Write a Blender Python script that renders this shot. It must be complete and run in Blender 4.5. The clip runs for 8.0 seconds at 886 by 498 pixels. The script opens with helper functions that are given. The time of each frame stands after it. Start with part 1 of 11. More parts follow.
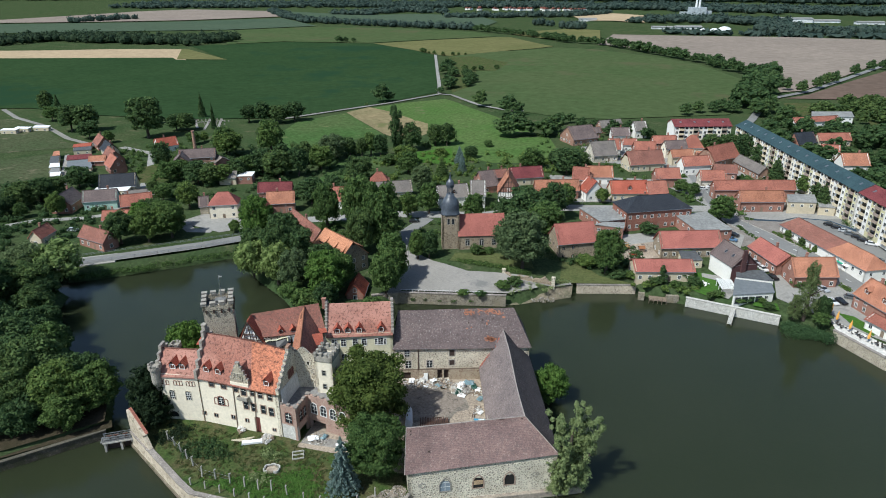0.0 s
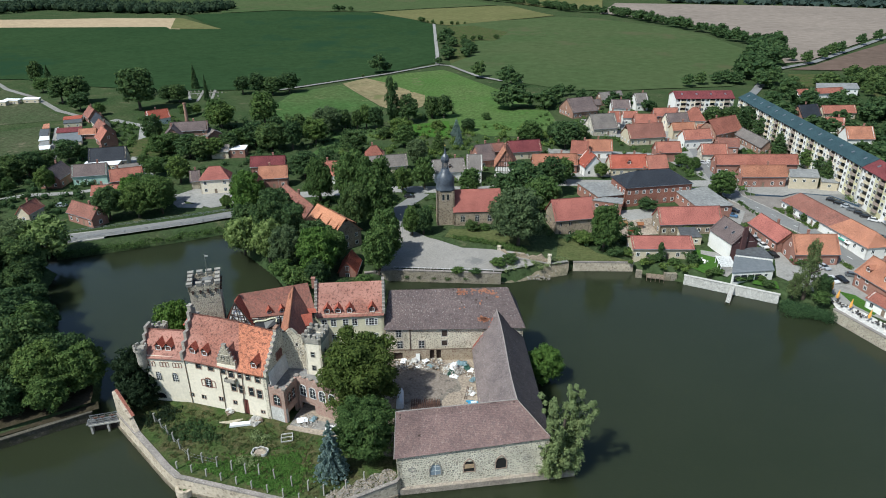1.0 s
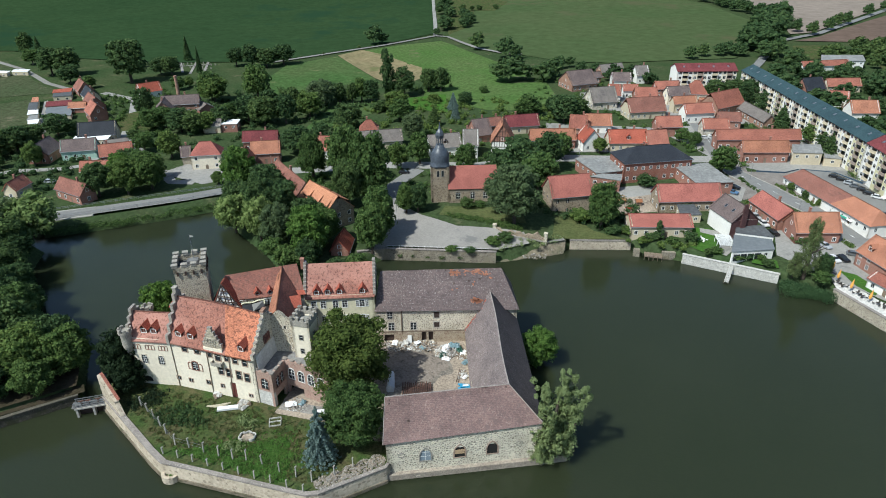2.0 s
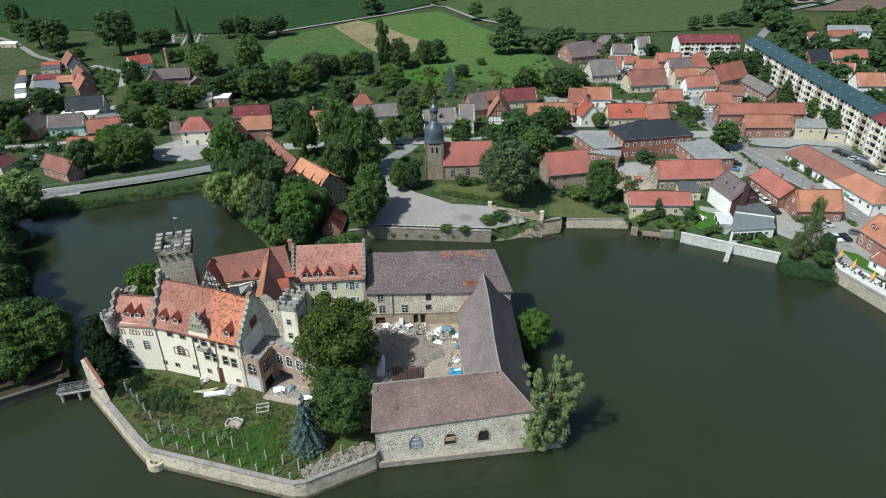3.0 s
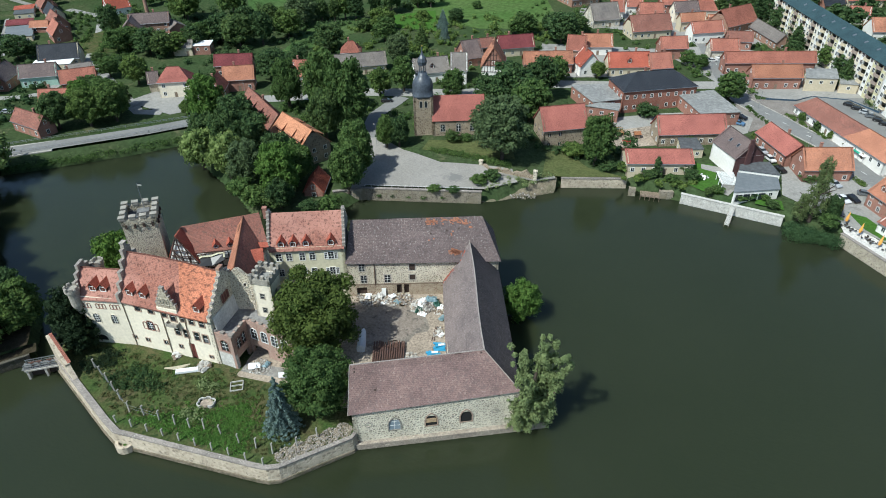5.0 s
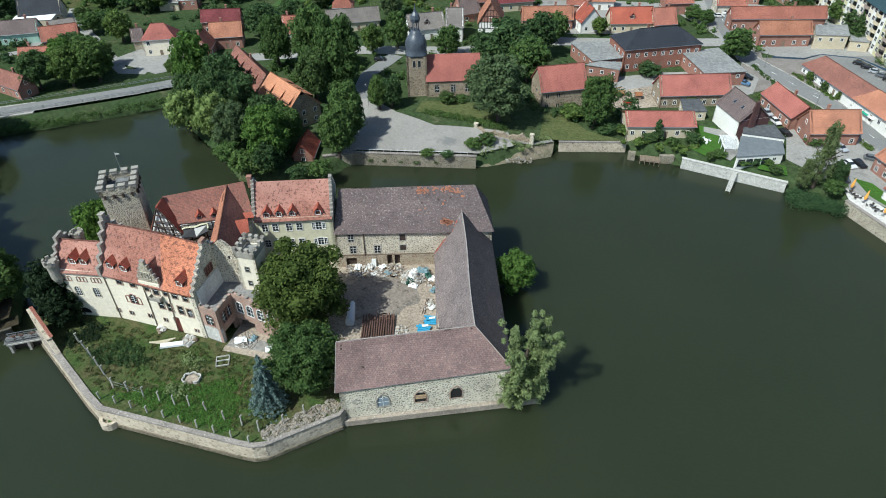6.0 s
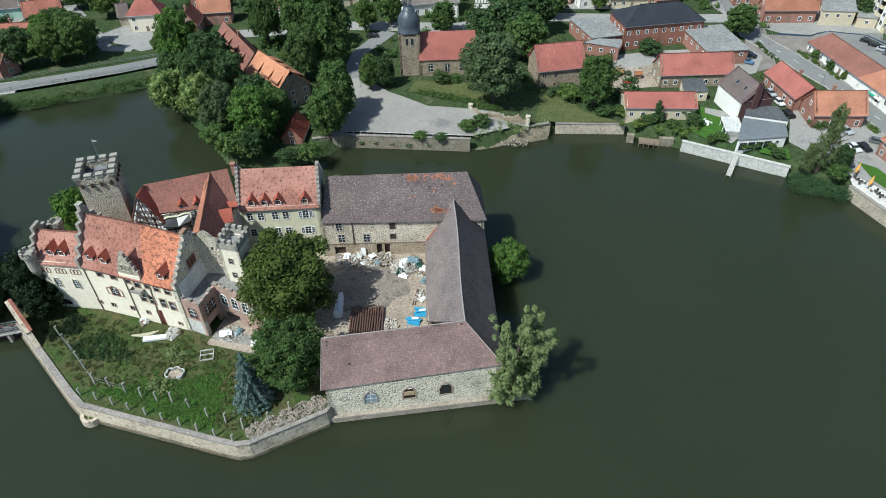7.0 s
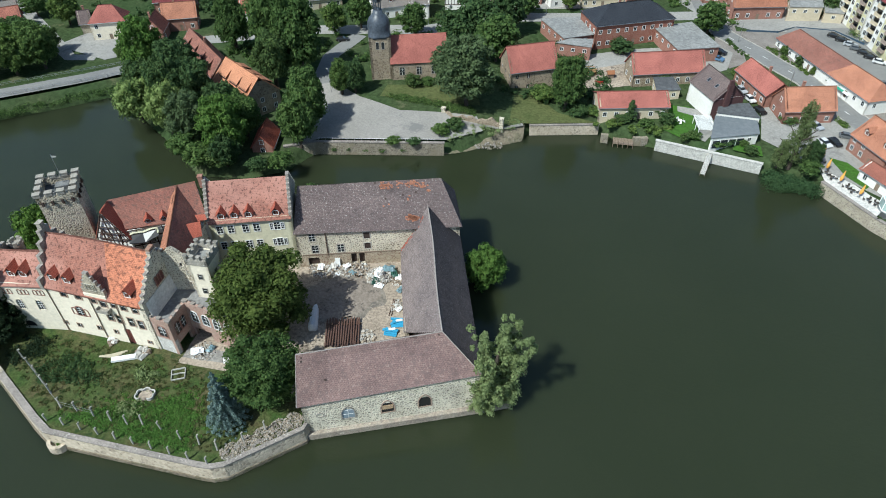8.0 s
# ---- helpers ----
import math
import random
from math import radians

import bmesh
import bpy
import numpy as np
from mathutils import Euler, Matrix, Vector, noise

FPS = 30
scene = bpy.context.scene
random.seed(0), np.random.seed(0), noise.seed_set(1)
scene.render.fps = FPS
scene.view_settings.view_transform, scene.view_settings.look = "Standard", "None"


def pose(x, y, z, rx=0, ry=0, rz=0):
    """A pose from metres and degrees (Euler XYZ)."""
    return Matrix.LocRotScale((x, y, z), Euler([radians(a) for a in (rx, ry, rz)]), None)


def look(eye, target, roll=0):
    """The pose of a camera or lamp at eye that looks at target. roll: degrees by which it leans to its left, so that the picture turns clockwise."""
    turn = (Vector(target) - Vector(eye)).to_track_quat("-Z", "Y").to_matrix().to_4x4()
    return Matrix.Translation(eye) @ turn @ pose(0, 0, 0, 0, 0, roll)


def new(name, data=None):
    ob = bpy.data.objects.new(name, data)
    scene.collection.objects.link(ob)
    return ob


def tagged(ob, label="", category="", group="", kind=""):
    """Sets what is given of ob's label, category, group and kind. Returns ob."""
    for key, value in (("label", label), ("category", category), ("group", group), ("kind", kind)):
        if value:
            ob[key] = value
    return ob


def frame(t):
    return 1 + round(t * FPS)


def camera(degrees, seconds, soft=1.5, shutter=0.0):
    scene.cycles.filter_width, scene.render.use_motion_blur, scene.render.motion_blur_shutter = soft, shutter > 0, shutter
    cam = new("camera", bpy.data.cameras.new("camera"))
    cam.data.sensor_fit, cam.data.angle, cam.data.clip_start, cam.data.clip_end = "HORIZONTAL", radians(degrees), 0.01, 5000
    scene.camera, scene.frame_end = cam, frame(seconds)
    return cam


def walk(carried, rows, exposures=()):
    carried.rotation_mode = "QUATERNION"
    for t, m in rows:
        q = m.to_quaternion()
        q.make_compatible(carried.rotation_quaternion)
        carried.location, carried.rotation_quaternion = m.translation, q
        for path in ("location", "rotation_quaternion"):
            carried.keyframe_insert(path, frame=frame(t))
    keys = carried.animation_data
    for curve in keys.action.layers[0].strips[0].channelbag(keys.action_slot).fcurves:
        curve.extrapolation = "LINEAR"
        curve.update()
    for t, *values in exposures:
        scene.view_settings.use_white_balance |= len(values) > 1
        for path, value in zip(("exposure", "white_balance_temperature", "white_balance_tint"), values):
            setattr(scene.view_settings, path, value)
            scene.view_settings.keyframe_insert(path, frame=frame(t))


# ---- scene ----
cam = camera(68.7, 8.0, soft=0.98)
PATH = [
    (0, (-1.845, -5.034, 99.555), (-2.371, -3.266, 98.781), -0.3),
    (0.5, (-1.442, -2.728, 99.429), (-1.965, -0.976, 98.62), -0.3),
    (1, (-1.211, -0.277, 99.392), (-1.728, 1.457, 98.539), -0.3),
    (1.5, (-0.903, 2.012, 99.311), (-1.415, 3.728, 98.421), -0.3),
    (3, (0.058, 9.359, 99.098), (-0.439, 11.017, 98.096), -0.4),
    (3.5, (0.269, 11.813, 99.222), (-0.223, 13.452, 98.186), -0.5),
    (4, (0.415, 14.582, 99.195), (-0.07, 16.2, 98.125), -0.5),
    (4.5, (0.578, 17.202, 99.156), (0.098, 18.8, 98.053), -0.5),
    (6, (1.193, 25.705, 99.156), (0.74, 27.194, 97.901), -0.6),
    (6.5, (1.317, 28.444, 99.192), (0.876, 29.895, 97.888), -0.7),
    (7, (1.467, 31.359, 99.237), (1.029, 32.797, 97.918), -0.6),
    (7.5, (1.369, 33.362, 99.259), (0.961, 34.808, 97.938), -0.6),
    (8, (1.481, 34.209, 99.327), (1.105, 35.661, 98.005), -0.6),
]
walk(cam, [(t, look(eye, target, roll)) for t, eye, target, roll in PATH], exposures=[(0.0, 0.11, 6080, 4), (3.0, 0.17, 6060, 1), (8.0, 0.24, 5960, 0)])

# ---- light ----
world = bpy.data.worlds.new("sky")
scene.world = world
world.use_nodes = True
wn = world.node_tree.nodes
sky = wn.new("ShaderNodeTexSky")
sky.sky_type, sky.sun_disc = "NISHITA", False
SUN_FROM = Vector((-0.57, -0.86, 1.36)).normalized()
sky.sun_elevation = math.asin(SUN_FROM.z)
sky.sun_rotation = math.atan2(SUN_FROM.x, SUN_FROM.y)
wn["Background"].inputs[1].default_value = 0.115
world.node_tree.links.new(sky.outputs[0], wn["Background"].inputs[0])
sun = new("sun", bpy.data.lights.new("sun", "SUN"))
sun.data.energy, sun.data.angle, sun.data.color = 4.8, radians(0.8), (1.0, 0.965, 0.91)
sun.matrix_world = look(SUN_FROM * 100, (0, 0, 0))

# ---- materials ----
def tree_of(name):
    m = bpy.data.materials.new(name)
    m.use_nodes = True
    return m, m.node_tree.nodes, m.node_tree.links


def ramp_node(nd, ln, src, stops):
    r = nd.new("ShaderNodeValToRGB")
    els = r.color_ramp.elements
    while len(els) < len(stops):
        els.new(0.5)
    for e, (p, c) in zip(els, stops):
        e.position, e.color = p, (*c, 1)
    ln.new(src, r.inputs[0])
    return r.outputs[0]


def mixed(nd, ln, fac, a, b, mode="MIX"):
    m = nd.new("ShaderNodeMix")
    m.data_type, m.blend_type = "RGBA", mode
    for sock, v in ((m.inputs[0], fac), (m.inputs[6], a), (m.inputs[7], b)):
        if hasattr(v, "is_linked"):
            ln.new(v, sock)
        elif isinstance(v, (int, float)):
            sock.default_value = v
        else:
            sock.default_value = (*v, 1)
    return m.outputs[2]


def noise_node(nd, ln, co, scale, detail=4, rough=0.6):
    n = nd.new("ShaderNodeTexNoise")
    n.inputs["Scale"].default_value, n.inputs["Detail"].default_value, n.inputs["Roughness"].default_value = scale, detail, rough
    ln.new(co, n.inputs["Vector"])
    return n.outputs[0]


def surface(name, a, b, big=0.15, fine=3.0, rough=0.85, bump=0.15, fleck=None, fleck_scale=1.2, fleck_cut=0.62, vary=0.0, spec=0.3, grain=0.65):
    """A matt surface: two colours mixed at a broad and a fine scale, flecks of a third, relief."""
    m, nd, ln = tree_of(name)
    bs = nd["Principled BSDF"]
    co = nd.new("ShaderNodeTexCoord").outputs["Object"]
    n1, n2 = noise_node(nd, ln, co, big, 5), noise_node(nd, ln, co, fine, 4, 0.7)
    col = mixed(nd, ln, ramp_node(nd, ln, n1, [(0.35, (0, 0, 0)), (0.65, (1, 1, 1))]), a, b)
    dark = ramp_node(nd, ln, n2, [(0.32, (0.42, 0.42, 0.42)), (0.68, (1.35, 1.35, 1.35))])
    col = mixed(nd, ln, grain, col, dark, "MULTIPLY")
    if fleck:
        n3 = noise_node(nd, ln, co, fleck_scale, 6, 0.75)
        col = mixed(nd, ln, ramp_node(nd, ln, n3, [(fleck_cut, (0, 0, 0)), (fleck_cut + 0.06, (1, 1, 1))]), col, fleck)
    if vary:
        oi = nd.new("ShaderNodeObjectInfo")
        col = mixed(nd, ln, vary, col, ramp_node(nd, ln, oi.outputs["Random"], [(0, (0.55, 0.55, 0.55)), (1, (1.3, 1.3, 1.3))]), "MULTIPLY")
    ln.new(col, bs.inputs["Base Color"])
    bs.inputs["Roughness"].default_value = rough
    bs.inputs["Specular IOR Level"].default_value = spec
    if bump:
        bp = nd.new("ShaderNodeBump")
        bp.inputs["Strength"].default_value, bp.inputs["Distance"].default_value = bump, 0.2
        ln.new(n2, bp.inputs["Height"])
        ln.new(bp.outputs[0], bs.inputs["Normal"])
    return m


def rubble(name, stones, mortar, size=0.45, bump=0.8, wash=None, wash_cut=0.5, wide=1.0):
    """Field-stone masonry: uneven cells of several greys and browns with paler joints, old render left in patches."""
    m, nd, ln = tree_of(name)
    bs = nd["Principled BSDF"]
    co = nd.new("ShaderNodeTexCoord").outputs["Object"]
    warp = nd.new("ShaderNodeTexNoise")
    warp.inputs["Scale"].default_value = 1.3
    ln.new(co, warp.inputs["Vector"])
    vm = nd.new("ShaderNodeMix")
    vm.data_type = "RGBA"
    vm.inputs[0].default_value = 0.12
    ln.new(co, vm.inputs[6]), ln.new(warp.outputs[1], vm.inputs[7])
    v = nd.new("ShaderNodeTexVoronoi")
    v.inputs["Scale"].default_value = 1 / size
    ln.new(vm.outputs[2], v.inputs["Vector"])
    e = nd.new("ShaderNodeTexVoronoi")
    e.feature = "DISTANCE_TO_EDGE"
    e.inputs["Scale"].default_value = 1 / size
    ln.new(vm.outputs[2], e.inputs["Vector"])
    sep = nd.new("ShaderNodeSeparateColor")
    ln.new(v.outputs["Color"], sep.inputs[0])
    col = ramp_node(nd, ln, sep.outputs[0], [(i / (len(stones) - 1), c) for i, c in enumerate(stones)])
    joint = ramp_node(nd, ln, e.outputs[0], [(0.05 * wide, (1, 1, 1)), (0.15 * wide, (0, 0, 0))])
    col = mixed(nd, ln, joint, col, mortar)
    broad = noise_node(nd, ln, co, 0.22, 6, 0.65)
    col = mixed(nd, ln, 0.7, col, ramp_node(nd, ln, broad, [(0.3, (0.6, 0.58, 0.55)), (0.7, (1.2, 1.2, 1.2))]), "MULTIPLY")
    if wash:
        n = noise_node(nd, ln, co, 0.35, 7, 0.7)
        col = mixed(nd, ln, ramp_node(nd, ln, n, [(wash_cut, (0, 0, 0)), (wash_cut + 0.08, (1, 1, 1))]), col, wash)
    ln.new(col, bs.inputs["Base Color"])
    bs.inputs["Roughness"].default_value = 0.95
    bs.inputs["Specular IOR Level"].default_value = 0.2
    bp = nd.new("ShaderNodeBump")
    bp.inputs["Strength"].default_value, bp.inputs["Distance"].default_value = bump, 0.15
    ln.new(ramp_node(nd, ln, e.outputs[0], [(0.0, (0, 0, 0)), (0.25, (1, 1, 1))]), bp.inputs["Height"])
    ln.new(bp.outputs[0], bs.inputs["Normal"])
    return m


def tiles(name, a, b, old, row=0.33, patchy=0.5, vary=0.35, rough=0.8, old_scale=0.9, specks=None, speck_scale=2.0, speck_cut=0.6, tint=None):
    """Roof covering in courses: tile-to-tile colour, weathered and replaced patches, the steps between courses in relief. Runs on UV, v up the slope, in metres."""
    m, nd, ln = tree_of(name)
    bs = nd["Principled BSDF"]
    tc = nd.new("ShaderNodeTexCoord")
    uv, co = tc.outputs["UV"], tc.outputs["Object"]
    br = nd.new("ShaderNodeTexBrick")
    br.inputs["Scale"].default_value = 1.0
    br.inputs["Brick Width"].default_value, br.inputs["Row Height"].default_value = row * 0.75, row
    br.inputs["Mortar Size"].default_value = 0.015
    br.inputs["Color1"].default_value, br.inputs["Color2"].default_value, br.inputs["Mortar"].default_value = (*a, 1), (*b, 1), (*[c * 0.35 for c in a], 1)
    ln.new(uv, br.inputs["Vector"])
    n1 = noise_node(nd, ln, co, old_scale, 7, 0.78)
    col = mixed(nd, ln, ramp_node(nd, ln, n1, [(patchy, (0, 0, 0)), (patchy + 0.12, (1, 1, 1))]), br.outputs[0], old)
    n2 = noise_node(nd, ln, co, 0.18, 5, 0.6)
    if tint:
        n4 = noise_node(nd, ln, co, 0.09, 3, 0.5)
        col = mixed(nd, ln, ramp_node(nd, ln, n4, [(0.42, (0, 0, 0)), (0.58, (0.75, 0.75, 0.75))]), col, tint)
    if specks:
        mp = nd.new("ShaderNodeMapping")
        mp.inputs["Scale"].default_value = (1.0, 0.9, 1)
        ln.new(uv, mp.inputs[0])
        n3 = noise_node(nd, ln, mp.outputs[0], speck_scale, 4, 0.7)
        col = mixed(nd, ln, ramp_node(nd, ln, n3, [(speck_cut, (0, 0, 0)), (speck_cut + 0.09, (0.85, 0.85, 0.85))]), col, specks)
    col = mixed(nd, ln, 0.75, col, ramp_node(nd, ln, n2, [(0.3, (0.68, 0.68, 0.7)), (0.7, (1.2, 1.18, 1.15))]), "MULTIPLY")
    oi = nd.new("ShaderNodeObjectInfo")
    col = mixed(nd, ln, vary, col, ramp_node(nd, ln, oi.outputs["Random"], [(0, (0.55, 0.5, 0.5)), (1, (1.25, 1.25, 1.25))]), "MULTIPLY")
    ln.new(col, bs.inputs["Base Color"])
    bs.inputs["Roughness"].default_value = rough
    bs.inputs["Specular IOR Level"].default_value = 0.08
    wv = nd.new("ShaderNodeTexWave")
    wv.wave_type, wv.bands_direction, wv.wave_profile = "BANDS", "Y", "SAW"
    wv.inputs["Scale"].default_value = 1 / (row * 20) * 2 * math.pi
    ln.new(uv, wv.inputs["Vector"])
    add = nd.new("ShaderNodeMath")
    add.operation = "MULTIPLY_ADD"
    ln.new(n1, add.inputs[0])
    add.inputs[1].default_value = 1.2
    ln.new(wv.outputs["Fac"], add.inputs[2])
    bp = nd.new("ShaderNodeBump")
    bp.inputs["Strength"].default_value, bp.inputs["Distance"].default_value = 0.5, 0.08
    ln.new(add.outputs[0], bp.inputs["Height"])
    ln.new(bp.outputs[0], bs.inputs["Normal"])
    return m


def leafy(name, dark, light, vary=0.5):
    m, nd, ln = tree_of(name)
    bs = nd["Principled BSDF"]
    g = nd.new("ShaderNodeNewGeometry")
    oi = nd.new("ShaderNodeObjectInfo")
    co = nd.new("ShaderNodeTexCoord").outputs["Object"]
    col = ramp_node(nd, ln, g.outputs["Random Per Island"], [(0, dark), (1, light)])
    col = mixed(nd, ln, 0.5, col, ramp_node(nd, ln, noise_node(nd, ln, co, 0.5, 3), [(0.3, (0.72, 0.75, 0.72)), (0.7, (1.22, 1.2, 1.08))]), "MULTIPLY")
    col = mixed(nd, ln, vary, col, ramp_node(nd, ln, oi.outputs["Random"], [(0, (0.55, 0.65, 0.6)), (0.5, (0.95, 1.0, 0.9)), (1, (1.5, 1.3, 0.9))]), "MULTIPLY")
    ln.new(col, bs.inputs["Base Color"])
    bs.inputs["Roughness"].default_value = 0.7
    bs.inputs["Specular IOR Level"].default_value = 0.1
    tr = nd.new("ShaderNodeBsdfTranslucent")
    ln.new(col, tr.inputs[0])
    mx = nd.new("ShaderNodeMixShader")
    mx.inputs[0].default_value = 0.38
    ln.new(bs.outputs[0], mx.inputs[1]), ln.new(tr.outputs[0], mx.inputs[2])
    ln.new(mx.outputs[0], nd["Material Output"].inputs[0])
    return m


def plain(name, c, rough=0.5, metal=0.0, spec=0.5):
    m, nd, ln = tree_of(name)
    bs = nd["Principled BSDF"]
    bs.inputs["Base Color"].default_value = (*c, 1)
    bs.inputs["Roughness"].default_value, bs.inputs["Metallic"].default_value = rough, metal
    bs.inputs["Specular IOR Level"].default_value = spec
    return m


def water_material():
    m, nd, ln = tree_of("pond_water")
    bs = nd["Principled BSDF"]
    co = nd.new("ShaderNodeTexCoord").outputs["Object"]
    n = noise_node(nd, ln, co, 0.02, 4)
    ln.new(ramp_node(nd, ln, n, [(0.3, (0.0212, 0.0270, 0.0136)), (0.7, (0.0252, 0.0310, 0.0164))]), bs.inputs["Base Color"])
    # silty water scatters the light sideways, which softens the shadows on it
    bs.subsurface_method = "BURLEY"
    bs.inputs["Subsurface Weight"].default_value = 1.0
    bs.inputs["Subsurface Radius"].default_value = (1.0, 1.0, 0.9)
    bs.inputs["Subsurface Scale"].default_value = 4.0
    bs.inputs["Roughness"].default_value = 0.07
    bs.inputs["IOR"].default_value = 1.33
    mp = nd.new("ShaderNodeMapping")
    mp.inputs["Scale"].default_value = (0.7, 1.6, 1)
    mp.inputs["Rotation"].default_value = (0, 0, 0.4)
    ln.new(co, mp.inputs[0])
    r = noise_node(nd, ln, mp.outputs[0], 1.1, 3)
    bp = nd.new("ShaderNodeBump")
    bp.inputs["Strength"].default_value, bp.inputs["Distance"].default_value = 0.22, 0.12
    ln.new(r, bp.inputs["Height"])
    ln.new(bp.outputs[0], bs.inputs["Normal"])
    return m


WATER = water_material()
CREAM = surface("cream_render", (0.80, 0.725, 0.59), (0.74, 0.665, 0.53), 0.12, 1.6, 0.9, 0.05, (0.60, 0.52, 0.40), 0.30, 0.73, grain=0.22)
OLIVE = surface("yellow_grey_render", (0.70, 0.66, 0.48), (0.62, 0.58, 0.41), 0.12, 1.4, 0.9, 0.05, (0.44, 0.40, 0.29), 0.35, 0.70, grain=0.22)
STONES = [(0.20, 0.18, 0.15), (0.32, 0.28, 0.22), (0.42, 0.37, 0.29), (0.26, 0.22, 0.19), (0.38, 0.33, 0.28)]
STONE = rubble("field_stone", STONES, (0.46, 0.41, 0.32), 0.42, 0.55, wide=1.2)
TERRACE_BRICK = rubble("pale_weathered_brick", [(0.33, 0.20, 0.165), (0.40, 0.25, 0.205), (0.29, 0.175, 0.145)], (0.42, 0.32, 0.265), 0.25, 0.3, (0.44, 0.36, 0.30), 0.60)
STONE_PALE = rubble("pointed_field_stone", [(0.20, 0.18, 0.15), (0.34, 0.31, 0.25), (0.48, 0.44, 0.35), (0.26, 0.23, 0.19)], (0.70, 0.645, 0.52), 0.44, 0.6, wide=1.9)
STONE_TAN = rubble("tan_field_stone", [(0.21, 0.175, 0.14), (0.36, 0.305, 0.24), (0.48, 0.42, 0.335), (0.27, 0.225, 0.18)], (0.70, 0.635, 0.51), 0.42, 0.6, (0.44, 0.36, 0.275), 0.64, wide=1.7)
STONE_BROWN = rubble("brown_field_stone", [(0.17, 0.13, 0.095), (0.27, 0.21, 0.15), (0.36, 0.29, 0.21), (0.22, 0.175, 0.135)], (0.36, 0.30, 0.225), 0.5, 0.6, wide=1.0)
WALL_PALE = rubble("pale_coursed_wall", [(0.34, 0.285, 0.22), (0.48, 0.415, 0.32), (0.57, 0.495, 0.39), (0.26, 0.22, 0.17)], (0.50, 0.43, 0.335), 0.55, 0.4, (0.27, 0.23, 0.185), 0.60, wide=1.0)
STONE_WASHED = rubble("stone_with_old_render", [(0.30, 0.27, 0.23), (0.44, 0.39, 0.32), (0.54, 0.49, 0.40), (0.36, 0.32, 0.27)], (0.62, 0.57, 0.47), 0.45, 0.8, (0.70, 0.65, 0.55), 0.50, wide=1.4)
QUAY = rubble("quay_stone", [(0.16, 0.14, 0.11), (0.24, 0.21, 0.165), (0.31, 0.27, 0.215)], (0.33, 0.295, 0.235), 0.5, 0.6, (0.24, 0.21, 0.15), 0.52, wide=1.0)
CAP = surface("coping_stone", (0.31, 0.275, 0.245), (0.21, 0.188, 0.168), 0.35, 3, 0.9, 0.25, (0.43, 0.40, 0.36), 1.5, 0.58)
GREYSTONE = surface("grey_dressed_stone", (0.37, 0.34, 0.29), (0.26, 0.24, 0.21), 0.8, 4, 0.9, 0.3, (0.50, 0.47, 0.41), 1.6, 0.58)
BRICK = rubble("red_brick", [(0.28, 0.125, 0.095), (0.33, 0.155, 0.118), (0.25, 0.112, 0.09)], (0.34, 0.20, 0.155), 0.25, 0.2)
BRICK_RED = rubble("dark_red_brick", [(0.25, 0.092, 0.066), (0.30, 0.115, 0.082), (0.22, 0.08, 0.06)], (0.30, 0.165, 0.125), 0.25, 0.25)
BRICK_OLD = rubble("weathered_brick", [(0.28, 0.14, 0.10), (0.34, 0.17, 0.12), (0.24, 0.13, 0.10)], (0.34, 0.24, 0.18), 0.25, 0.3, (0.36, 0.30, 0.24), 0.6)
ROOF_RED = tiles("red_roof_tiles", (0.41, 0.168, 0.122), (0.34, 0.137, 0.102), (0.26, 0.128, 0.102), patchy=0.55, vary=0.45, specks=(0.19, 0.10, 0.08), speck_scale=1.6, speck_cut=0.60)
ROOF_ORANGE_NEW = tiles("new_orange_tiles", (0.56, 0.265, 0.155), (0.49, 0.225, 0.132), (0.40, 0.19, 0.12), patchy=0.7, vary=0.05)
ROOF_PLAIN_RED = tiles("even_red_tiles", (0.40, 0.150, 0.122), (0.36, 0.133, 0.110), (0.32, 0.130, 0.110), patchy=0.62, vary=0.2, specks=(0.27, 0.12, 0.10), speck_scale=1.4, speck_cut=0.64)
ROOF_NEWRED = tiles("bright_red_tiles", (0.42, 0.125, 0.085), (0.37, 0.105, 0.07), (0.30, 0.11, 0.085), patchy=0.62)
ROOF_ORANGE = tiles("orange_tiles", (0.47, 0.22, 0.142), (0.40, 0.178, 0.112), (0.32, 0.158, 0.112), patchy=0.55, specks=(0.25, 0.135, 0.098), speck_scale=1.6, speck_cut=0.58)
ROOF_CASTLE = tiles("mottled_castle_tiles", (0.43, 0.195, 0.145), (0.36, 0.158, 0.118), (0.285, 0.145, 0.115), patchy=0.50, vary=0.1, old_scale=1.6, specks=(0.12, 0.062, 0.05), speck_scale=1.7, speck_cut=0.525, tint=(0.40, 0.215, 0.175))
ROOF_CASTLE_BRIGHT = tiles("relaid_orange_tiles", (0.60, 0.245, 0.145), (0.53, 0.20, 0.12), (0.40, 0.165, 0.11), patchy=0.53, vary=0.0, old_scale=1.6, specks=(0.15, 0.068, 0.05), speck_scale=1.5, speck_cut=0.505)
ROOF_CASTLE_OLD = tiles("weathered_red_tiles", (0.32, 0.145, 0.112), (0.26, 0.112, 0.088), (0.21, 0.112, 0.09), patchy=0.50, vary=0.1, old_scale=1.5, specks=(0.13, 0.085, 0.07), speck_scale=1.8, speck_cut=0.52)
ROOF_BARN = tiles("brown_violet_tiles", (0.245, 0.165, 0.152), (0.20, 0.137, 0.128), (0.155, 0.112, 0.106), patchy=0.50, vary=0.0, old_scale=0.9, specks=(0.30, 0.225, 0.205), speck_scale=2.0, speck_cut=0.56)
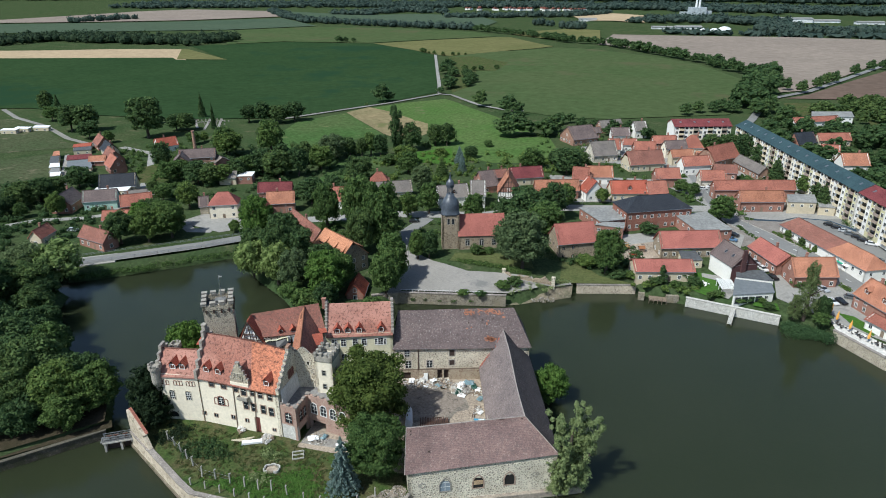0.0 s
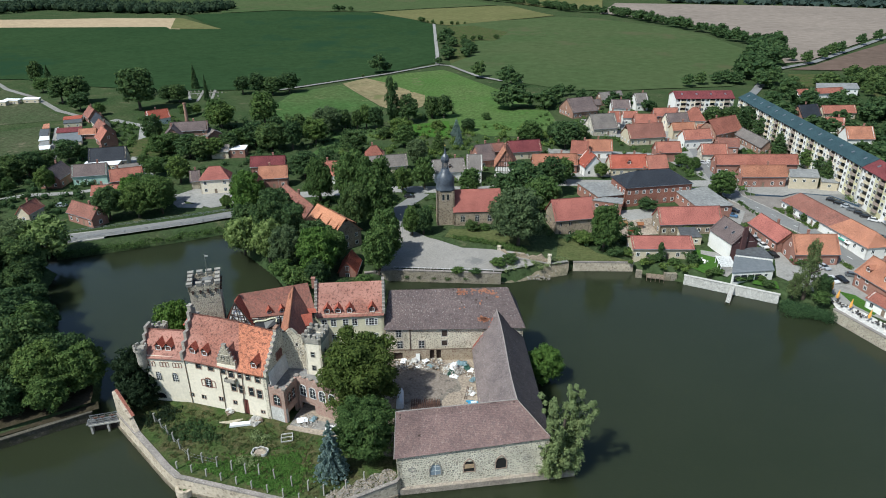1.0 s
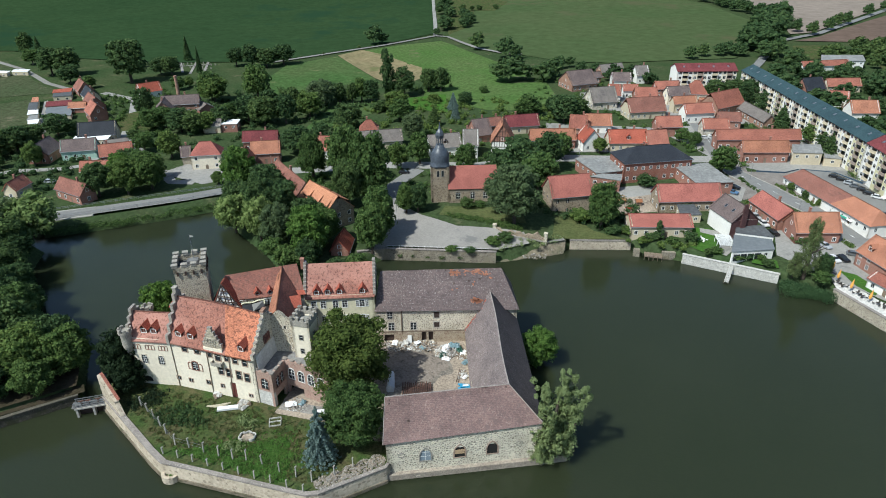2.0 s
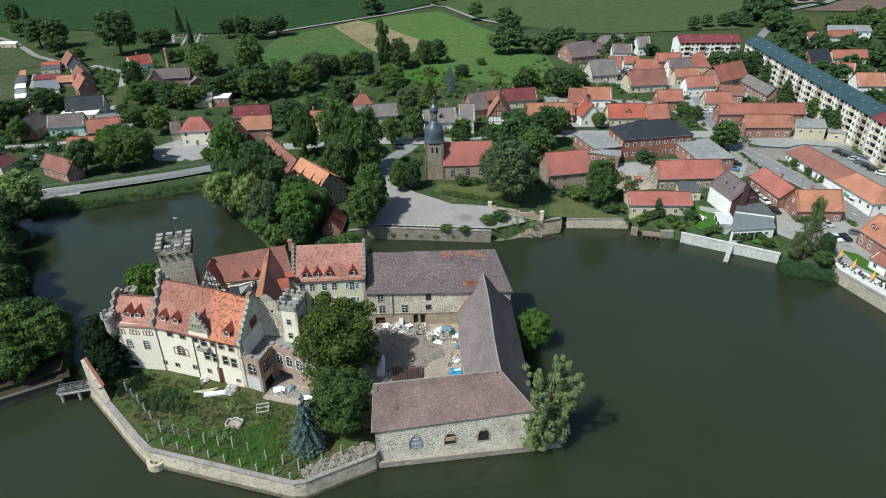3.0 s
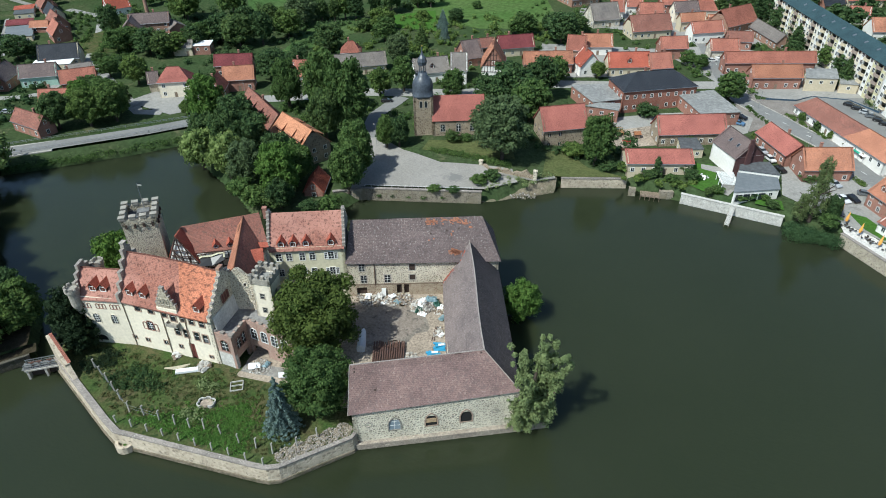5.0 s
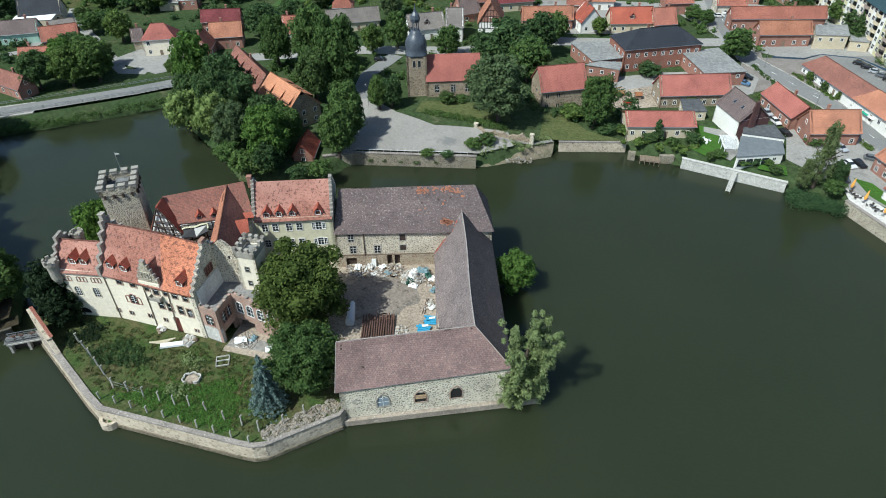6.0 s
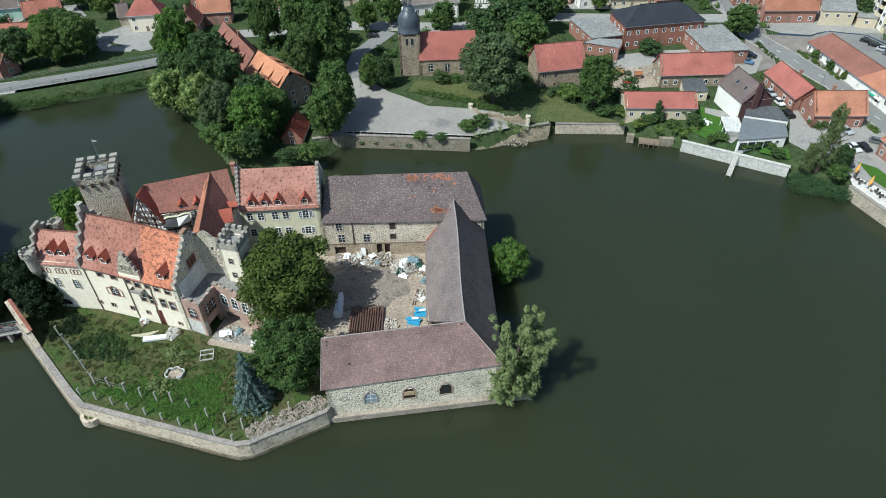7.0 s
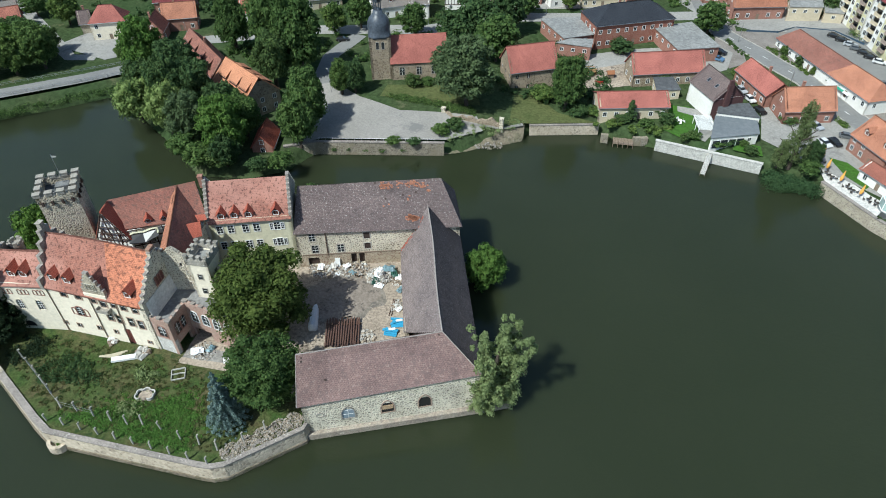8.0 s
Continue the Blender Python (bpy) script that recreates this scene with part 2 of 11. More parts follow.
# lichened barn tiles darkened: the east slope's shade is in the colour
ROOF_BARN_SHADED = tiles("shaded_lichened_tiles", (0.115, 0.098, 0.098), (0.09, 0.076, 0.077), (0.065, 0.056, 0.057), patchy=0.50, vary=0.0, old_scale=1.4, specks=(0.26, 0.25, 0.245), speck_scale=2.8, speck_cut=0.59)
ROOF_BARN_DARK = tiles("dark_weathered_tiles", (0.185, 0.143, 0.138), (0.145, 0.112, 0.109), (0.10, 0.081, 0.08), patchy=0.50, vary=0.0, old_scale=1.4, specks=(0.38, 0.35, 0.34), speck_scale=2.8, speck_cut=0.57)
# lighter tiles, raised in tone for the sunlit west slope
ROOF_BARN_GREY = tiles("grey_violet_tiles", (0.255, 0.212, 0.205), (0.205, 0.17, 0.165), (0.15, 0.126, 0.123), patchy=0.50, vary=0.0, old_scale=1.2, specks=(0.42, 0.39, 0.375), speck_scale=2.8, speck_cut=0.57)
MORTAR = surface("lime_mortar", (0.52, 0.48, 0.42), (0.42, 0.38, 0.33), 0.8, 4, 0.95, 0.2)
RIDGE = surface("ridge_mortar", (0.34, 0.30, 0.275), (0.26, 0.23, 0.21), 0.8, 4, 0.95, 0.2)
ROOF_BROWN = tiles("brown_tiles", (0.19, 0.150, 0.142), (0.155, 0.122, 0.117), (0.12, 0.10, 0.097), patchy=0.55)
ROOF_GREY = tiles("grey_brown_roof", (0.215, 0.195, 0.178), (0.18, 0.162, 0.148), (0.14, 0.125, 0.115), row=1.0, patchy=0.58)
ROOF_WINE = tiles("wine_red_tiles", (0.21, 0.062, 0.066), (0.175, 0.052, 0.056), (0.15, 0.055, 0.058), patchy=0.60)
SLATE = tiles("dark_slate", (0.045, 0.05, 0.06), (0.035, 0.04, 0.05), (0.055, 0.06, 0.07), patchy=0.6, vary=0.1, rough=0.5)
ROOF_BLUE = tiles("blue_grey_roofing", (0.045, 0.080, 0.092), (0.038, 0.070, 0.082), (0.07, 0.085, 0.105), row=0.8, patchy=0.62, vary=0.05)
FLAT_GREY = surface("grey_roofing_felt", (0.27, 0.27, 0.258), (0.215, 0.215, 0.208), 0.15, 1.0, 0.85, 0.03, (0.16, 0.158, 0.15), 0.4, 0.60)
FELT_SLATE = surface("slate_grey_felt", (0.165, 0.18, 0.19), (0.14, 0.155, 0.165), 0.15, 1.0, 0.8, 0.03, grain=0.3)
FLAT_DARK = surface("dark_roofing_felt", (0.10, 0.105, 0.11), (0.08, 0.085, 0.09), 0.15, 1.0, 0.8, 0.03)
WHITE = surface("white_render", (0.80, 0.78, 0.74), (0.74, 0.72, 0.67), 0.2, 1.5, 0.85, 0.03, grain=0.15)
BEIGE = surface("beige_render", (0.58, 0.50, 0.36), (0.52, 0.45, 0.33), 0.2, 1.5, 0.85, 0.03, grain=0.22)
BALCONY = surface("brown_grey_cladding", (0.33, 0.27, 0.225), (0.29, 0.235, 0.20), 0.2, 1.5, 0.85, 0.03, grain=0.22)
MINT = surface("mint_render", (0.42, 0.60, 0.50), (0.38, 0.55, 0.46), 0.2, 1.5, 0.85, 0.03, grain=0.22)
YELLOW = surface("pale_yellow_render", (0.62, 0.58, 0.36), (0.57, 0.53, 0.33), 0.2, 1.5, 0.85, 0.03, grain=0.22)
BROWN_BOARD = surface("dark_brown_boarding", (0.10, 0.05, 0.05), (0.08, 0.04, 0.04), 0.4, 4, 0.7, 0.1)
TIMBER = surface("dark_timber", (0.05, 0.035, 0.03), (0.075, 0.05, 0.04), 0.5, 6, 0.8, 0.1)
WOOD = surface("weathered_wood", (0.20, 0.15, 0.11), (0.26, 0.20, 0.15), 0.5, 6, 0.85, 0.1)
RED_STONE = surface("red_sandstone", (0.30, 0.16, 0.12), (0.25, 0.13, 0.10), 0.6, 4, 0.9, 0.1)
# unlit interior put into the colour of panes that fill open holes
DARK_HOLLOW = plain("dark_hollow", (0.012, 0.011, 0.010), 0.9)
RED_SHUTTER = surface("red_brown_paint", (0.17, 0.055, 0.045), (0.13, 0.045, 0.04), 0.8, 5, 0.7, 0.05)
SILL_STONE = surface("pale_window_stone", (0.43, 0.32, 0.245), (0.36, 0.265, 0.205), 0.8, 4, 0.9, 0.1)
GREY_BOARD = surface("grey_boards", (0.20, 0.20, 0.195), (0.13, 0.13, 0.13), 0.8, 5, 0.85, 0.1)
GLASS = plain("window_glass", (0.025, 0.03, 0.035), 0.06, 0, 0.6)
WHITE_PAINT = plain("white_paint", (0.78, 0.78, 0.76), 0.5)
DUSTY = surface("dusty_plaster", (0.60, 0.585, 0.55), (0.46, 0.44, 0.41), 0.8, 3, 0.9, 0.1)
SHEET = plain("white_sheeting", (0.80, 0.80, 0.80), 0.45)
BLUE_TARP = plain("blue_tarpaulin", (0.05, 0.28, 0.46), 0.5)
LEAD = surface("lead_sheet", (0.055, 0.066, 0.085), (0.075, 0.088, 0.108), 0.4, 2, 0.42, 0.05, None, spec=0.4)
METAL = plain("grey_metal", (0.35, 0.36, 0.37), 0.4, 0.8)
RUST = surface("rusty_steel", (0.13, 0.07, 0.05), (0.09, 0.05, 0.04), 1.0, 5, 0.8, 0.1)
CONCRETE = surface("concrete", (0.42, 0.40, 0.36), (0.35, 0.33, 0.30), 0.3, 3, 0.9, 0.1)
WHITE_WALL = surface("pale_quay_wall", (0.56, 0.545, 0.505), (0.45, 0.435, 0.40), 0.4, 2.0, 0.9, 0.2, (0.29, 0.275, 0.25), 1.0, 0.60)
ASPHALT = surface("asphalt", (0.205, 0.203, 0.195), (0.17, 0.169, 0.163), 0.08, 1.5, 0.9, 0.03, (0.235, 0.232, 0.222), 0.2, 0.6, grain=0.3)
PAVING = surface("pale_paving", (0.30, 0.29, 0.268), (0.25, 0.242, 0.224), 0.08, 1.5, 0.9, 0.04, (0.19, 0.182, 0.168), 0.12, 0.58, grain=0.4)
SETTS = rubble("brownish_setts", [(0.23, 0.205, 0.185), (0.28, 0.25, 0.225), (0.20, 0.18, 0.165)], (0.19, 0.175, 0.16), 0.3, 0.3, (0.17, 0.155, 0.14), 0.58)
GRAVEL = surface("gravel", (0.285, 0.268, 0.245), (0.235, 0.222, 0.203), 0.06, 2.0, 0.95, 0.05, (0.165, 0.16, 0.152), 0.07, 0.58, grain=0.35)
EARTH = surface("trodden_earth", (0.40, 0.335, 0.265), (0.29, 0.24, 0.19), 0.14, 1.8, 0.95, 0.3, (0.16, 0.13, 0.105), 0.3, 0.57, grain=0.8, spec=0.0)
# dark brown colour of the ground and path on the dam
DAM_EARTH = surface("dark_dam_earth", (0.062, 0.050, 0.035), (0.040, 0.036, 0.022), 0.4, 2.5, 0.95, 0.3, (0.085, 0.068, 0.048), 1.2, 0.6, spec=0.0)
BANK_EARTH = surface("bank_earth", (0.21, 0.175, 0.125), (0.145, 0.135, 0.085), 0.25, 1.6, 0.95, 0.4, (0.27, 0.245, 0.20), 0.7, 0.58, grain=0.7)
GRASS = surface("grass", (0.040, 0.066, 0.027), (0.060, 0.078, 0.036), 0.05, 0.8, 0.95, 0.3, (0.092, 0.096, 0.052), 0.10, 0.60, spec=0.0)
LAWN = surface("mown_lawn", (0.060, 0.135, 0.024), (0.055, 0.115, 0.026), 0.2, 2, 0.95, 0.1, spec=0.0)
DRY_LAWN = surface("dry_lawn", (0.105, 0.115, 0.048), (0.080, 0.098, 0.038), 0.15, 1.2, 0.95, 0.1, spec=0.0)
PLASTER = surface("limewashed_plaster", (0.86, 0.85, 0.81), (0.80, 0.79, 0.75), 0.4, 2, 0.85, 0.02, grain=0.12)
MEADOW = surface("green_meadow", (0.055, 0.108, 0.034), (0.075, 0.110, 0.042), 0.02, 0.4, 0.95, 0.05, (0.13, 0.14, 0.065), 0.05, 0.6, spec=0.0)
ROUGH_GRASS = surface("rough_grass", (0.052, 0.088, 0.026), (0.098, 0.090, 0.045), 0.22, 2.6, 0.95, 0.6, (0.034, 0.054, 0.021), 0.55, 0.54, grain=0.85, spec=0.0)
# crop green lowered in tone to carry a cloud's shadow
FIELD_CLOUD_SHADE = surface("cloud_shaded_green_crop", (0.025, 0.050, 0.021), (0.031, 0.058, 0.024), 0.006, 0.15, 0.95, 0.05, (0.020, 0.046, 0.023), 0.004, 0.55, spec=0.0, grain=0.35)
FIELD_GREEN = surface("green_crop", (0.058, 0.088, 0.036), (0.070, 0.092, 0.041), 0.006, 0.12, 0.95, 0.05, (0.080, 0.086, 0.044), 0.005, 0.55, spec=0.0, grain=0.35)
# distance haze put into the crop colour as a greyer green
FIELD_HAZED = surface("hazed_green_crop", (0.060, 0.088, 0.058), (0.070, 0.096, 0.064), 0.004, 0.1, 0.95, 0.02, spec=0.0, grain=0.3)
BRIGHT_MEADOW = surface("bright_meadow", (0.070, 0.128, 0.036), (0.088, 0.130, 0.045), 0.03, 0.5, 0.95, 0.05, (0.115, 0.125, 0.06), 0.05, 0.60, spec=0.0)
PASTURE = surface("pale_pasture", (0.058, 0.078, 0.038), (0.074, 0.084, 0.046), 0.03, 0.5, 0.95, 0.1, (0.13, 0.12, 0.078), 0.06, 0.60, spec=0.0)
HAY = surface("mown_hay", (0.24, 0.195, 0.11), (0.19, 0.165, 0.09), 0.06, 0.4, 0.95, 0.05, (0.13, 0.135, 0.06), 0.05, 0.6, spec=0.0)
TRACK = surface("earth_track", (0.25, 0.24, 0.215), (0.20, 0.19, 0.17), 0.05, 1.0, 0.95, 0.05)
FIELD_YELLOW = surface("ripening_crop", (0.14, 0.135, 0.06), (0.115, 0.12, 0.05), 0.01, 0.15, 0.95, 0.05, spec=0.0, grain=0.35)
FIELD_TAN = surface("stubble", (0.40, 0.31, 0.20), (0.36, 0.28, 0.18), 0.01, 0.15, 0.95, 0.05, spec=0.0, grain=0.35)
FIELD_BROWN = surface("harvested_field", (0.245, 0.205, 0.172), (0.215, 0.18, 0.152), 0.008, 0.1, 0.95, 0.05, spec=0.0, grain=0.35)
FIELD_SOIL = surface("bare_soil", (0.14, 0.10, 0.08), (0.12, 0.09, 0.072), 0.01, 0.1, 0.95, 0.05, spec=0.0, grain=0.35)
LEAF = leafy("broad_leaves", (0.052, 0.098, 0.032), (0.138, 0.202, 0.068))
LEAF_SILVER = leafy("grey_green_leaves", (0.068, 0.105, 0.052), (0.150, 0.200, 0.095), 0.2)
LEAF_DARK = leafy("dark_leaves", (0.039, 0.077, 0.034), (0.104, 0.158, 0.064))
LEAF_LIME = leafy("olive_lime_leaves", (0.040, 0.068, 0.019), (0.110, 0.150, 0.046))
LEAF_YEW = leafy("yew_needles", (0.013, 0.026, 0.013), (0.036, 0.058, 0.028), 0.1)
LEAF_LIGHT = leafy("pale_willow_leaves", (0.115, 0.175, 0.055), (0.235, 0.305, 0.115), 0.15)
NETTLE = leafy("nettle_leaves", (0.065, 0.155, 0.032), (0.150, 0.265, 0.065), 0.1)
LEAF_GREY = leafy("silvery_leaves", (0.140, 0.190, 0.080), (0.30, 0.355, 0.17), 0.15)
LEAF_BIRCH = leafy("hanging_birch_leaves", (0.085, 0.120, 0.050), (0.190, 0.235, 0.105), 0.15)
LEAF_BLUE = leafy("blue_spruce_needles", (0.115, 0.17, 0.162), (0.28, 0.37, 0.355), 0.1)
LEAF_BRIGHT = leafy("bright_green_leaves", (0.062, 0.128, 0.028), (0.145, 0.230, 0.058), 0.2)
BARK = surface("bark", (0.09, 0.07, 0.055), (0.06, 0.05, 0.04), 1.0, 6, 0.95, 0.4)


# ---- building blocks ----
def part(name, bm, mat, parent=None, label="", smooth=False):
    me = bpy.data.meshes.new(name)
    bmesh.ops.recalc_face_normals(bm, faces=bm.faces[:])
    if smooth:
        for f in bm.faces:
            f.smooth = True
    bm.to_mesh(me)
    bm.free()
    for m in (mat if isinstance(mat, (list, tuple)) else [mat]):
        me.materials.append(m)
    ob = new(name, me)
    ob.parent = parent
    if label:
        ob["label"] = label
    return ob


def thing(name, m, label, category, group="", kind=""):
    ob = new(name)
    ob.empty_display_size = 0.5
    ob.matrix_world = m
    return tagged(ob, label, category, group, kind)


def block(bm, c, s, yaw=0.0, taper=1.0):
    """A box about its centre; taper shrinks its top."""
    q = Matrix.Rotation(radians(yaw), 4, "Z")
    vs = []
    for z in (-0.5, 0.5):
        k = taper if z > 0 else 1.0
        for x, y in ((-0.5, -0.5), (0.5, -0.5), (0.5, 0.5), (-0.5, 0.5)):
            vs.append(bm.verts.new(Vector(c) + q @ Vector((x * s[0] * k, y * s[1] * k, z * s[2]))))
    for f in ((0, 3, 2, 1), (4, 5, 6, 7), (0, 1, 5, 4), (1, 2, 6, 5), (2, 3, 7, 6), (3, 0, 4, 7)):
        bm.faces.new([vs[i] for i in f])
    return vs


def tube(bm, a, b, r0, r1=None, n=8):
    a, b = Vector(a), Vector(b)
    r1 = r0 if r1 is None else r1
    q = (b - a).to_track_quat("Z", "Y").to_matrix()
    rings = []
    for p, r in ((a, r0), (b, r1)):
        rings.append([bm.verts.new(p + q @ Vector((r * math.cos(i * math.tau / n), r * math.sin(i * math.tau / n), 0))) for i in range(n)])
    for i in range(n):
        bm.faces.new([rings[0][i], rings[0][(i + 1) % n], rings[1][(i + 1) % n], rings[1][i]])
    bm.faces.new(rings[0][::-1]), bm.faces.new(rings[1])


def rope(bm, pts, r, n=6):
    """One tube swept along several points."""
    pts = [Vector(p) for p in pts]
    rings = []
    for k, p in enumerate(pts):
        q = (pts[min(k + 1, len(pts) - 1)] - pts[max(k - 1, 0)]).to_track_quat("Z", "Y").to_matrix()
        rings.append([bm.verts.new(p + q @ Vector((r * math.cos(i * math.tau / n), r * math.sin(i * math.tau / n), 0))) for i in range(n)])
    for a, b in zip(rings, rings[1:]):
        for i in range(n):
            bm.faces.new([a[i], a[(i + 1) % n], b[(i + 1) % n], b[i]])
    bm.faces.new(rings[0][::-1]), bm.faces.new(rings[-1])


def slab(bm, pts, thick, down=True):
    """A sloping sheet of roof: polygon pts (counter-clockwise from above) with thickness below, and UVs with v up the slope in metres."""
    uv = bm.loops.layers.uv.verify()
    pts = [Vector(p) for p in pts]
    n = (pts[1] - pts[0]).cross(pts[2] - pts[0]).normalized()
    if n.z < 0:
        pts.reverse()
        n = -n
    u = Vector((-n.y, n.x, 0))
    u = u.normalized() if u.length > 1e-4 else Vector((1, 0, 0))
    v = n.cross(u)
    top = [bm.verts.new(p) for p in pts]
    bot = [bm.verts.new(p - n * thick) for p in pts]
    fs = [bm.faces.new(top), bm.faces.new(bot[::-1])]
    for i in range(len(pts)):
        j = (i + 1) % len(pts)
        fs.append(bm.faces.new([top[j], top[i], bot[i], bot[j]]))
    for f in fs:
        for lp in f.loops:
            lp[uv].uv = (lp.vert.co.dot(u), lp.vert.co.dot(v))


def wall_panel(bm, a, b, z0, z1, thick, holes=(), z1b=None):
    """An upright wall from a to b (plan points), outer face on that line with the room to the left of a->b, z0 to z1, with rectangular holes (s0, s1, h0, h1) along it. z1b: other end's top."""
    a, b = Vector((*a, 0)), Vector((*b, 0))
    d = b - a
    ln = d.length
    u = d / ln
    n = Vector((-u.y, u.x, 0)) * thick
    xs = sorted({0.0, ln, *[min(ln, max(0, h[i])) for h in holes for i in (0, 1)]})
    zs = sorted({z0, z1, *[min(z1, max(z0, h[i])) for h in holes for i in (2, 3)]})
    z1b = z1 if z1b is None else z1b

    def solid(i, k):
        if not (0 <= i < len(xs) - 1 and 0 <= k < len(zs) - 1):
            return False
        x, z = (xs[i] + xs[i + 1]) / 2, (zs[k] + zs[k + 1]) / 2
        return not any(h[0] < x < h[1] and h[2] < z < h[3] for h in holes)

    cache = {}

    def vert(i, k, back):
        if (i, k, back) not in cache:
            z = zs[k] + ((z1b - z1) * xs[i] / ln if k == len(zs) - 1 else 0)
            cache[i, k, back] = bm.verts.new(a + u * xs[i] + (n if back else Vector()) + Vector((0, 0, z)))
        return cache[i, k, back]

    for i in range(len(xs) - 1):
        for k in range(len(zs) - 1):
            if not solid(i, k):
                continue
            bm.faces.new([vert(i, k, 0), vert(i + 1, k, 0), vert(i + 1, k + 1, 0), vert(i, k + 1, 0)])
            bm.faces.new([vert(i, k, 1), vert(i, k + 1, 1), vert(i + 1, k + 1, 1), vert(i + 1, k, 1)])
            for di, dk, c in ((-1, 0, ((i, k), (i, k + 1))), (1, 0, ((i + 1, k + 1), (i + 1, k))), (0, -1, ((i + 1, k), (i, k))), (0, 1, ((i, k + 1), (i + 1, k + 1)))):
                if not solid(i + di, k + dk):
                    p, q = c
                    bm.faces.new([vert(*p, 0), vert(*q, 0), vert(*q, 1), vert(*p, 1)])


MESHES = {}


def shared(key, maker, mats):
    """One mesh for all alike pieces."""
    if key not in MESHES:
        bm = bmesh.new()
        maker(bm)
        bmesh.ops.recalc_face_normals(bm, faces=bm.faces[:])
        me = bpy.data.meshes.new(str(key[0]))
        bm.to_mesh(me)
        bm.free()
        for m in mats:
            me.materials.append(m)
        MESHES[key] = me
    return MESHES[key]


def piece(name, me, parent, m, label=""):
    ob = new(name, me)
    ob.parent = parent
    ob.matrix_local = m
    if label:
        ob["label"] = label
    return ob


def arch_points(w, h, kind, n=6):
    """The outline of an opening: foot centre at the origin, in x and z."""
    if kind == "flat":
        return [(-w / 2, 0), (w / 2, 0), (w / 2, h), (-w / 2, h)]
    if kind == "oval":
        return [(w / 2 * math.cos(i * math.tau / 14), h / 2 + h / 2 * math.sin(i * math.tau / 14)) for i in range(14)]
    rise = w / 2 if kind == "round" else w * 0.8
    pts = [(-w / 2, 0), (w / 2, 0)]
    if kind == "round":
        pts += [(w / 2 * math.cos(i * math.pi / (2 * n)), h - rise + rise * math.sin(i * math.pi / (2 * n))) for i in range(2 * n + 1)]
    else:
        right = [(w * math.cos(i * math.radians(60) / n) - w / 2, h - w * 0.866 + w * math.sin(i * math.radians(60) / n)) for i in range(n + 1)]
        pts += right + [(-x, z) for x, z in right[-2::-1]]
    return pts


def window(parent, m, w, h, kind="flat", trim=WHITE_PAINT, reveal=0.14, surround=0.12, bars=(2, 3), label="", depth=0.1, glass=None):
    """A window: a surround proud of the wall, with a set-back pane and glazing bars as its sub-parts. m: foot centre on the wall's face, -y outwards."""
    key = ("window", round(w, 1), round(h, 1), kind, trim.name, surround, depth)

    def ring(bm):
        inner, outer = arch_points(w, h, kind), arch_points(w + 2 * surround, h + (2 if kind == "oval" else 1.6) * surround, kind)
        dz = -surround * (1.0 if kind == "oval" else 0.6)
        f = [[bm.verts.new((x, y, z + d)) for x, z in p] for p, d, y in ((inner, 0, -depth), (outer, dz, -depth), (inner, 0, 0.25), (outer, dz, 0.02))]
        k = len(inner)
        for i in range(k):
            j = (i + 1) % k
            bm.faces.new([f[0][i], f[0][j], f[1][j], f[1][i]])
            bm.faces.new([f[1][i], f[1][j], f[3][j], f[3][i]])
            bm.faces.new([f[0][j], f[0][i], f[2][i], f[2][j]])

    def pane(bm):
        ps = arch_points(w, h, kind)
        bm.faces.new([bm.verts.new((x, 0.05, z)) for x, z in ps])
        r = bmesh.ops.extrude_face_region(bm, geom=bm.faces[:])
        for v in r["geom"]:
            if isinstance(v, bmesh.types.BMVert):
                v.co.y += 0.04

    def bar(bm):
        for i in range(1, bars[0]):
            block(bm, (-w / 2 + w * i / bars[0], 0.035, h * 0.47), (0.07, 0.03, h * 0.94))
        for i in range(1, bars[1]):
            block(bm, (0, 0.035, h * i / bars[1]), (w * 0.96, 0.03, 0.06))

    ob = piece("window", shared(key, ring, [trim]), parent, m, label)
    gm = glass or GLASS
    piece("pane", shared(("pane", round(w, 1), round(h, 1), kind, gm.name), pane, [gm]), ob, Matrix())
    if bars[0] * bars[1] > 1:
        piece("glazing_bar", shared(("glazing_bar", round(w, 2), round(h, 2), kind, bars), bar, [WHITE_PAINT]), ob, Matrix())
    return ob


def on_wall(a, b, s, z, out=0.0):
    """The pose of a piece on the outer face of the wall a->b, s metres along, with -y outwards."""
    u = (Vector((*b, 0)) - Vector((*a, 0))).normalized()
    p = Vector((*a, z)) + u * s + Vector((u.y, -u.x, 0)) * out
    return Matrix.Translation(p) @ Matrix.Rotation(math.atan2(u.y, u.x), 4, "Z")


# ---- ground ----
def smooth(a, b, x):
    u = np.clip((x - a) / (b - a), 0, 1)
    return u * u * (3 - 2 * u)


POND = [(-205, 158), (-191, 163), (-178.6, 172.3), (-161.6, 189.7), (-149.8, 200.4), (-139.6, 187), (-122, 174.5), (-109, 166), (-98, 156.5), (-84, 158), (-75, 164), (-70.4, 175),
        (-36, 182), (-30.3, 184.6), (-26.5, 188), (-20.8, 191.2), (-14.7, 198), (4.4, 203), (7.9, 201), (21.4, 198.2), (46.6, 192.6), (60.2, 187.7), (70.6, 174.3), (95, 150), (130, 110), (140, 60),
        (100, 5), (0, -15), (-110, 0), (-170, 30), (-127, 75), (-113, 92), (-116, 96), (-123, 105), (-139, 113), (-149, 115), (-162, 124), (-173, 135.5), (-180, 148), (-195, 150)]


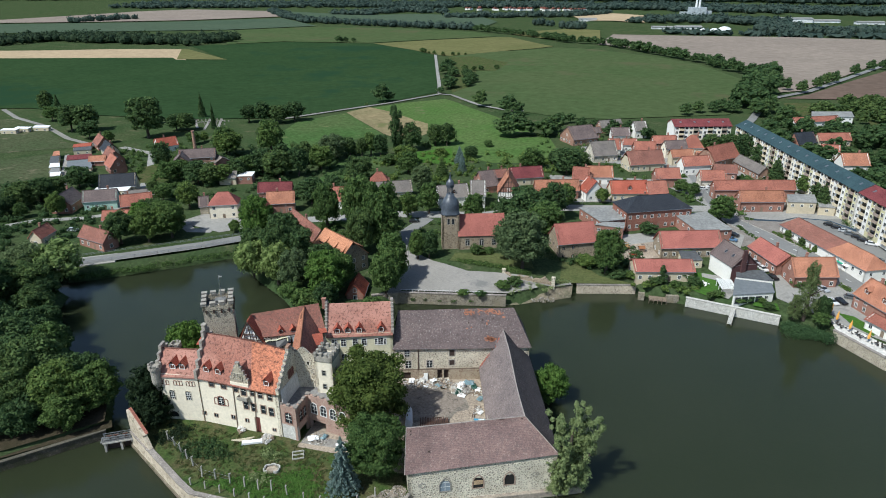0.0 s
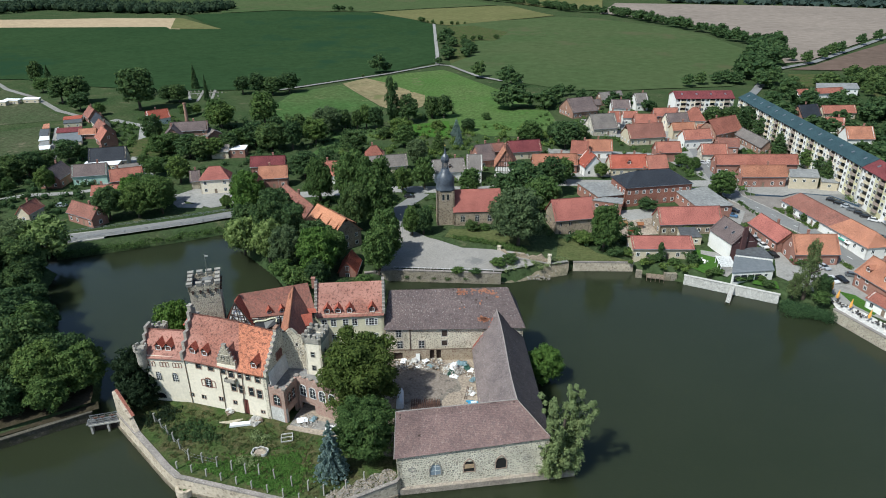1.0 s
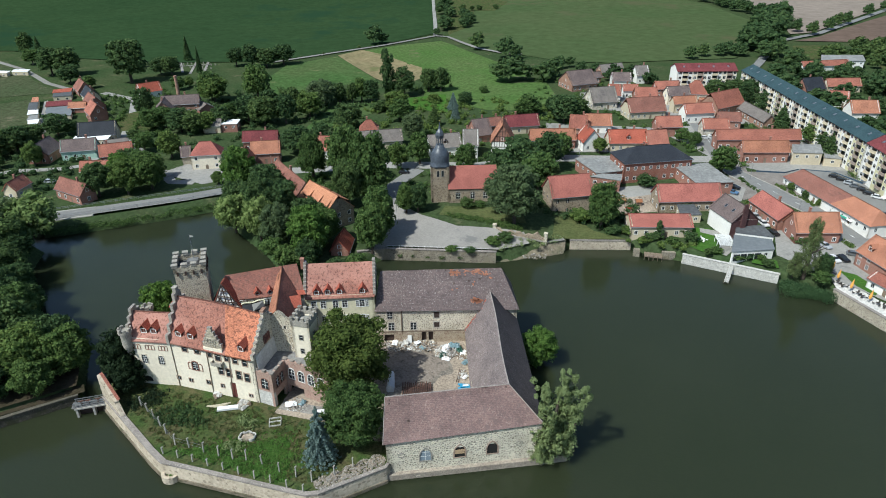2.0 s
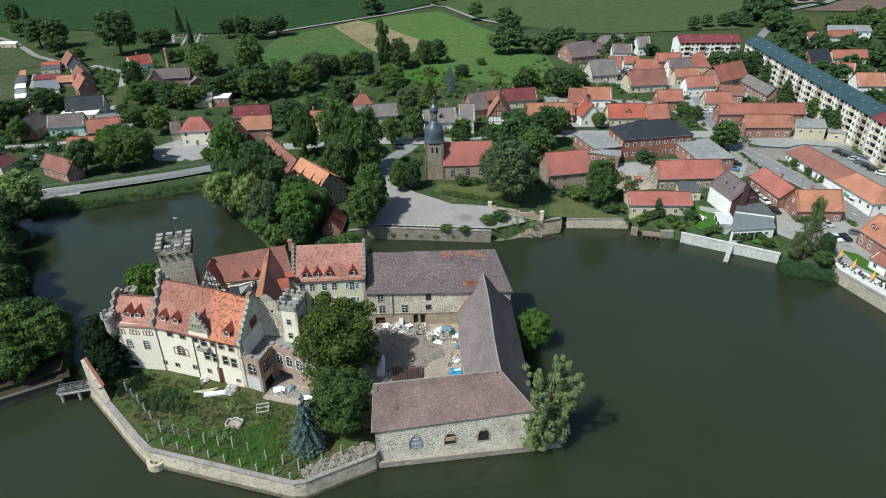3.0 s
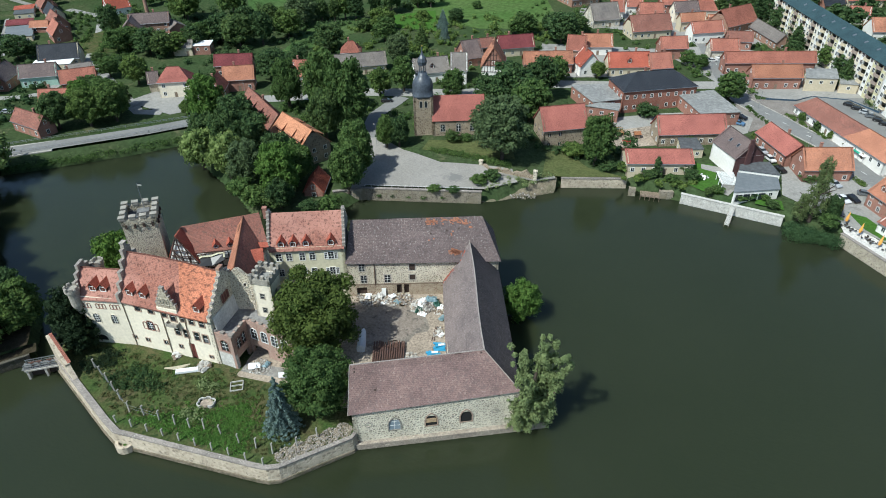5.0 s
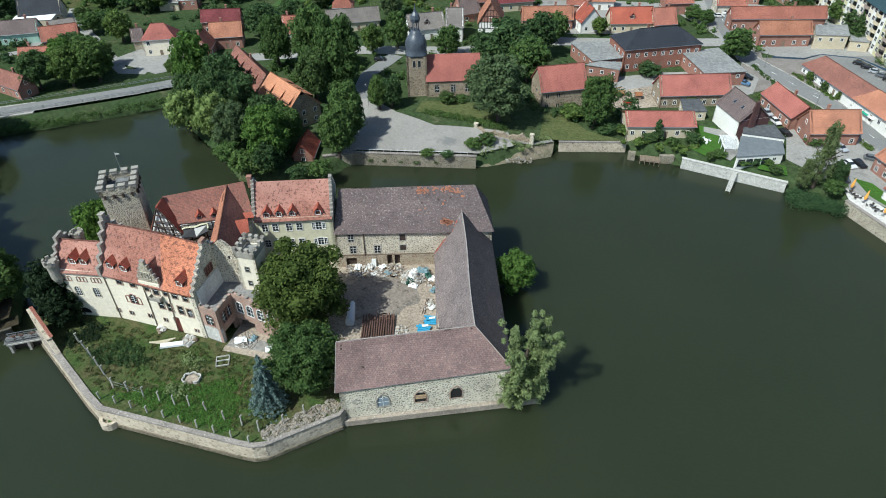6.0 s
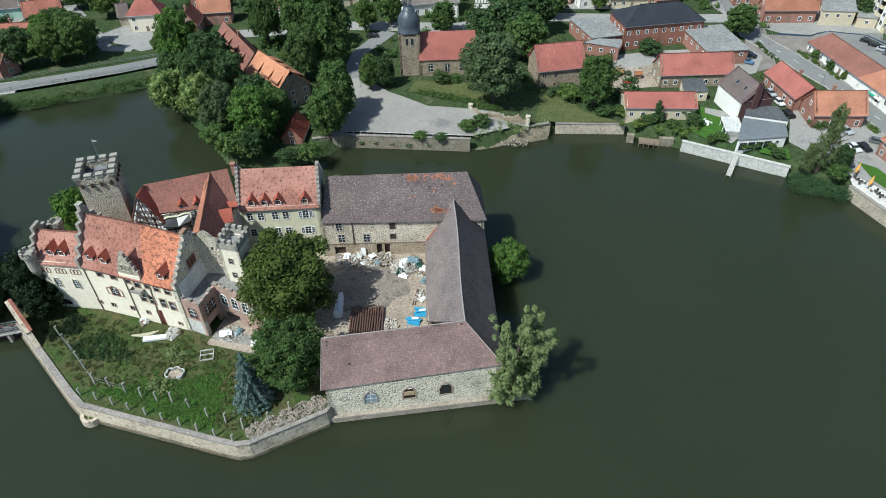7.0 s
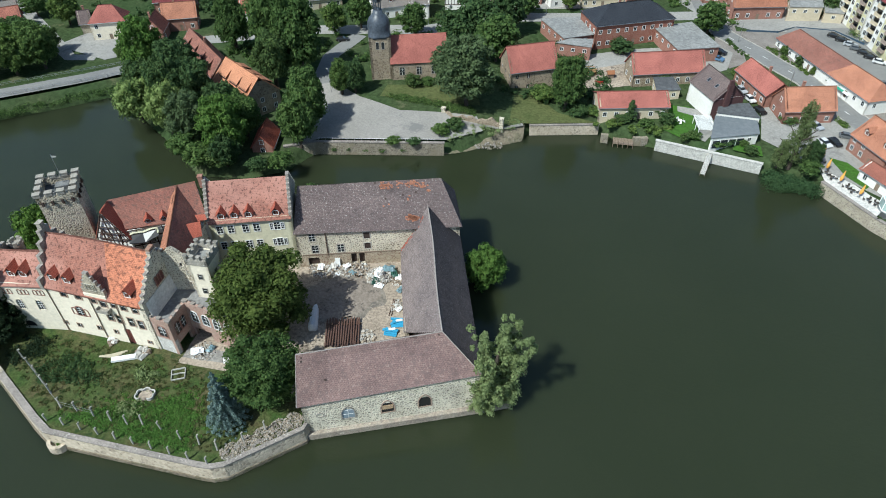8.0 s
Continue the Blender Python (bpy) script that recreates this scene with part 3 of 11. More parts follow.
def shore_distance(x, y):
    """Signed distance to the pond's edge: positive on land."""
    best = np.full(x.shape, 1e9)
    inside = np.zeros(x.shape, bool)
    for (ax, ay), (bx, by) in zip(POND, POND[1:] + POND[:1]):
        dx, dy = bx - ax, by - ay
        t = np.clip(((x - ax) * dx + (y - ay) * dy) / (dx * dx + dy * dy), 0, 1)
        best = np.minimum(best, np.hypot(x - ax - t * dx, y - ay - t * dy))
        if dy:
            inside ^= ((ay > y) != (by > y)) & (x < (y - ay) * dx / dy + ax)
    return np.where(inside, -best, best)


def rise(x, y):
    """The lie of the land, without the pond."""
    x, y = np.asarray(x, float), np.asarray(y, float)
    z = 3.5 + 4.0 * smooth(200, 300, y) * smooth(-160, -60, x)
    z = z + 2.6 * smooth(34, 14, np.hypot((x + 50) / 1.25, y - 213))
    far = np.hypot(x, y - 300)
    return z + 10 * smooth(1500, 3500, far)


def ground_z(x, y):
    return float(rise(x, y))


def axis(lo, hi, step, ends):
    mid = list(np.arange(lo, hi + 0.01, step))
    out, s = [], step
    p = hi
    while p < ends[1]:
        s *= 1.18
        p += s
        out.append(p)
    inn, s, p = [], step, lo
    while p > ends[0]:
        s *= 1.18
        p -= s
        inn.append(p)
    return np.array(inn[::-1] + mid + out)


def build_ground():
    xs, ys = axis(-230, 130, 1.5, (-4500, 4500)), axis(20, 225, 1.5, (-2500, 4700))
    X, Y = np.meshgrid(xs, ys)
    sd = shore_distance(X, Y)
    Z = rise(X, Y)
    Z = np.where(sd < 12, np.where(sd > 0, Z * smooth(-0.2, 3.0, sd) - 0.4 * (1 - smooth(0, 3, sd)), -0.4 - 2.0 * smooth(0, -4, sd)), Z)
    nx, ny = len(xs), len(ys)
    verts = np.stack([X, Y, Z], -1).reshape(-1, 3)
    i = np.arange(nx * ny).reshape(ny, nx)
    faces = np.stack([i[:-1, :-1], i[:-1, 1:], i[1:, 1:], i[1:, :-1]], -1).reshape(-1, 4)
    me = bpy.data.meshes.new("ground")
    me.from_pydata(verts.tolist(), [], faces.tolist())
    me.materials.append(GRASS)
    for p in me.polygons:
        p.use_smooth = True
    tagged(new("ground", me), "grassy village ground sloping gently up from the pond", "ground", kind="structure")


build_ground()

bm = bmesh.new()
bm.faces.new([bm.verts.new((x, y, 0)) for x, y in ((-330, -60), (190, -60), (190, 230), (-330, 230))])
tagged(part("water", bm, WATER), "dark green still water of the castle pond", "water", kind="structure")


LANES = []


def strip(name, pts, width, mat, lift, label, category="road"):
    """A road or path along plan points, laid on the ground."""
    LANES.append((pts, width))
    bm = bmesh.new()
    pts = [Vector((*p, 0)) for p in pts]
    line = [pts[0]]
    for a, b in zip(pts, pts[1:]):
        n = max(1, int((b - a).length / 5))
        line += [a.lerp(b, (i + 1) / n) for i in range(n)]
    rows = []
    for k, p in enumerate(line):
        d = (line[min(k + 1, len(line) - 1)] - line[max(k - 1, 0)]).normalized()
        s = Vector((-d.y, d.x, 0)) * width / 2
        rows.append([bm.verts.new((q.x, q.y, ground_z(q.x, q.y) + lift)) for q in (p + s, p + s / 3, p - s / 3, p - s)])
    for r, q in zip(rows, rows[1:]):
        for i in range(3):
            bm.faces.new([r[i], q[i], q[i + 1], r[i + 1]])
    return tagged(part(name, bm, mat), label, category, kind="structure")


def patch(name, pts, mat, lift, label, category="ground", z=None, cell=None):
    """A piece of ground with its own cover, following the lie of the land."""
    bm = bmesh.new()
    bm.faces.new([bm.verts.new((x, y, 0)) for x, y in pts])
    if cell:
        x0, x1 = min(p[0] for p in pts), max(p[0] for p in pts)
        y0, y1 = min(p[1] for p in pts), max(p[1] for p in pts)
        for k, lo, hi in ((0, x0, x1), (1, y0, y1)):
            for v in np.arange(lo + cell, hi, cell):
                no = Vector((1, 0, 0)) if k == 0 else Vector((0, 1, 0))
                bmesh.ops.bisect_plane(bm, geom=bm.verts[:] + bm.edges[:] + bm.faces[:], plane_co=no * float(v), plane_no=no)
    bmesh.ops.triangulate(bm, faces=[f for f in bm.faces if len(f.verts) > 4])
    for v in bm.verts:
        v.co.z = (ground_z(v.co.x, v.co.y) if z is None else z) + lift
    for f in bm.faces:
        if f.normal.z < 0:
            f.normal_flip()
    return tagged(part(name, bm, mat), label, category, kind="structure")

# ---- fields, roads, yards ----
patch("field_crop", [(-560, 379), (-466, 404), (-398, 394), (-319, 399), (-252, 422), (-226, 463), (-199, 504), (-175, 563), (-265, 845), (-311, 900), (-408, 981), (-473, 975), (-562, 974), (-625, 910), (-669, 881), (-508, 736), (-572, 720), (-591, 738), (-916, 644)], FIELD_CLOUD_SHADE, 0.5, "wide dark green crop field", "field", cell=50)
patch("field_stubble", [(-916, 644), (-591, 738), (-572, 720), (-557, 720), (-649, 834), (-749, 810), (-819, 776), (-1010, 714)], FIELD_TAN, 0.55, "pale tan stubble strip", "field", cell=50)
patch("field_ripening", [(-573, 723), (-508, 736), (-635, 833), (-649, 834)], FIELD_YELLOW, 0.62, "yellowish ripening end of the stubble strip", "field", cell=50)
patch("field_meadow", [(-158, 552), (-120, 498), (-85, 475), (-49, 456), (-18, 460), (8, 473), (62, 498), (73, 521), (98, 662), (62, 790), (21, 853), (-58, 928), (-121, 972), (-208, 902), (-243, 837)], FIELD_GREEN, 0.5, "broad green crop field", "field", cell=40)
patch("field_fallow", [(-242, 831), (-212, 845), (-155, 791), (-145, 714), (-176, 712), (-153, 609), (-161, 560)], ROUGH_GRASS, 0.7, "overgrown fallow plot", "field", cell=30)
patch("field_ripening", [(-406, 981), (-339, 1057), (-244, 1140), (-219, 1140), (-127, 992), (-182, 928), (-243, 844), (-267, 855), (-311, 900)], FIELD_YELLOW, 0.6, "yellowish ripening field", "field", cell=50)
patch("field_far_green", [(-629, 918), (-565, 978), (-477, 984), (-416, 988), (-342, 1067), (-246, 1152), (-306, 1233), (-487, 1296), (-668, 1305), (-795, 1165)], FIELD_GREEN, 0.8, "far green field", "field", cell=60)
patch("field_far_green", [(-1297, 927), (-1186, 1006), (-804, 1178), (-676, 1321), (-896, 1568), (-1056, 1396), (-1164, 1330), (-1420, 1212), (-1542, 1108)], FIELD_HAZED, 1.2, "far grey-green field", "field", cell=90)
patch("field_far_tan", [(-1446, 1234), (-1186, 1356), (-1077, 1424), (-929, 1611), (-1104, 1862), (-1403, 1892), (-1489, 1737), (-1507, 1555), (-1547, 1323)], FIELD_BROWN, 2.0, "far pale field", "field", cell=90)
patch("field_far_dark", [(-1061, 1872), (-756, 1480), (-642, 1421), (-519, 1382), (-316, 1318), (-326, 1528), (-417, 1742), (-596, 1817), (-746, 1730)], FIELD_HAZED, 1.6, "far dark green field", "field", cell=90)
patch("field_far_strip", [(-188, 1814), (-126, 1916), (-7, 1772), (-4, 1492), (-143, 1603)], FIELD_TAN, 2.0, "far pale strip of stubble", "field", cell=60)
patch("field_far_strip", [(-230, 1198), (-198, 1285), (-142, 1352), (-80, 1276), (-64, 1036), (-121, 1083)], FIELD_YELLOW, 1.2, "far yellowish rough pasture", "field", cell=60)
patch("field_far_strip", [(227, 1239), (259, 1388), (312, 1414), (260, 1213)], FIELD_TAN, 2.2, "far pale strip of stubble", "field", cell=60)
patch("field_harvested", [(-65, 1000), (-53, 1186), (52, 1187), (165, 1191), (224, 1194), (351, 1172), (457, 1160), (430, 1085), (268, 879), (196, 741), (134, 625), (114, 610), (119, 738), (73, 860), (21, 898), (-31, 982)], FIELD_BROWN, 0.8, "bare pale brown harvested field", "field", cell=50)
patch("field_soil", [(112, 579), (134, 604), (183, 688), (241, 783), (375, 972), (246, 614), (187, 591)], FIELD_SOIL, 0.6, "freshly worked brown soil", "field", cell=40)
patch("field_paddock", [(108, 559), (135, 567), (128, 512), (101, 504)], ROUGH_GRASS, 0.3, "green paddock beside the country road", "field", cell=20)
patch("field_paddock", [(158, 573), (191, 574), (159, 466), (148, 480)], ROUGH_GRASS, 0.3, "green paddock behind the houses", "field", cell=20)
patch("meadow_north", [(-229, 376), (-236, 415), (-215, 453), (-162, 393), (-153, 381), (-179, 370), (-190, 350), (-195, 325)], MEADOW, 0.12, "green meadow behind the village gardens", "meadow", cell=20)
patch("meadow_bright", [(-205, 476), (-185, 507), (-159, 532), (-147, 520), (-117, 480), (-86, 439), (-64, 414), (-82, 373), (-100, 369), (-132, 399), (-142, 428), (-184, 464)], BRIGHT_MEADOW, 0.14, "bright green meadow below the field road", "meadow", cell=20)
patch("meadow_mown", [(-216, 455), (-207, 480), (-184, 466), (-142, 430), (-132, 399), (-138, 376), (-161, 393), (-198, 434)], HAY, 0.22, "mown tan hay meadow", "meadow", cell=20)
patch("meadow_garden", [(-123, 377), (-100, 381), (-81, 385), (-52, 395), (-40, 357), (-48, 333), (-72, 327), (-92, 336), (-106, 323)], BRIGHT_MEADOW, 0.12, "bright green orchard meadow", "meadow", cell=15)
patch("meadow_garden", [(-128, 346), (-104, 358), (-92, 320), (-114, 325)], LAWN, 0.2, "bright green garden lawn", "meadow", cell=12)
patch("meadow_garden", [(-160, 328), (-139, 336), (-125, 325), (-140, 303), (-143, 291), (-146, 275), (-154, 273), (-156, 295)], MEADOW, 0.16, "long mown garden meadow between hedges", "meadow", cell=12)
patch("meadow_west", [(-393, 271), (-348, 273), (-332, 292), (-292, 250), (-278, 211), (-286, 197)], PASTURE, 0.15, "pale rough pasture", "meadow", cell=20)
patch("meadow_west", [(-503, 356), (-450, 363), (-440, 374), (-387, 340), (-347, 317), (-325, 311), (-341, 301), (-362, 285), (-408, 282)], PASTURE, 0.16, "pale rough pasture with small plots", "meadow", cell=25)

strip("road_field", [(-250, 418), (-224, 459), (-197, 500), (-170, 552)], 3.6, TRACK, 0.72, "pale field road along the crop")
strip("road_field", [(-170, 552), (-185, 601), (-219, 706), (-266, 852)], 3.4, PAVING, 0.9, "straight pale concrete field road")
strip("road_field", [(-170, 552), (-158, 550), (-120, 500), (-99, 482), (-82, 475)], 3.4, TRACK, 0.74, "pale track round the meadow")
MAIN_STREET = [(30, 330), (34, 300), (37.5, 279), (41.2, 267.5), (46.6, 261), (51.0, 256.3), (56.3, 249.3), (64.3, 240.4), (70.4, 228.2), (75.8, 219.1), (88, 198), (112, 150)]
strip("road_main", MAIN_STREET, 7.2, ASPHALT, 0.19, "grey asphalt village street with dashed centre line")
strip("road_main", [(36, 300), (28, 330), (20, 350), (-5, 385)], 5, PAVING, 0.12, "narrow paved lane between the farmhouses")
strip("road_north", [(83, 512), (93, 550), (100, 573), (115, 593), (137, 620), (190, 716), (257, 839), (435, 1137)], 5.5, ASPHALT, 0.85, "country road lined with trees")
strip("road_north", [(83, 512), (76, 485), (70, 465)], 5.5, ASPHALT, 0.7, "country road entering the village")
strip("road_church", [(40, 282), (0, 272), (-30, 266), (-60, 250), (-100, 243), (-135, 228), (-148, 210)], 7, PAVING, 0.12, "pale paved village street behind the church")
strip("road_church", [(-82, 242), (-86, 225), (-82, 205), (-76, 192)], 6, ASPHALT, 0.14, "asphalt lane curving down past the church")
strip("road_bridge", [(-132, 222), (-143, 209), (-148, 202), (-158, 192.5), (-172.5, 181), (-187, 169.5), (-212, 151), (-260, 118)], 6.6, ASPHALT, 0.3, "grey road along the pond")
patch("yard_street", [(45.7, 270.1), (58.4, 273.2), (65.3, 278.1), (84.6, 253.0), (88.5, 240.5), (82.4, 217.5), (71.8, 214.7), (60.2, 247.0), (50.1, 255.6)], SETTS, 0.08, "brownish sett paving beside the village street", "yard", cell=8)
patch("yard_street", [(-4.7, 242.3), (12.2, 250.3), (38.5, 258.7), (44.0, 254.2), (41.4, 242.4), (30.8, 234.5), (22.4, 237.7), (0.6, 225.1)], PAVING, 0.09, "grey paved yard between the brick houses", "yard", cell=8)
patch("yard_garden", [(-20.6, 196.1), (-21.5, 210.4), (-15.8, 214.0), (-7.8, 205.7), (3.7, 202.5)], DRY_LAWN, 0.12, "dry grass of the parsonage garden", "garden", cell=4)
patch("yard_street", [(38.5, 284.1), (44.6, 288.8), (47.8, 248.0), (42.1, 243.4), (38.6, 256.6)], SETTS, 0.07, "brownish sett paving beside the village street", "yard", cell=8)
strip("road_west", [(-164, 207), (-173, 205), (-196, 222), (-221, 240), (-236, 254), (-251, 277), (-275, 308), (-304, 316)], 4.5, PAVING, 0.12, "pale paved village lane")
strip("road_west", [(-236, 254), (-228, 235), (-221, 211), (-227, 205), (-245, 197), (-252, 188)], 4, PAVING, 0.13, "pale paved village lane between the houses")
strip("road_west", [(-323, 315), (-355, 326), (-401, 353), (-447, 371), (-487, 395)], 3.6, TRACK, 0.2, "sandy track into the fields")
patch("yard_quay", [(-74, 173), (-70, 176.5), (-36, 183.5), (-27, 190), (-30, 196), (-52, 193), (-66, 198), (-78, 206), (-84, 204), (-78, 190)], GRAVEL, 0.16, "pale gravel square above the quay wall", "yard", cell=6)
patch("yard_manor", [(-184, 212), (-160, 206), (-152, 214), (-158, 226), (-180, 224)], PAVING, 0.16, "pale paved forecourt", "yard", cell=8)
patch("yard_park", [(62, 276), (90, 282), (112, 240), (100, 215), (80, 232)], ASPHALT, 0.14, "grey car park", "yard", cell=8)
patch("yard_restaurant", [(50, 224), (75, 226), (92, 190), (74, 182), (62, 192), (48, 204)], PAVING, 0.16, "grey paved forecourt", "yard", cell=8)
patch("yard_farm", [(10, 316), (34, 330), (66, 322), (84, 300), (84, 276), (52, 272), (36, 278)], PAVING, 0.13, "grey paved farmyard", "yard", cell=8)
patch("yard_farm", [(-40, 270), (16, 284), (12, 318), (-40, 312)], PAVING, 0.13, "grey paved farmyard", "yard", cell=8)
patch("yard_farm", [(-5, 384), (40, 392), (58, 336), (30, 334), (0, 342), (-30, 344), (-30, 376)], PAVING, 0.13, "grey paved yard between barns", "yard", cell=10)
patch("yard_brick", [(-4, 232), (10, 240), (34, 246), (36, 236), (2, 222), (-8, 222)], EARTH, 0.13, "sandy yard", "yard", cell=8)
patch("yard_garden", [(22.5, 217), (29.5, 217.5), (31.0, 206), (32.5, 199.6), (27, 199.5), (22, 203)], LAWN, 0.16, "bright green mown lawn", "lawn", cell=5)
patch("yard_garden", [(41, 201), (47.5, 200), (47.5, 195), (40, 196.5)], LAWN, 0.18, "bright green mown lawn", "lawn", cell=5)
patch("yard_church", [(-60, 199), (-40, 199), (-30, 201), (-34, 212), (-60, 206)], DRY_LAWN, 0.14, "dry olive churchyard lawn", "lawn", cell=3)
patch("yard_path", [(26, 217), (34, 216), (36, 205), (33, 199), (31.5, 200), (32, 212), (26, 214)], PAVING, 0.22, "paved garden path", "path", cell=5)
patch("yard_garage", [(-322, 290), (-322, 293), (-274, 243), (-278, 242)], PAVING, 0.14, "grey lane between the garages", "yard", cell=10)
patch("yard_allotment", [(-262, 262), (-243, 254), (-226, 262), (-234, 296), (-255, 300)], ROUGH_GRASS, 0.15, "green allotment gardens", "garden", cell=10)


# ---- castle island ----
ISLAND = [(-105.4, 90.5), (-84.2, 79.4), (-80.2, 77.6), (-51.5, 78.1), (-49.2, 78.3), (-47.2, 79.2), (-37.4, 88.6), (-37.0, 91.5), (-9.6, 103.2), (-11.2, 107), (-21.0, 134), (-24, 141), (-60, 144), (-80, 134), (-104, 122), (-108, 100)]


def island():
    bm = bmesh.new()
    f = bm.faces.new([bm.verts.new((x, y, 3.7)) for x, y in ISLAND])
    bmesh.ops.triangulate(bm, faces=[f])
    for f in bm.faces:
        if f.normal.z < 0:
            f.normal_flip()
    tagged(part("ground_island", bm, ROUGH_GRASS), "overgrown grassy ground of the castle island", "ground", kind="structure")
    wall = thing("island_wall", Matrix(), "grey field-stone retaining wall round the castle island", "wall", kind="structure")
    bm = bmesh.new()
    n = len(ISLAND)
    cx, cy = -55, 105
    rings = []
    for k, z in ((1.012, -1.5), (1.0, 3.6)):
        rings.append([bm.verts.new((cx + (x - cx) * k, cy + (y - cy) * k, z)) for x, y in ISLAND])
    rings.append([bm.verts.new((cx + (x - cx) * 0.975, cy + (y - cy) * 0.965, 3.6)) for x, y in ISLAND])
    for a, b in zip(rings, rings[1:]):
        for i in range(n):
            bm.faces.new([a[i], a[(i + 1) % n], b[(i + 1) % n], b[i]])
    part("masonry", bm, WALL_PALE, wall)
    bm = bmesh.new()
    rings = []
    for k, z in ((1.004, 3.6), (1.004, 3.95), (0.970, 3.95), (0.970, 3.6)):
        rings.append([bm.verts.new((cx + (x - cx) * k, cy + (y - cy) * k, z)) for x, y in ISLAND])
    rings.append(rings[0])
    for a, b in zip(rings, rings[1:]):
        for i in range(n - 1):
            bm.faces.new([a[i], a[i + 1], b[i + 1], b[i]])
    part("coping", bm, CAP, wall, "broad flat brown-grey coping")
    bm = bmesh.new()
    rings = []
    for r, z in ((1.95, -1.5), (1.85, 1.5), (1.2, 1.5), (1.2, 0.9)):
        rings.append([bm.verts.new((-78.6 + r * math.cos(math.tau * i / 16), 77.9 + r * math.sin(math.tau * i / 16), z)) for i in range(16)])
    for a, b in zip(rings, rings[1:]):
        for i in range(16):
            bm.faces.new([a[i], a[(i + 1) % 16], b[(i + 1) % 16], b[i]])
    bm.faces.new(rings[-1])
    part("bastion", bm, WALL_PALE, wall, "small round stone bastion in the water")
    bm = bmesh.new()
    rings = []
    for k, z in ((1.016, -1.5), (1.0145, 0.35), (1.0135, 0.75), (1.006, 0.8)):
        rings.append([bm.verts.new((cx + (x - cx) * k, cy + (y - cy) * k, z)) for x, y in ISLAND])
    for a, b in zip(rings, rings[1:]):
        for i in range(n):
            bm.faces.new([a[i], a[(i + 1) % n], b[(i + 1) % n], b[i]])
    part("footing", bm, rubble("wet_footing", [(0.13, 0.11, 0.08), (0.19, 0.16, 0.12), (0.24, 0.205, 0.155)], (0.20, 0.17, 0.125), 0.5, 0.5, (0.11, 0.10, 0.065), 0.5), wall, "dark stained footing at the water line")
    # coarse flanking wall with a tiled cap beside the weir
    bm = bmesh.new()
    wall_panel(bm, (-105.6, 90.9), (-98.4, 87.1), 0, 9.4, 0.9, (), 6.6)
    wall_panel(bm, (-98.4, 87.1), (-96.6, 86.15), 0, 6.2, 0.9, (), 4.0)
    part("flank_wall", bm, WALL_PALE, wall)
    bm = bmesh.new()
    for k in range(16):
        f = k / 16
        x, y, z = -105.6 + 7.2 * f, 90.9 - 3.8 * f, 9.42 - 2.8 * f
        slab(bm, [(x + 0.28, y + 0.54, z + 0.14), (x + 0.66, y + 0.34, z - 0.01), (x + 0.96, y + 0.90, z - 0.04), (x + 0.58, y + 1.10, z + 0.11)], 0.1)
    part("tile_cap", bm, ROOF_RED, wall, "red tiles on the wall's top")


island()
patch("yard_castle", [(-66, 100.5), (-54, 101), (-48, 99), (-42, 94.5), (-38.5, 95.5), (-20, 105), (-24, 112), (-33, 133), (-54, 126), (-66, 121), (-62, 112), (-66, 107)], EARTH, 0.0, "bare earth of the castle courtyard with rubble", "yard", z=3.95)


def gable_roof(bm, a, b, za, zb, ra, rb, thick=0.3):
    slab(bm, [(*a, za), (*b, zb), rb, ra], thick)


def stepped(bm, base_a, base_b, z0, z1, steps=6, thick=0.7):
    """A crow-stepped gable wall over the plan line base_a-base_b, from eaves z0 up to z1 at the middle."""
    a, b = Vector((*base_a, 0)), Vector((*base_b, 0))
    u = b - a
    side = Vector((-u.y, u.x, 0)).normalized() * thick / 2
    left = [(0.0, z0)]
    for i in range(steps):
        z = z0 + (z1 - z0) * (i + 1) / steps + 0.35
        left += [(i / (2 * steps), z), ((i + 1) / (2 * steps), z)]
    line = left[:-1] + [(1 - f, z) for f, z in left[:-1][::-1]]
    front = [bm.verts.new(a + u * f + Vector((0, 0, z)) - side) for f, z in line]
    back = [bm.verts.new(a + u * f + Vector((0, 0, z)) + side) for f, z in line]
    n = len(line)
    bm.faces.new(front), bm.faces.new(back[::-1])
    for i in range(n):
        bm.faces.new([front[i], front[(i + 1) % n], back[(i + 1) % n], back[i]])


def cap_steps(parent, base_a, base_b, z0, z1, steps, thick):
    """The coping stones of a crow-stepped gable, each a piece."""
    a, b = Vector((*base_a, 0)), Vector((*base_b, 0))
    u = (b - a)
    w = round(u.length / (2 * steps), 2)
    me = shared(("coping_stone", w, thick), lambda q: block(q, (0, 0, 0), (w + 0.06, thick + 0.10, 0.14), 0, 0.93), [CAP])
    for i in range(steps):
        zz = z0 + (z1 - z0) * (i + 1) / steps + 0.4
        for f in ((i + 0.5) / (2 * steps), 1 - (i + 0.5) / (2 * steps)):
            c = a + u * f
            piece("coping_stone", me, parent, pose(c.x, c.y, zz, 0, 0, math.degrees(math.atan2(u.y, u.x))))


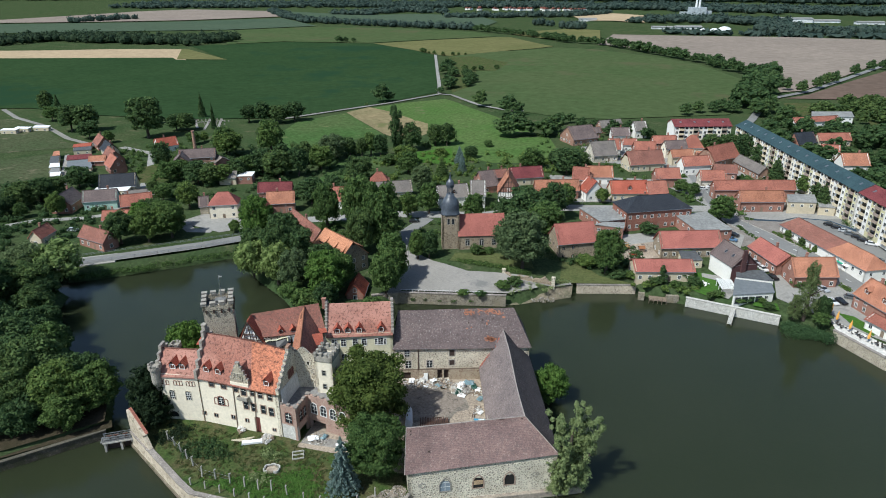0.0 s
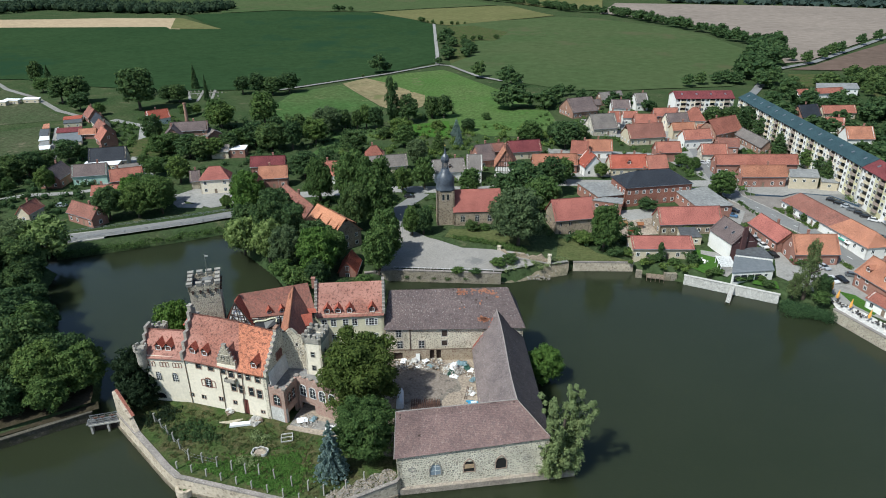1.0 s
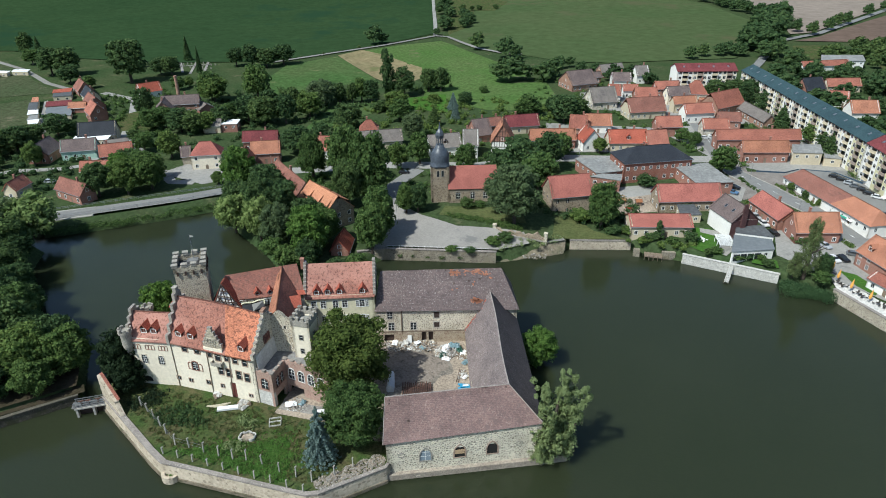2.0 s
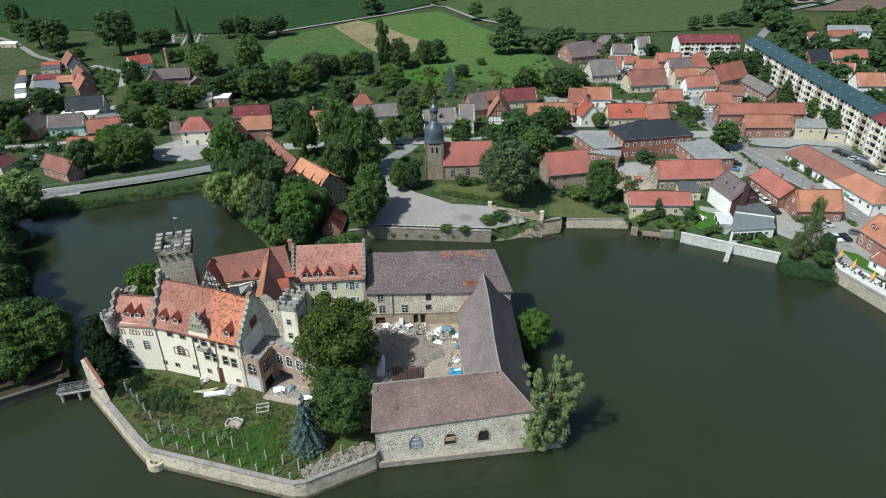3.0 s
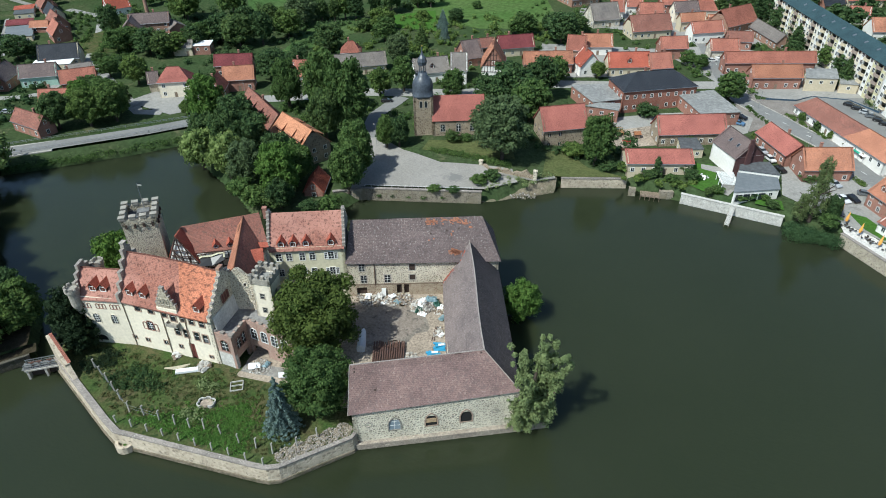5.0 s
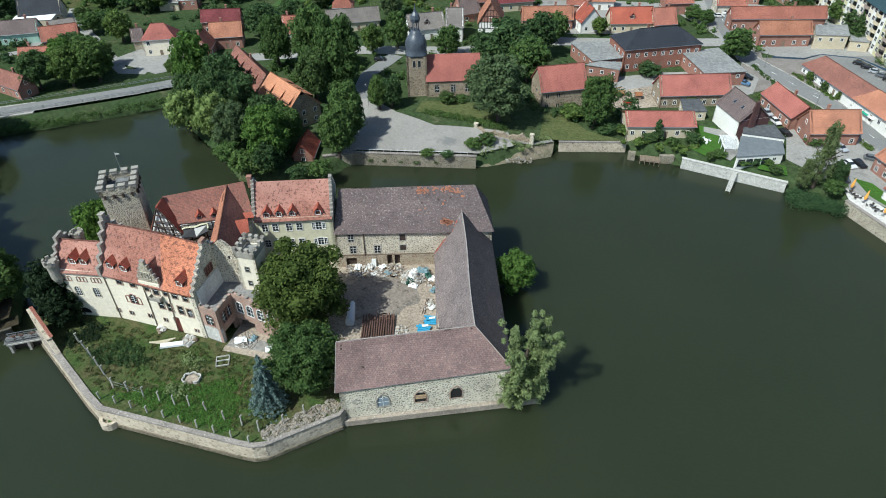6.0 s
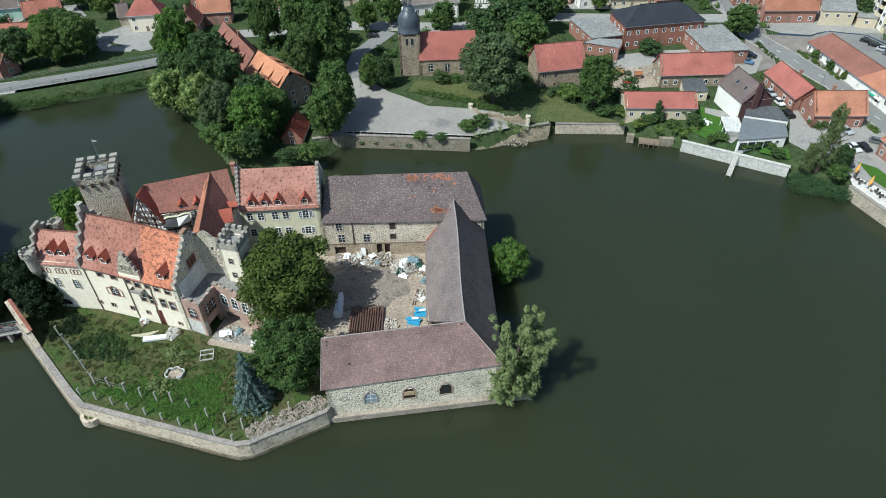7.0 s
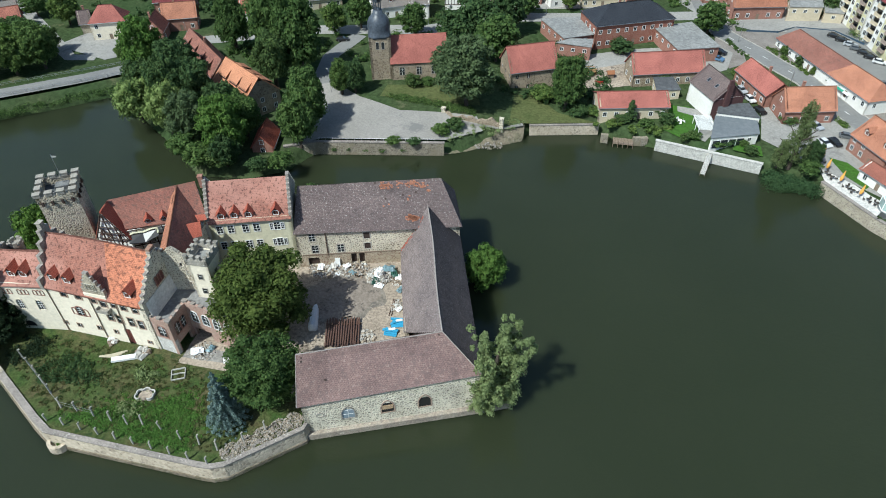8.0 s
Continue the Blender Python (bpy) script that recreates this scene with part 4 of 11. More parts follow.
def merlons(parent, a, b, z, n, w, h, t, mat, cap=None):
    """A row of merlons along a wall top, each a piece with its coping."""
    a, b = Vector((*a, 0)), Vector((*b, 0))
    u = b - a
    yaw = math.degrees(math.atan2(u.y, u.x))

    def body(bm):
        block(bm, (0, 0, h / 2), (w, t, h))
        block(bm, (0, 0, h + 0.08), (w + 0.14, t + 0.14, 0.16))

    me = shared(("merlon", w, h, t, mat.name), body, [mat])
    for i in range(n):
        p = a + u * (i / (n - 1) if n > 1 else 0.5)
        piece("merlon", me, parent, pose(p.x, p.y, z, 0, 0, yaw))


def dormer(parent, m, w=1.7, h=1.35, d=2.6, mat=ROOF_NEWRED):
    """A small gabled roof dormer: m is its front foot, -y outwards; roof, cheeks and a white window."""
    ob = piece("dormer", shared(("dormer", w, h, d), lambda bm: [block(bm, (0, d / 2, h / 2 - 0.3), (w, d, h + 0.6)), slab_gable(bm, w, h, d)], [ROOF_CASTLE_OLD]), parent, m, "small gabled dormer")
    piece("roof", shared(("dormer_roof", w, h, d, mat.name), lambda bm: [slab(bm, [(-w / 2 - 0.3, -0.35, h - 0.25), (-w / 2 - 0.3, d, h - 0.25), (0, d, h + w * 0.62), (0, -0.35, h + w * 0.62)], 0.14),
          slab(bm, [(w / 2 + 0.3, -0.35, h - 0.25), (0, -0.35, h + w * 0.62), (0, d, h + w * 0.62), (w / 2 + 0.3, d, h - 0.25)], 0.14)], [mat]), ob, Matrix(), "small tiled gable roof")
    window(ob, Matrix.Translation((0, -0.02, 0.15)), w * 0.62, h * 0.75, "flat", WHITE_PAINT, bars=(2, 1), depth=0.06)
    return ob


def slab_gable(bm, w, h, d):
    vs = [bm.verts.new(p) for p in ((-w / 2, 0, h), (w / 2, 0, h), (0, 0, h + w * 0.5), (-w / 2, d, h), (w / 2, d, h), (0, d, h + w * 0.5))]
    for f in ((0, 1, 2), (3, 5, 4), (0, 2, 5, 3), (1, 4, 5, 2), (0, 3, 4, 1)):
        bm.faces.new([vs[i] for i in f])


def roof_point(a, b, ra, rb, s, k, lift=0.0):
    """A point on the slope from eaves a-b to ridge ra-rb: s along, k up."""
    p = Vector(a).lerp(Vector(b), s).lerp(Vector(ra).lerp(Vector(rb), s), k)
    return p + Vector((0, 0, lift))


def swept_roof(bm, eave, ridge, thick=0.3):
    """A sheet of roof between an eaves line and a ridge line of as many points, which may sag; UVs in metres, v up the slope."""
    uv = bm.loops.layers.uv.verify()
    eave, ridge = [Vector(p) for p in eave], [Vector(p) for p in ridge]
    at = [0.0]
    for a, b in zip(eave, eave[1:]):
        at.append(at[-1] + (b - a).length)
    rows = [[(e, (u, 0.0)), (r, (u, (r - e).length))] for e, r, u in zip(eave, ridge, at)]
    down = Vector((0, 0, -thick))
    top = [[bm.verts.new(p) for p, _ in r] for r in rows]
    bot = [[bm.verts.new(p + down) for p, _ in r] for r in rows]
    fs = []
    n = len(rows)
    for k in range(n - 1):
        f = bm.faces.new([top[k][0], top[k + 1][0], top[k + 1][1], top[k][1]])
        for lp, q in zip(f.loops, (rows[k][0], rows[k + 1][0], rows[k + 1][1], rows[k][1])):
            lp[uv].uv = q[1]
        bm.faces.new([bot[k][1], bot[k + 1][1], bot[k + 1][0], bot[k][0]])
        bm.faces.new([top[k][0], bot[k][0], bot[k + 1][0], top[k + 1][0]])
        bm.faces.new([top[k][1], top[k + 1][1], bot[k + 1][1], bot[k][1]])
    for k in (0, n - 1):
        bm.faces.new([top[k][0], top[k][1], bot[k][1], bot[k][0]])


def along(line, f):
    """The point at the fraction f of a line of evenly spread points."""
    x = min(max(f, 0.0), 0.9999) * (len(line) - 1)
    k = int(x)
    return Vector(line[k]).lerp(Vector(line[k + 1]), x - k)


def castle_house():
    """The south wing: a low part with a corner turret, and the high part with crow-stepped gables."""
    ob = thing("castle_south_wing", Matrix(), "cream-rendered castle wing with mottled red tiled roof and stepped stone gables", "castle wing", "castle")
    A, B, C = (-100.5, 97.05), (-91.2, 98.65), (-70.7, 98.55)
    low = [(2.6, 9.4, 1.35, 2.5, "round"), (6.5, 9.35, 1.35, 2.5, "round"), (2.2, 4.4, 2.2, 1.6, "round")]
    for s in (1.2, 4.45, 7.5):
        for d in (-0.72, 0.0, 0.72):
            low.append((s + d, 13.35, 0.55, 1.2, "round"))
    bm = bmesh.new()
    wall_panel(bm, A, B, 2.5, 16.2, 0.8, [(s - w / 2, s + w / 2, z, z + h) for s, z, w, h, _ in low if w > 0.6])
    D, E = (-103.2, 105.8), (-92.4, 108.0)
    wall_panel(bm, D, A, 2.5, 16.1, 0.8)
    wall_panel(bm, E, D, 2.5, 16.1, 0.8)
    part("low_wall", bm, CREAM, ob)
    for s, z, w, h, kind in low:
        if w > 2:
            window(ob, on_wall(A, B, s, z), w, h, kind, trim=CREAM, surround=0.1, bars=(1, 1), glass=DARK_HOLLOW)
        else:
            window(ob, on_wall(A, B, s, z), w, h, kind, trim=RED_STONE if w < 0.6 else CREAM, surround=0.08, bars=(1, 1) if w < 0.6 else (3, 4))
    high = [(3.6, 13.95, 1.25, 1.75, "flat"), (6.75, 14.0, 1.25, 1.75, "flat")]
    high += [(9.9, 13.8, 1.1, 1.75, "flat"), (11.85, 13.2, 1.25, 2.5, "flat"), (14.1, 13.55, 1.15, 1.8, "flat"), (16.05, 13.35, 1.15, 1.8, "flat"), (18.4, 13.2, 1.15, 1.8, "flat")]
    high += [(4.15, 9.45, 0.8, 1.7, "round"), (5.45, 9.3, 1.6, 2.4, "round"), (6.75, 9.45, 0.8, 1.7, "round")]
    high += [(12.0, 9.6, 1.15, 2.1, "flat"), (13.95, 9.4, 1.15, 2.1, "flat"), (16.4, 9.25, 1.15, 2.2, "flat"), (18.4, 9.0, 1.15, 2.2, "flat")]
    small = [(0.3, 5.6, 1.0, 1.0, "flat"), (3.5, 5.6, 1.0, 1.0, "flat"), (8.1, 6.0, 1.0, 1.1, "flat"), (11.7, 5.9, 0.9, 1.0, "flat"), (18.6, 4.9, 0.9, 0.8, "flat")]
    bm = bmesh.new()
    door = (13.7, 15.1, 3.7, 7.9)
    wall_panel(bm, B, C, 2.5, 16.1, 0.8, [(s - w / 2, s + w / 2, z, z + h) for s, z, w, h, _ in high + small if w > 0.85] + [door], 15.7)
    F, G = (-71.2, 110.2), (-91.6, 109.6)
    wall_panel(bm, F, G, 2.5, 15.9, 0.8)
    part("high_wall", bm, CREAM, ob)
    for s, z, w, h, kind in high:
        side = kind == "round" and w < 1
        window(ob, on_wall(B, C, s, z), w, h, kind, trim=RED_STONE if kind == "round" else SILL_STONE, surround=0.16 if kind == "round" else 0.20, bars=(2, 5) if side else (2, 4) if kind == "round" else (1, 2), glass=RED_SHUTTER if side else None)
    for s, z, w, h, kind in small:
        window(ob, on_wall(B, C, s, z), w, h, kind, trim=SILL_STONE, surround=0.10, bars=(2, 1))
    piece("door", shared(("door", "castle"), lambda q: block(q, (0, 0.3, 2.0), (1.35, 0.12, 4.0)), [RED_SHUTTER]), ob, on_wall(B, C, 14.4, 3.7), "weathered red-brown wooden door")
    # grey downpipes
    for s, lean in ((0.1, 0.0), (9.2, -0.3), (14.75, -0.9)):
        bm = bmesh.new()
        p, q = on_wall(B, C, s, 0, 0.12).translation, on_wall(B, C, s + lean, 0, 0.12).translation
        tube(bm, (q.x, q.y, 3.6), (p.x, p.y, 15.8), 0.09)
        part("downpipe", bm, WOOD, ob)
    # roofs
    low_r = [(-102.0, 101.4, 20.2), (-97.2, 102.0, 20.35), (-92.4, 102.6, 20.6)]
    low_e = [(-101.0, 96.6, 15.7), (-96.1, 97.45, 15.75), (-91.2, 98.25, 15.8)]
    bm = bmesh.new()
    swept_roof(bm, low_e, low_r)
    swept_roof(bm, [(-92.6, 108.4, 15.8), (-98.0, 107.4, 15.8), (-103.3, 106.4, 15.8)], low_r[::-1])
    part("low_roof", bm, ROOF_CASTLE, ob, "red tiled roof of the low part")
    hr = [(-91.4, 103.9, 24.4), (-87.4, 104.2, 24.35), (-83.2, 104.6, 24.0), (-79.2, 105.1, 23.4), (-75.4, 105.6, 22.6), (-71.8, 106.0, 21.9)]
    he = [Vector((-91.1, 98.1, 16.05)).lerp(Vector((-70.9, 98.0, 15.5)), k / 5) for k in range(6)]
    hb = [Vector((-91.9, 110.0, 15.8)).lerp(Vector((-71.5, 110.5, 15.8)), k / 5) for k in range(6)]
    cut_e, cut_r = 0.70, 0.56
    span = lambda line, f0, f1, n: [along(line, f0 + (f1 - f0) * k / n) for k in range(n + 1)]
    bm = bmesh.new()
    swept_roof(bm, span(he, 0, cut_e, 6), span(hr, 0, cut_r, 6))
    swept_roof(bm, hb[::-1], hr[::-1])
    part("high_roof", bm, ROOF_CASTLE, ob, "steep sagging red tiled roof with dark weathered tiles")
    bm = bmesh.new()
    swept_roof(bm, span(he, cut_e, 1, 5), span(hr, cut_r, 1, 5))
    part("relaid_roof", bm, ROOF_CASTLE_BRIGHT, ob, "brighter orange relaid part of the roof")
    bm = bmesh.new()
    rope(bm, [Vector(p) + Vector((0, 0, 0.05)) for p in hr], 0.16), rope(bm, [Vector(p) + Vector((0, 0, 0.05)) for p in low_r], 0.16)
    part("ridge", bm, ROOF_CASTLE_OLD, ob)
    for s, k in ((0.115, 0.17), (0.265, 0.17)):
        dormer(ob, pose(*along(he, s).lerp(along(hr, s), k), 0, 0, 0))
    dormer(ob, pose(*along(he, 0.87).lerp(along(hr, 0.87), 0.14), 0, 0, 0), 1.6)
    for s in (0.40, 0.63):
        dormer(ob, pose(*along(low_e, s).lerp(along(low_r, s), 0.28), 0, 0, 9))
    # a red roof of the rear range seen over the low ridge
    bm = bmesh.new()
    slab(bm, [(-96.4, 106.2, 19.2), (-92.4, 106.8, 19.2), (-92.8, 109.6, 21.6), (-95.6, 109.2, 21.6)], 0.2)
    part("rear_roof", bm, ROOF_NEWRED, ob, "bright red tiled rear roof")
    # crow-stepped gables
    for name, a, b, z0, z1, n, th, mat in (("step_gable", (-91.1, 98.0), (-91.9, 110.2), 15.6, 24.9, 5, 0.7, GREYSTONE), ("step_gable", (-70.6, 98.2), (-71.4, 112.6), 15.3, 22.6, 8, 0.7, STONE_TAN),
                                           ("step_gable", (-100.9, 96.9), (-103.4, 106.4), 15.6, 20.7, 4, 0.6, GREYSTONE)):
        bm = bmesh.new()
        stepped(bm, a, b, z0, z1, n, th)
        part(name, bm, mat, ob, "crow-stepped stone gable")
        cap_steps(ob, a, b, z0, z1, n, th)
    bm = bmesh.new()
    block(bm, (-91.5, 104.1, 25.6), (0.9, 1.1, 1.9), 4, 0.9), block(bm, (-91.5, 104.1, 26.6), (1.05, 1.25, 0.16), 4)
    part("pinnacle", bm, GREYSTONE, ob, "stone pinnacle on the gable")
    bm = bmesh.new()
    block(bm, (-71.2, 105.6, 22.6), (0.9, 1.7, 2.0), 4, 0.9)
    part("chimney_stub", bm, BRICK_OLD, ob, "broken brick chimney stub on the gable")
    bm = bmesh.new()
    wall_panel(bm, C, F, 2.5, 15.8, 0.8, [(4.2, 7.8, 10.6, 12.6)])
    part("gable_wall", bm, STONE_TAN, ob, "rough stone end wall with patches of old render")
    for d in (-1.0, 0, 1.0):
        window(ob, on_wall((-70.15, 98.4), (-70.95, 110.4), 5.9 + d * 0.85, 16.4, 0.14), 0.7, 1.9, "round", trim=RED_STONE, bars=(1, 1), glass=RED_SHUTTER)
    # projecting stepped bay over the facade
    ba, bb = on_wall(B, C, 8.9, 0, 0.25).translation, on_wall(B, C, 13.5, 0, 0.25).translation
    bm = bmesh.new()
    mid = (ba + bb) / 2
    block(bm, (mid.x, mid.y + 0.3, 16.2), ((bb - ba).length, 0.9, 0.9), 0)
    part("bay_wall", bm, CREAM, ob)
    bm = bmesh.new()
    stepped(bm, (ba.x, ba.y + 0.3), (bb.x, bb.y + 0.3), 16.5, 21.4, 5, 0.6)
    part("bay_gable", bm, STONE, ob, "pale stepped stone dormer gable")
    cap_steps(ob, (ba.x, ba.y + 0.3), (bb.x, bb.y + 0.3), 16.5, 21.4, 5, 0.6)
    for d in (-0.7, 0, 0.7):
        window(ob, on_wall((ba.x, ba.y - 0.03), (bb.x, bb.y - 0.03), 2.3 + d, 17.6), 0.42, 1.5, "flat", trim=STONE_WASHED, surround=0.08, bars=(1, 1), glass=RED_SHUTTER)
    bm = bmesh.new()
    rg0, rg1 = Vector((mid.x, mid.y + 0.4, 20.1)), Vector((mid.x, mid.y + 4.2, 20.4))
    for e in (ba, bb):
        slab(bm, [(e.x, e.y + 0.5, 16.6), tuple(rg0), tuple(rg1), (e.x, e.y + 1.2, 16.8)], 0.2)
    part("bay_roof", bm, ROOF_CASTLE_OLD, ob)
    bm = bmesh.new()
    m = on_wall(B, C, 11.85, 12.6)
    for x, y, z, sx, sy, sz in ((0, -0.55, 0, 2.6, 1.1, 0.22), (0, -1.06, 0.4, 2.6, 0.08, 0.6), (-1.26, -0.55, 0.4, 0.08, 1.1, 0.6), (1.26, -0.55, 0.4, 0.08, 1.1, 0.6), (-0.8, -0.35, -0.35, 0.25, 0.7, 0.5), (0.8, -0.35, -0.35, 0.25, 0.7, 0.5)):
        block(bm, (x, y, z), (sx, sy, sz))
    for v in bm.verts:
        v.co = m @ v.co
    part("balcony", bm, GREYSTONE, ob, "small grey stone balcony")
    # corner turret
    bm = bmesh.new()
    x, y = -100.9, 96.9
    tube(bm, (x, y, 11.6), (x, y, 14.2), 0.25, 1.15, 14), tube(bm, (x, y, 14.2), (x, y, 17.6), 1.15, 1.15, 14), tube(bm, (x, y, 17.6), (x, y, 18.1), 1.5, 1.5, 14)
    part("corner_turret", bm, GREYSTONE, ob, "round corbelled corner turret")
    for i in range(7):
        a = i * math.tau / 7
        piece("merlon", shared(("turret_merlon",), lambda q: block(q, (0, 0, 0.35), (0.7, 0.38, 0.7)), [GREYSTONE]), ob, pose(x + 1.25 * math.cos(a), y + 1.25 * math.sin(a), 18.1, 0, 0, math.degrees(a) + 90))
    x, y = -101.4, 105.2
    bm = bmesh.new()
    tube(bm, (x, y, 13.5), (x, y, 18.4), 1.1, 1.1, 12), tube(bm, (x, y, 18.4), (x, y, 18.8), 1.35, 1.35, 12)
    part("rear_turret", bm, GREYSTONE, ob, "second small round turret")
    for i in range(7):
        a = i * math.tau / 7
        piece("merlon", shared(("turret_merlon",), None, []), ob, pose(x + 1.1 * math.cos(a), y + 1.1 * math.sin(a), 18.8, 0, 0, math.degrees(a) + 90))
    return ob


castle_house()


def castle_tower():
    ob = thing("castle_tower", pose(-93.0, 112.2, 0, 0, 0, 33), "tall square field-stone castle tower with battlements and a flagpole", "tower", "castle")
    h = 3.35
    bm = bmesh.new()
    vs = block(bm, (0, 0, 15.2), (2 * h, 2 * h, 25.6))
    bm.faces.remove([f for f in bm.faces if f.normal.z > 0.9 or all(v.co.z > 27 for v in f.verts)][0])
    part("shaft", bm, STONE, ob)
    bm = bmesh.new()
    for a, b in (((-h, -h), (h, -h)), ((h, -h), (h, h)), ((h, h), (-h, h)), ((-h, h), (-h, -h))):
        wall_panel(bm, (a[0] * 1.03, a[1] * 1.03), (b[0] * 1.03, b[1] * 1.03), 27.6, 28.9, 0.75)
    part("parapet", bm, STONE, ob)
    bm = bmesh.new()
    block(bm, (0, 0, 27.4), (2 * h - 0.3, 2 * h - 0.3, 0.3))
    part("roof_deck", bm, FLAT_DARK, ob)
    bm = bmesh.new()
    block(bm, (0.6, 0.9, 28.0), (2.4, 1.8, 0.9), 0), block(bm, (-0.9, -0.8, 27.75), (2.6, 0.3, 0.3), 20), block(bm, (0.4, -1.4, 27.75), (3.6, 0.25, 0.25), -12)
    part("hatch", bm, GREY_BOARD, ob, "grey boarded roof hatch")
    k = h - 0.3
    for a, b in (((-k, -k), (k, -k)), ((k, k), (-k, k))):
        merlons(ob, a, b, 28.9, 4, 1.2, 0.6, 0.95, GREYSTONE)
    for a, b in (((k, -k * 0.34), (k, k * 0.34)), ((-k, k * 0.34), (-k, -k * 0.34))):
        merlons(ob, a, b, 28.9, 2, 1.2, 0.6, 0.95, GREYSTONE)
    bm = bmesh.new()
    for i in range(4):
        block(bm, (-2.6 + i * 1.7, -h - 0.15, 27.4), (0.35, 0.5, 0.9))
        block(bm, (h + 0.15, -2.6 + i * 1.7, 27.4), (0.5, 0.35, 0.9))
    part("corbel_course", bm, TIMBER, ob)
    bm = bmesh.new()
    tube(bm, (0.8, 1.4, 27.5), (0.8, 1.4, 34.5), 0.09, 0.05, 6)
    part("flagpole", bm, METAL, ob)
    bm = bmesh.new()
    slab(bm, [(0.85, 1.4, 34.3), (1.6, 1.3, 34.1), (1.6, 1.3, 33.85), (0.85, 1.4, 33.85)], 0.03)
    part("pennant", bm, DUSTY, ob, "small pale weathervane flag")


castle_tower()


def north_west_wing():
    ob = thing("castle_north_west_wing", Matrix(), "half-timbered castle wing with weathered red hipped roof", "castle wing", "castle")
    r0, r1 = Vector((-86.8, 115.6, 23.9)), Vector((-73.4, 125.2, 24.0))
    e0, e1 = Vector((-84.05, 111.57, 19.87)), Vector((-69.5, 120.7, 19.0))
    b0, b1 = Vector((-91.0, 121.5, 17.5)), Vector((-78.0, 131.0, 17.5))
    bm = bmesh.new()
    for a, b in ((e0, e1), (e1, b1), (b1, b0), (b0, e0)):
        wall_panel(bm, (a.x, a.y), (b.x, b.y), 3.0, 17.4, 0.6)
    part("wall", bm, WHITE, ob)
    bm = bmesh.new()
    slab(bm, [e0, e1, r1, r0], 0.3), slab(bm, [r0, r1, b1, b0], 0.3)
    part("roof", bm, ROOF_CASTLE_OLD, ob, "weathered red tiled roof")
    # half-timbered gable at the tower
    apex, gl, gr = Vector((-85.2, 111.6, 24.2)), Vector((-87.3, 110.6, 18.7)), Vector((-81.4, 112.0, 18.2))
    bm = bmesh.new()
    ring = (gl + Vector((0, 0, -5)), gr + Vector((0, 0, -5)), gr, apex, gl)
    vs = [bm.verts.new(p) for p in ring]
    back = [bm.verts.new(p + Vector((-0.6, 1.6, 0))) for p in ring]
    bm.faces.new(vs), bm.faces.new(back[::-1])
    for i in range(5):
        bm.faces.new([vs[i], back[i], back[(i + 1) % 5], vs[(i + 1) % 5]])
    part("timber_gable", bm, PLASTER, ob, "white plastered half-timbered gable")
    bm = bmesh.new()
    out = Vector((0.12, -0.35, 0))
    for p, q in ((gl, gr), (gl, apex), (gr, apex), (gl.lerp(apex, 0.45), gr.lerp(apex, 0.45)), (gl.lerp(gr, 0.5), apex), (gl.lerp(gr, 0.27), gl.lerp(apex, 0.54)), (gl.lerp(gr, 0.73), gr.lerp(apex, 0.54)), (gl.lerp(apex, 0.7), gr.lerp(apex, 0.7)), (gl + Vector((0, 0, -1.8)), gr + Vector((0, 0, -1.8))), (gl.lerp(gr, 0.27), gl.lerp(gr, 0.27) + Vector((0, 0, -4))), (gl.lerp(gr, 0.5), gl.lerp(gr, 0.5) + Vector((0, 0, -4))), (gl.lerp(gr, 0.73), gl.lerp(gr, 0.73) + Vector((0, 0, -4))), (gl.lerp(apex, 0.22), gr.lerp(apex, 0.22)), (gl.lerp(gr, 0.5), gl.lerp(apex, 0.45))):
        tube(bm, p + out, q + out, 0.14, n=4)
    part("timber_frame", bm, TIMBER, ob, "dark timber beams")
    bm = bmesh.new()
    top = apex + Vector((0.02, -0.1, 0.3))
    rear = Vector((-86.5, 115.2, 24.0))
    slab(bm, [gl + Vector((-0.5, -0.3, -0.4)), top, rear, gl + Vector((-2.6, 3.4, -0.6))], 0.2)
    slab(bm, [top, gr + Vector((0.5, -0.05, -0.3)), gr + Vector((-0.4, 3.0, 0.2)), rear], 0.2)
    part("gable_roof", bm, ROOF_NEWRED, ob, "bright red tiled gable roof")
    # white half-timbered storey under the eaves
    fa, fb = (-83.4, 111.7), (-73.6, 117.8)
    bm = bmesh.new()
    wall_panel(bm, fa, fb, 13.5, 19.5, 0.4, (), 18.8)
    part("timber_storey", bm, PLASTER, ob)
    bm = bmesh.new()
    for i in range(8):
        p = on_wall(fa, fb, 0.3 + i * 1.55, 0, 0.05).translation
        tube(bm, (p.x, p.y, 13.6), (p.x, p.y, 19.5), 0.14, n=4)
    for z in (13.7, 15.6, 17.4, 19.4):
        p, q = on_wall(fa, fb, 0, 0, 0.06).translation, on_wall(fa, fb, 11.4, 0, 0.06).translation
        tube(bm, (p.x, p.y, z), (q.x, q.y, z), 0.14, n=4)
    part("timber_frame", bm, TIMBER, ob, "dark timber beams")
    for s in (5.7, 8.9):
        window(ob, on_wall(fa, fb, s, 15.8, 0.05), 0.9, 1.5, "flat", bars=(2, 2))
    # tall stair roof, its ridge running towards the court
    t0, t1 = Vector((-76.2, 123.2, 23.9)), Vector((-69.3, 107.6, 22.3))
    bm = bmesh.new()
    swept_roof(bm, [(-71.0, 122.0, 18.8), (-68.9, 115.2, 18.4), (-66.6, 108.5, 18.2)], [t0, t0.lerp(t1, 0.5) - Vector((0, 0, 0.15)), t1], 0.25)
    part("stair_roof", bm, ROOF_CASTLE_OLD, ob, "tall weathered red roof over the stair")
